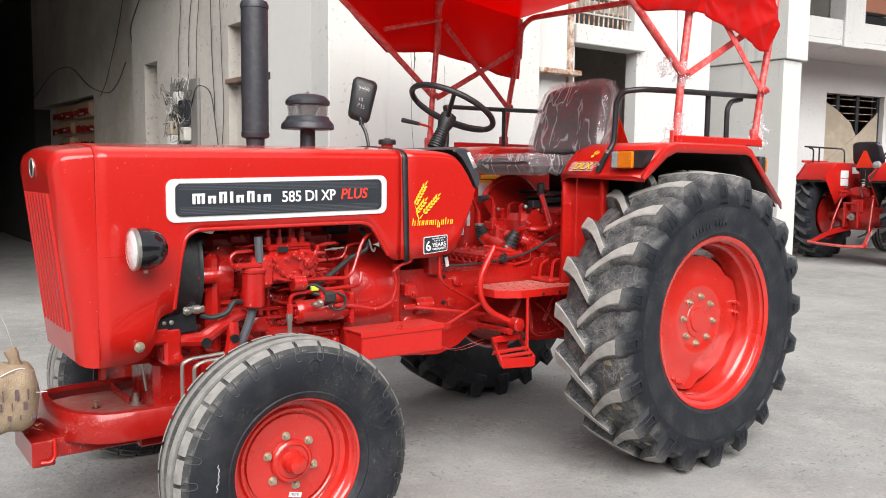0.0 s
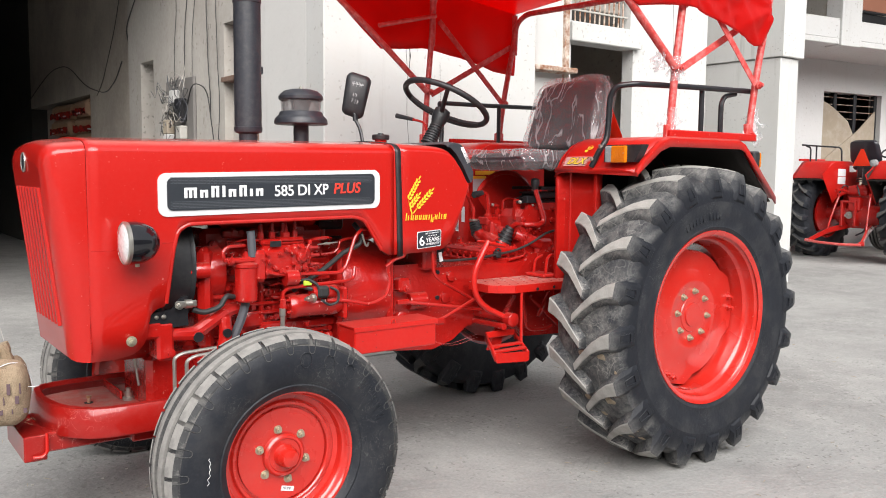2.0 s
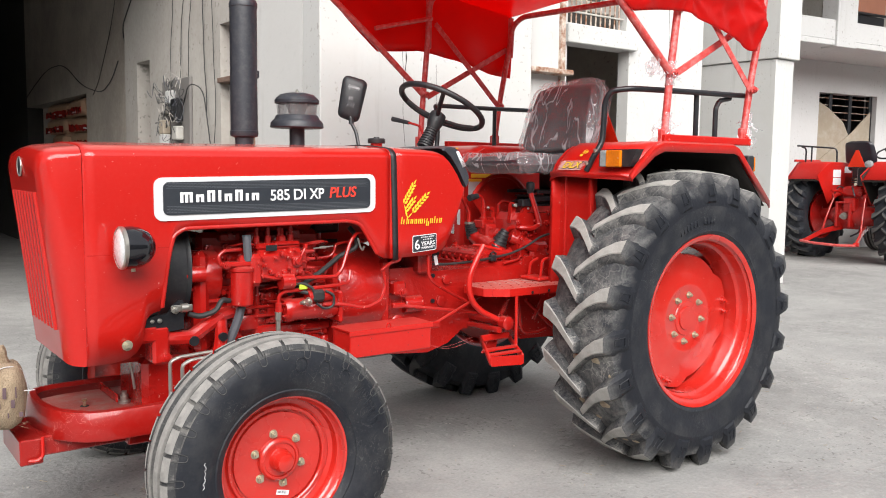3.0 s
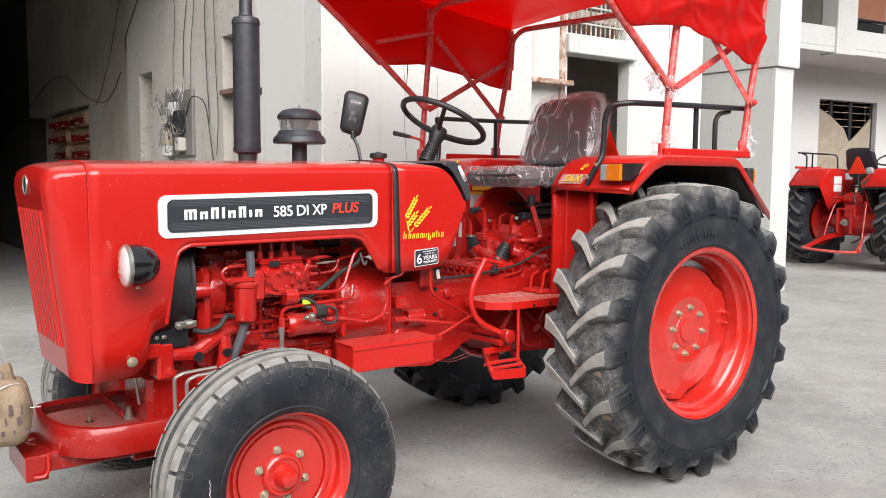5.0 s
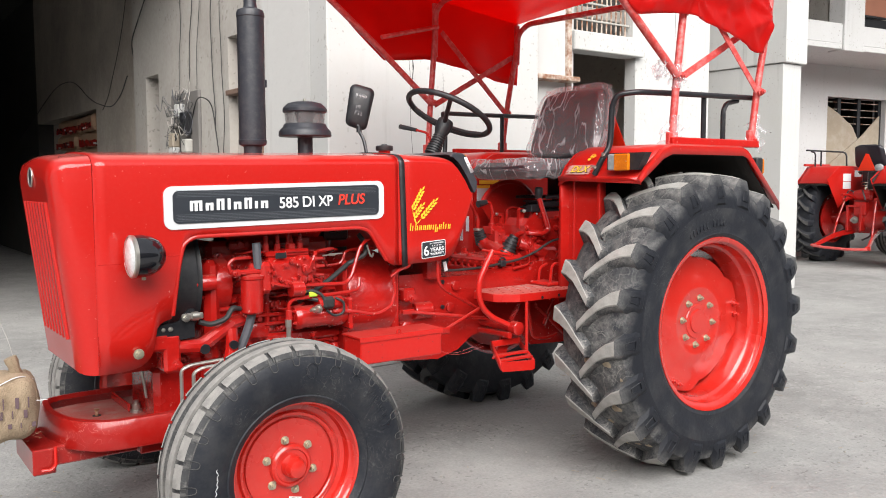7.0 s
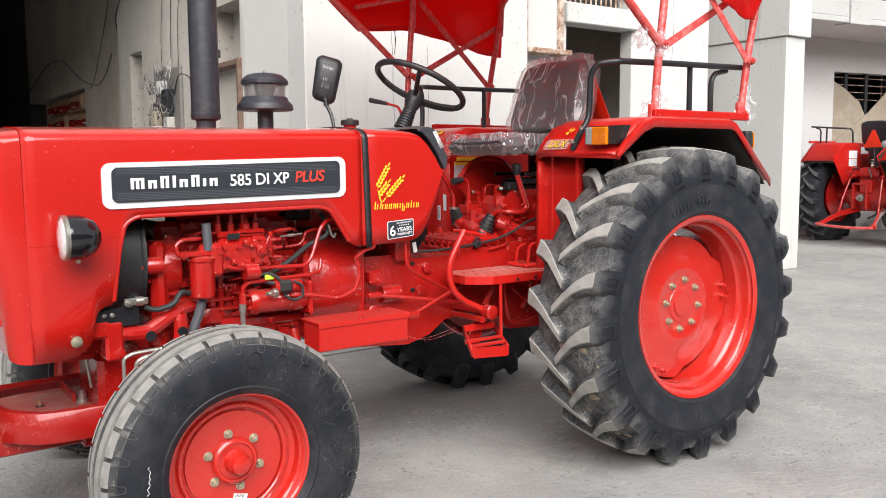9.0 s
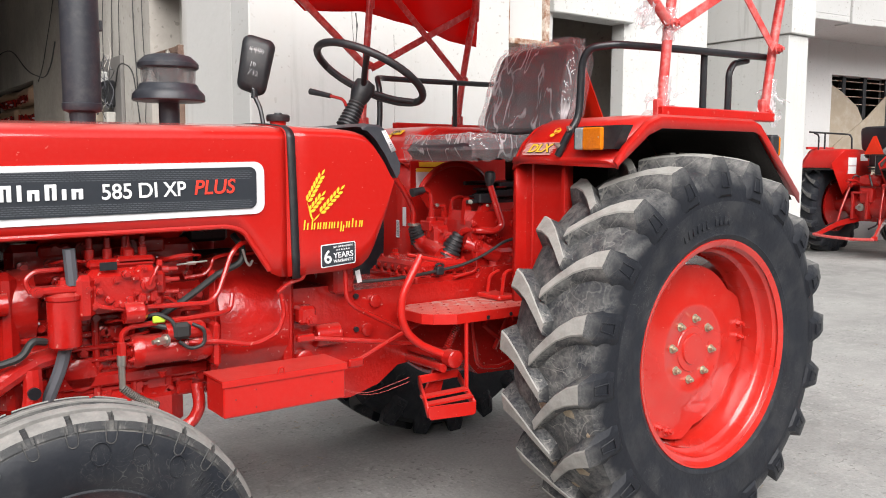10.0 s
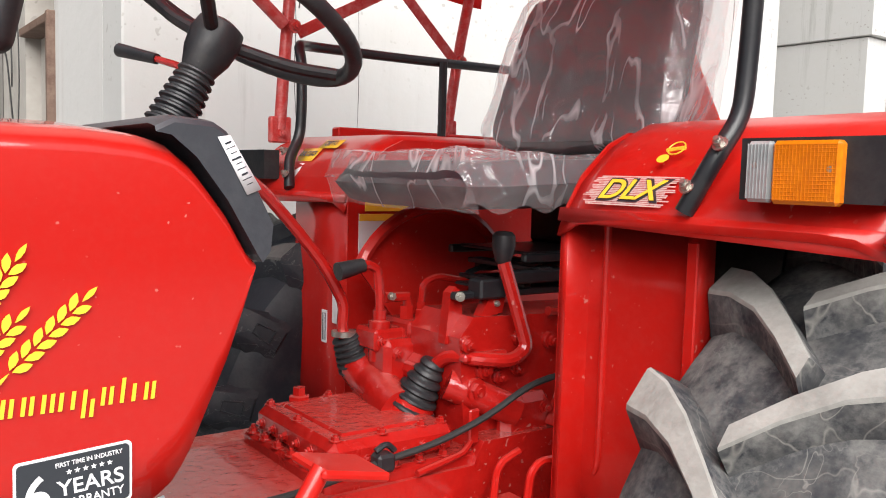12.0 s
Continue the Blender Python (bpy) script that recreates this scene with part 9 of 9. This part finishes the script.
def decoration():
    d = thing("hanging_decoration", "green tinsel string hanging on the white wall", "decoration", (0, 0, 0))
    part("tinsel_cord", Shape().tube([(-0.362, 1.793, 2.58), (-0.36, 1.796, 3.2)], 0.004, 6, 0), GREENWIRE, d)
    for k in range(14):
        z = 2.62 + 0.03 * k
        part("tinsel_leaf", Shape().plate([(-0.36, z), (-0.385 + 0.05 * (k % 2), z + 0.02), (-0.365, z + 0.035)], 0.004, "y", 1.785), GREENWIRE, d)


decoration()


def cracks():
    def crack(name, pts, r=0.0022):
        tagged(part(name, Shape().tube(pts, r, 5, 2, radii=[r, r * 0.5, r * 1.3, r * 0.6]), DARK, None), "thin dark crack in the white plaster", "crack", "wall cracks", "structure")
    y = 1.7995
    crack("wall_crack", [(0.215, y, 2.62), (0.225, y, 2.3), (0.205, y, 2.15), (0.225, y, 1.95), (0.215, y, 1.7), (0.24, y, 1.45)])
    crack("wall_crack", [(0.235, y, 2.15), (0.245, y, 2.08), (0.235, y, 1.98)], 0.005)
    crack("wall_crack", [(0.5, y, 2.05), (0.51, y, 1.7), (0.5, y, 1.4)], 0.0012)
    y = 2.2495
    crack("wall_crack", [(3.6, y, 2.9), (3.63, y, 2.5), (3.6, y, 2.2)], 0.002)


cracks()


def litter():
    s = Shape()
    for k in range(240):
        x, y = rng.uniform(-3, 5), rng.uniform(-2.2, 1.6)
        a = rng.uniform(0, 6.28)
        L = rng.uniform(0.01, 0.05)
        s.tube([(x, y, 0.003), (x + L * math.cos(a), y + L * math.sin(a), 0.004)], 0.0015, 4, 0)
    tagged(part("straw", s, PLYWOOD, None), "scattered bits of straw on the concrete", "litter", kind="stuff")
    s = Shape()
    for k in range(420):
        x, y = rng.uniform(-3, 7), rng.uniform(-2.2, 1.8)
        r = rng.uniform(0.002, 0.006)
        s.box(x - r, x + r, y - r * 0.8, y + r * 0.8, 0.0, r, r * 0.4)
    tagged(part("pebbles", s, RAW, None), "small pebbles and grit on the concrete", "grit", kind="stuff")


litter()
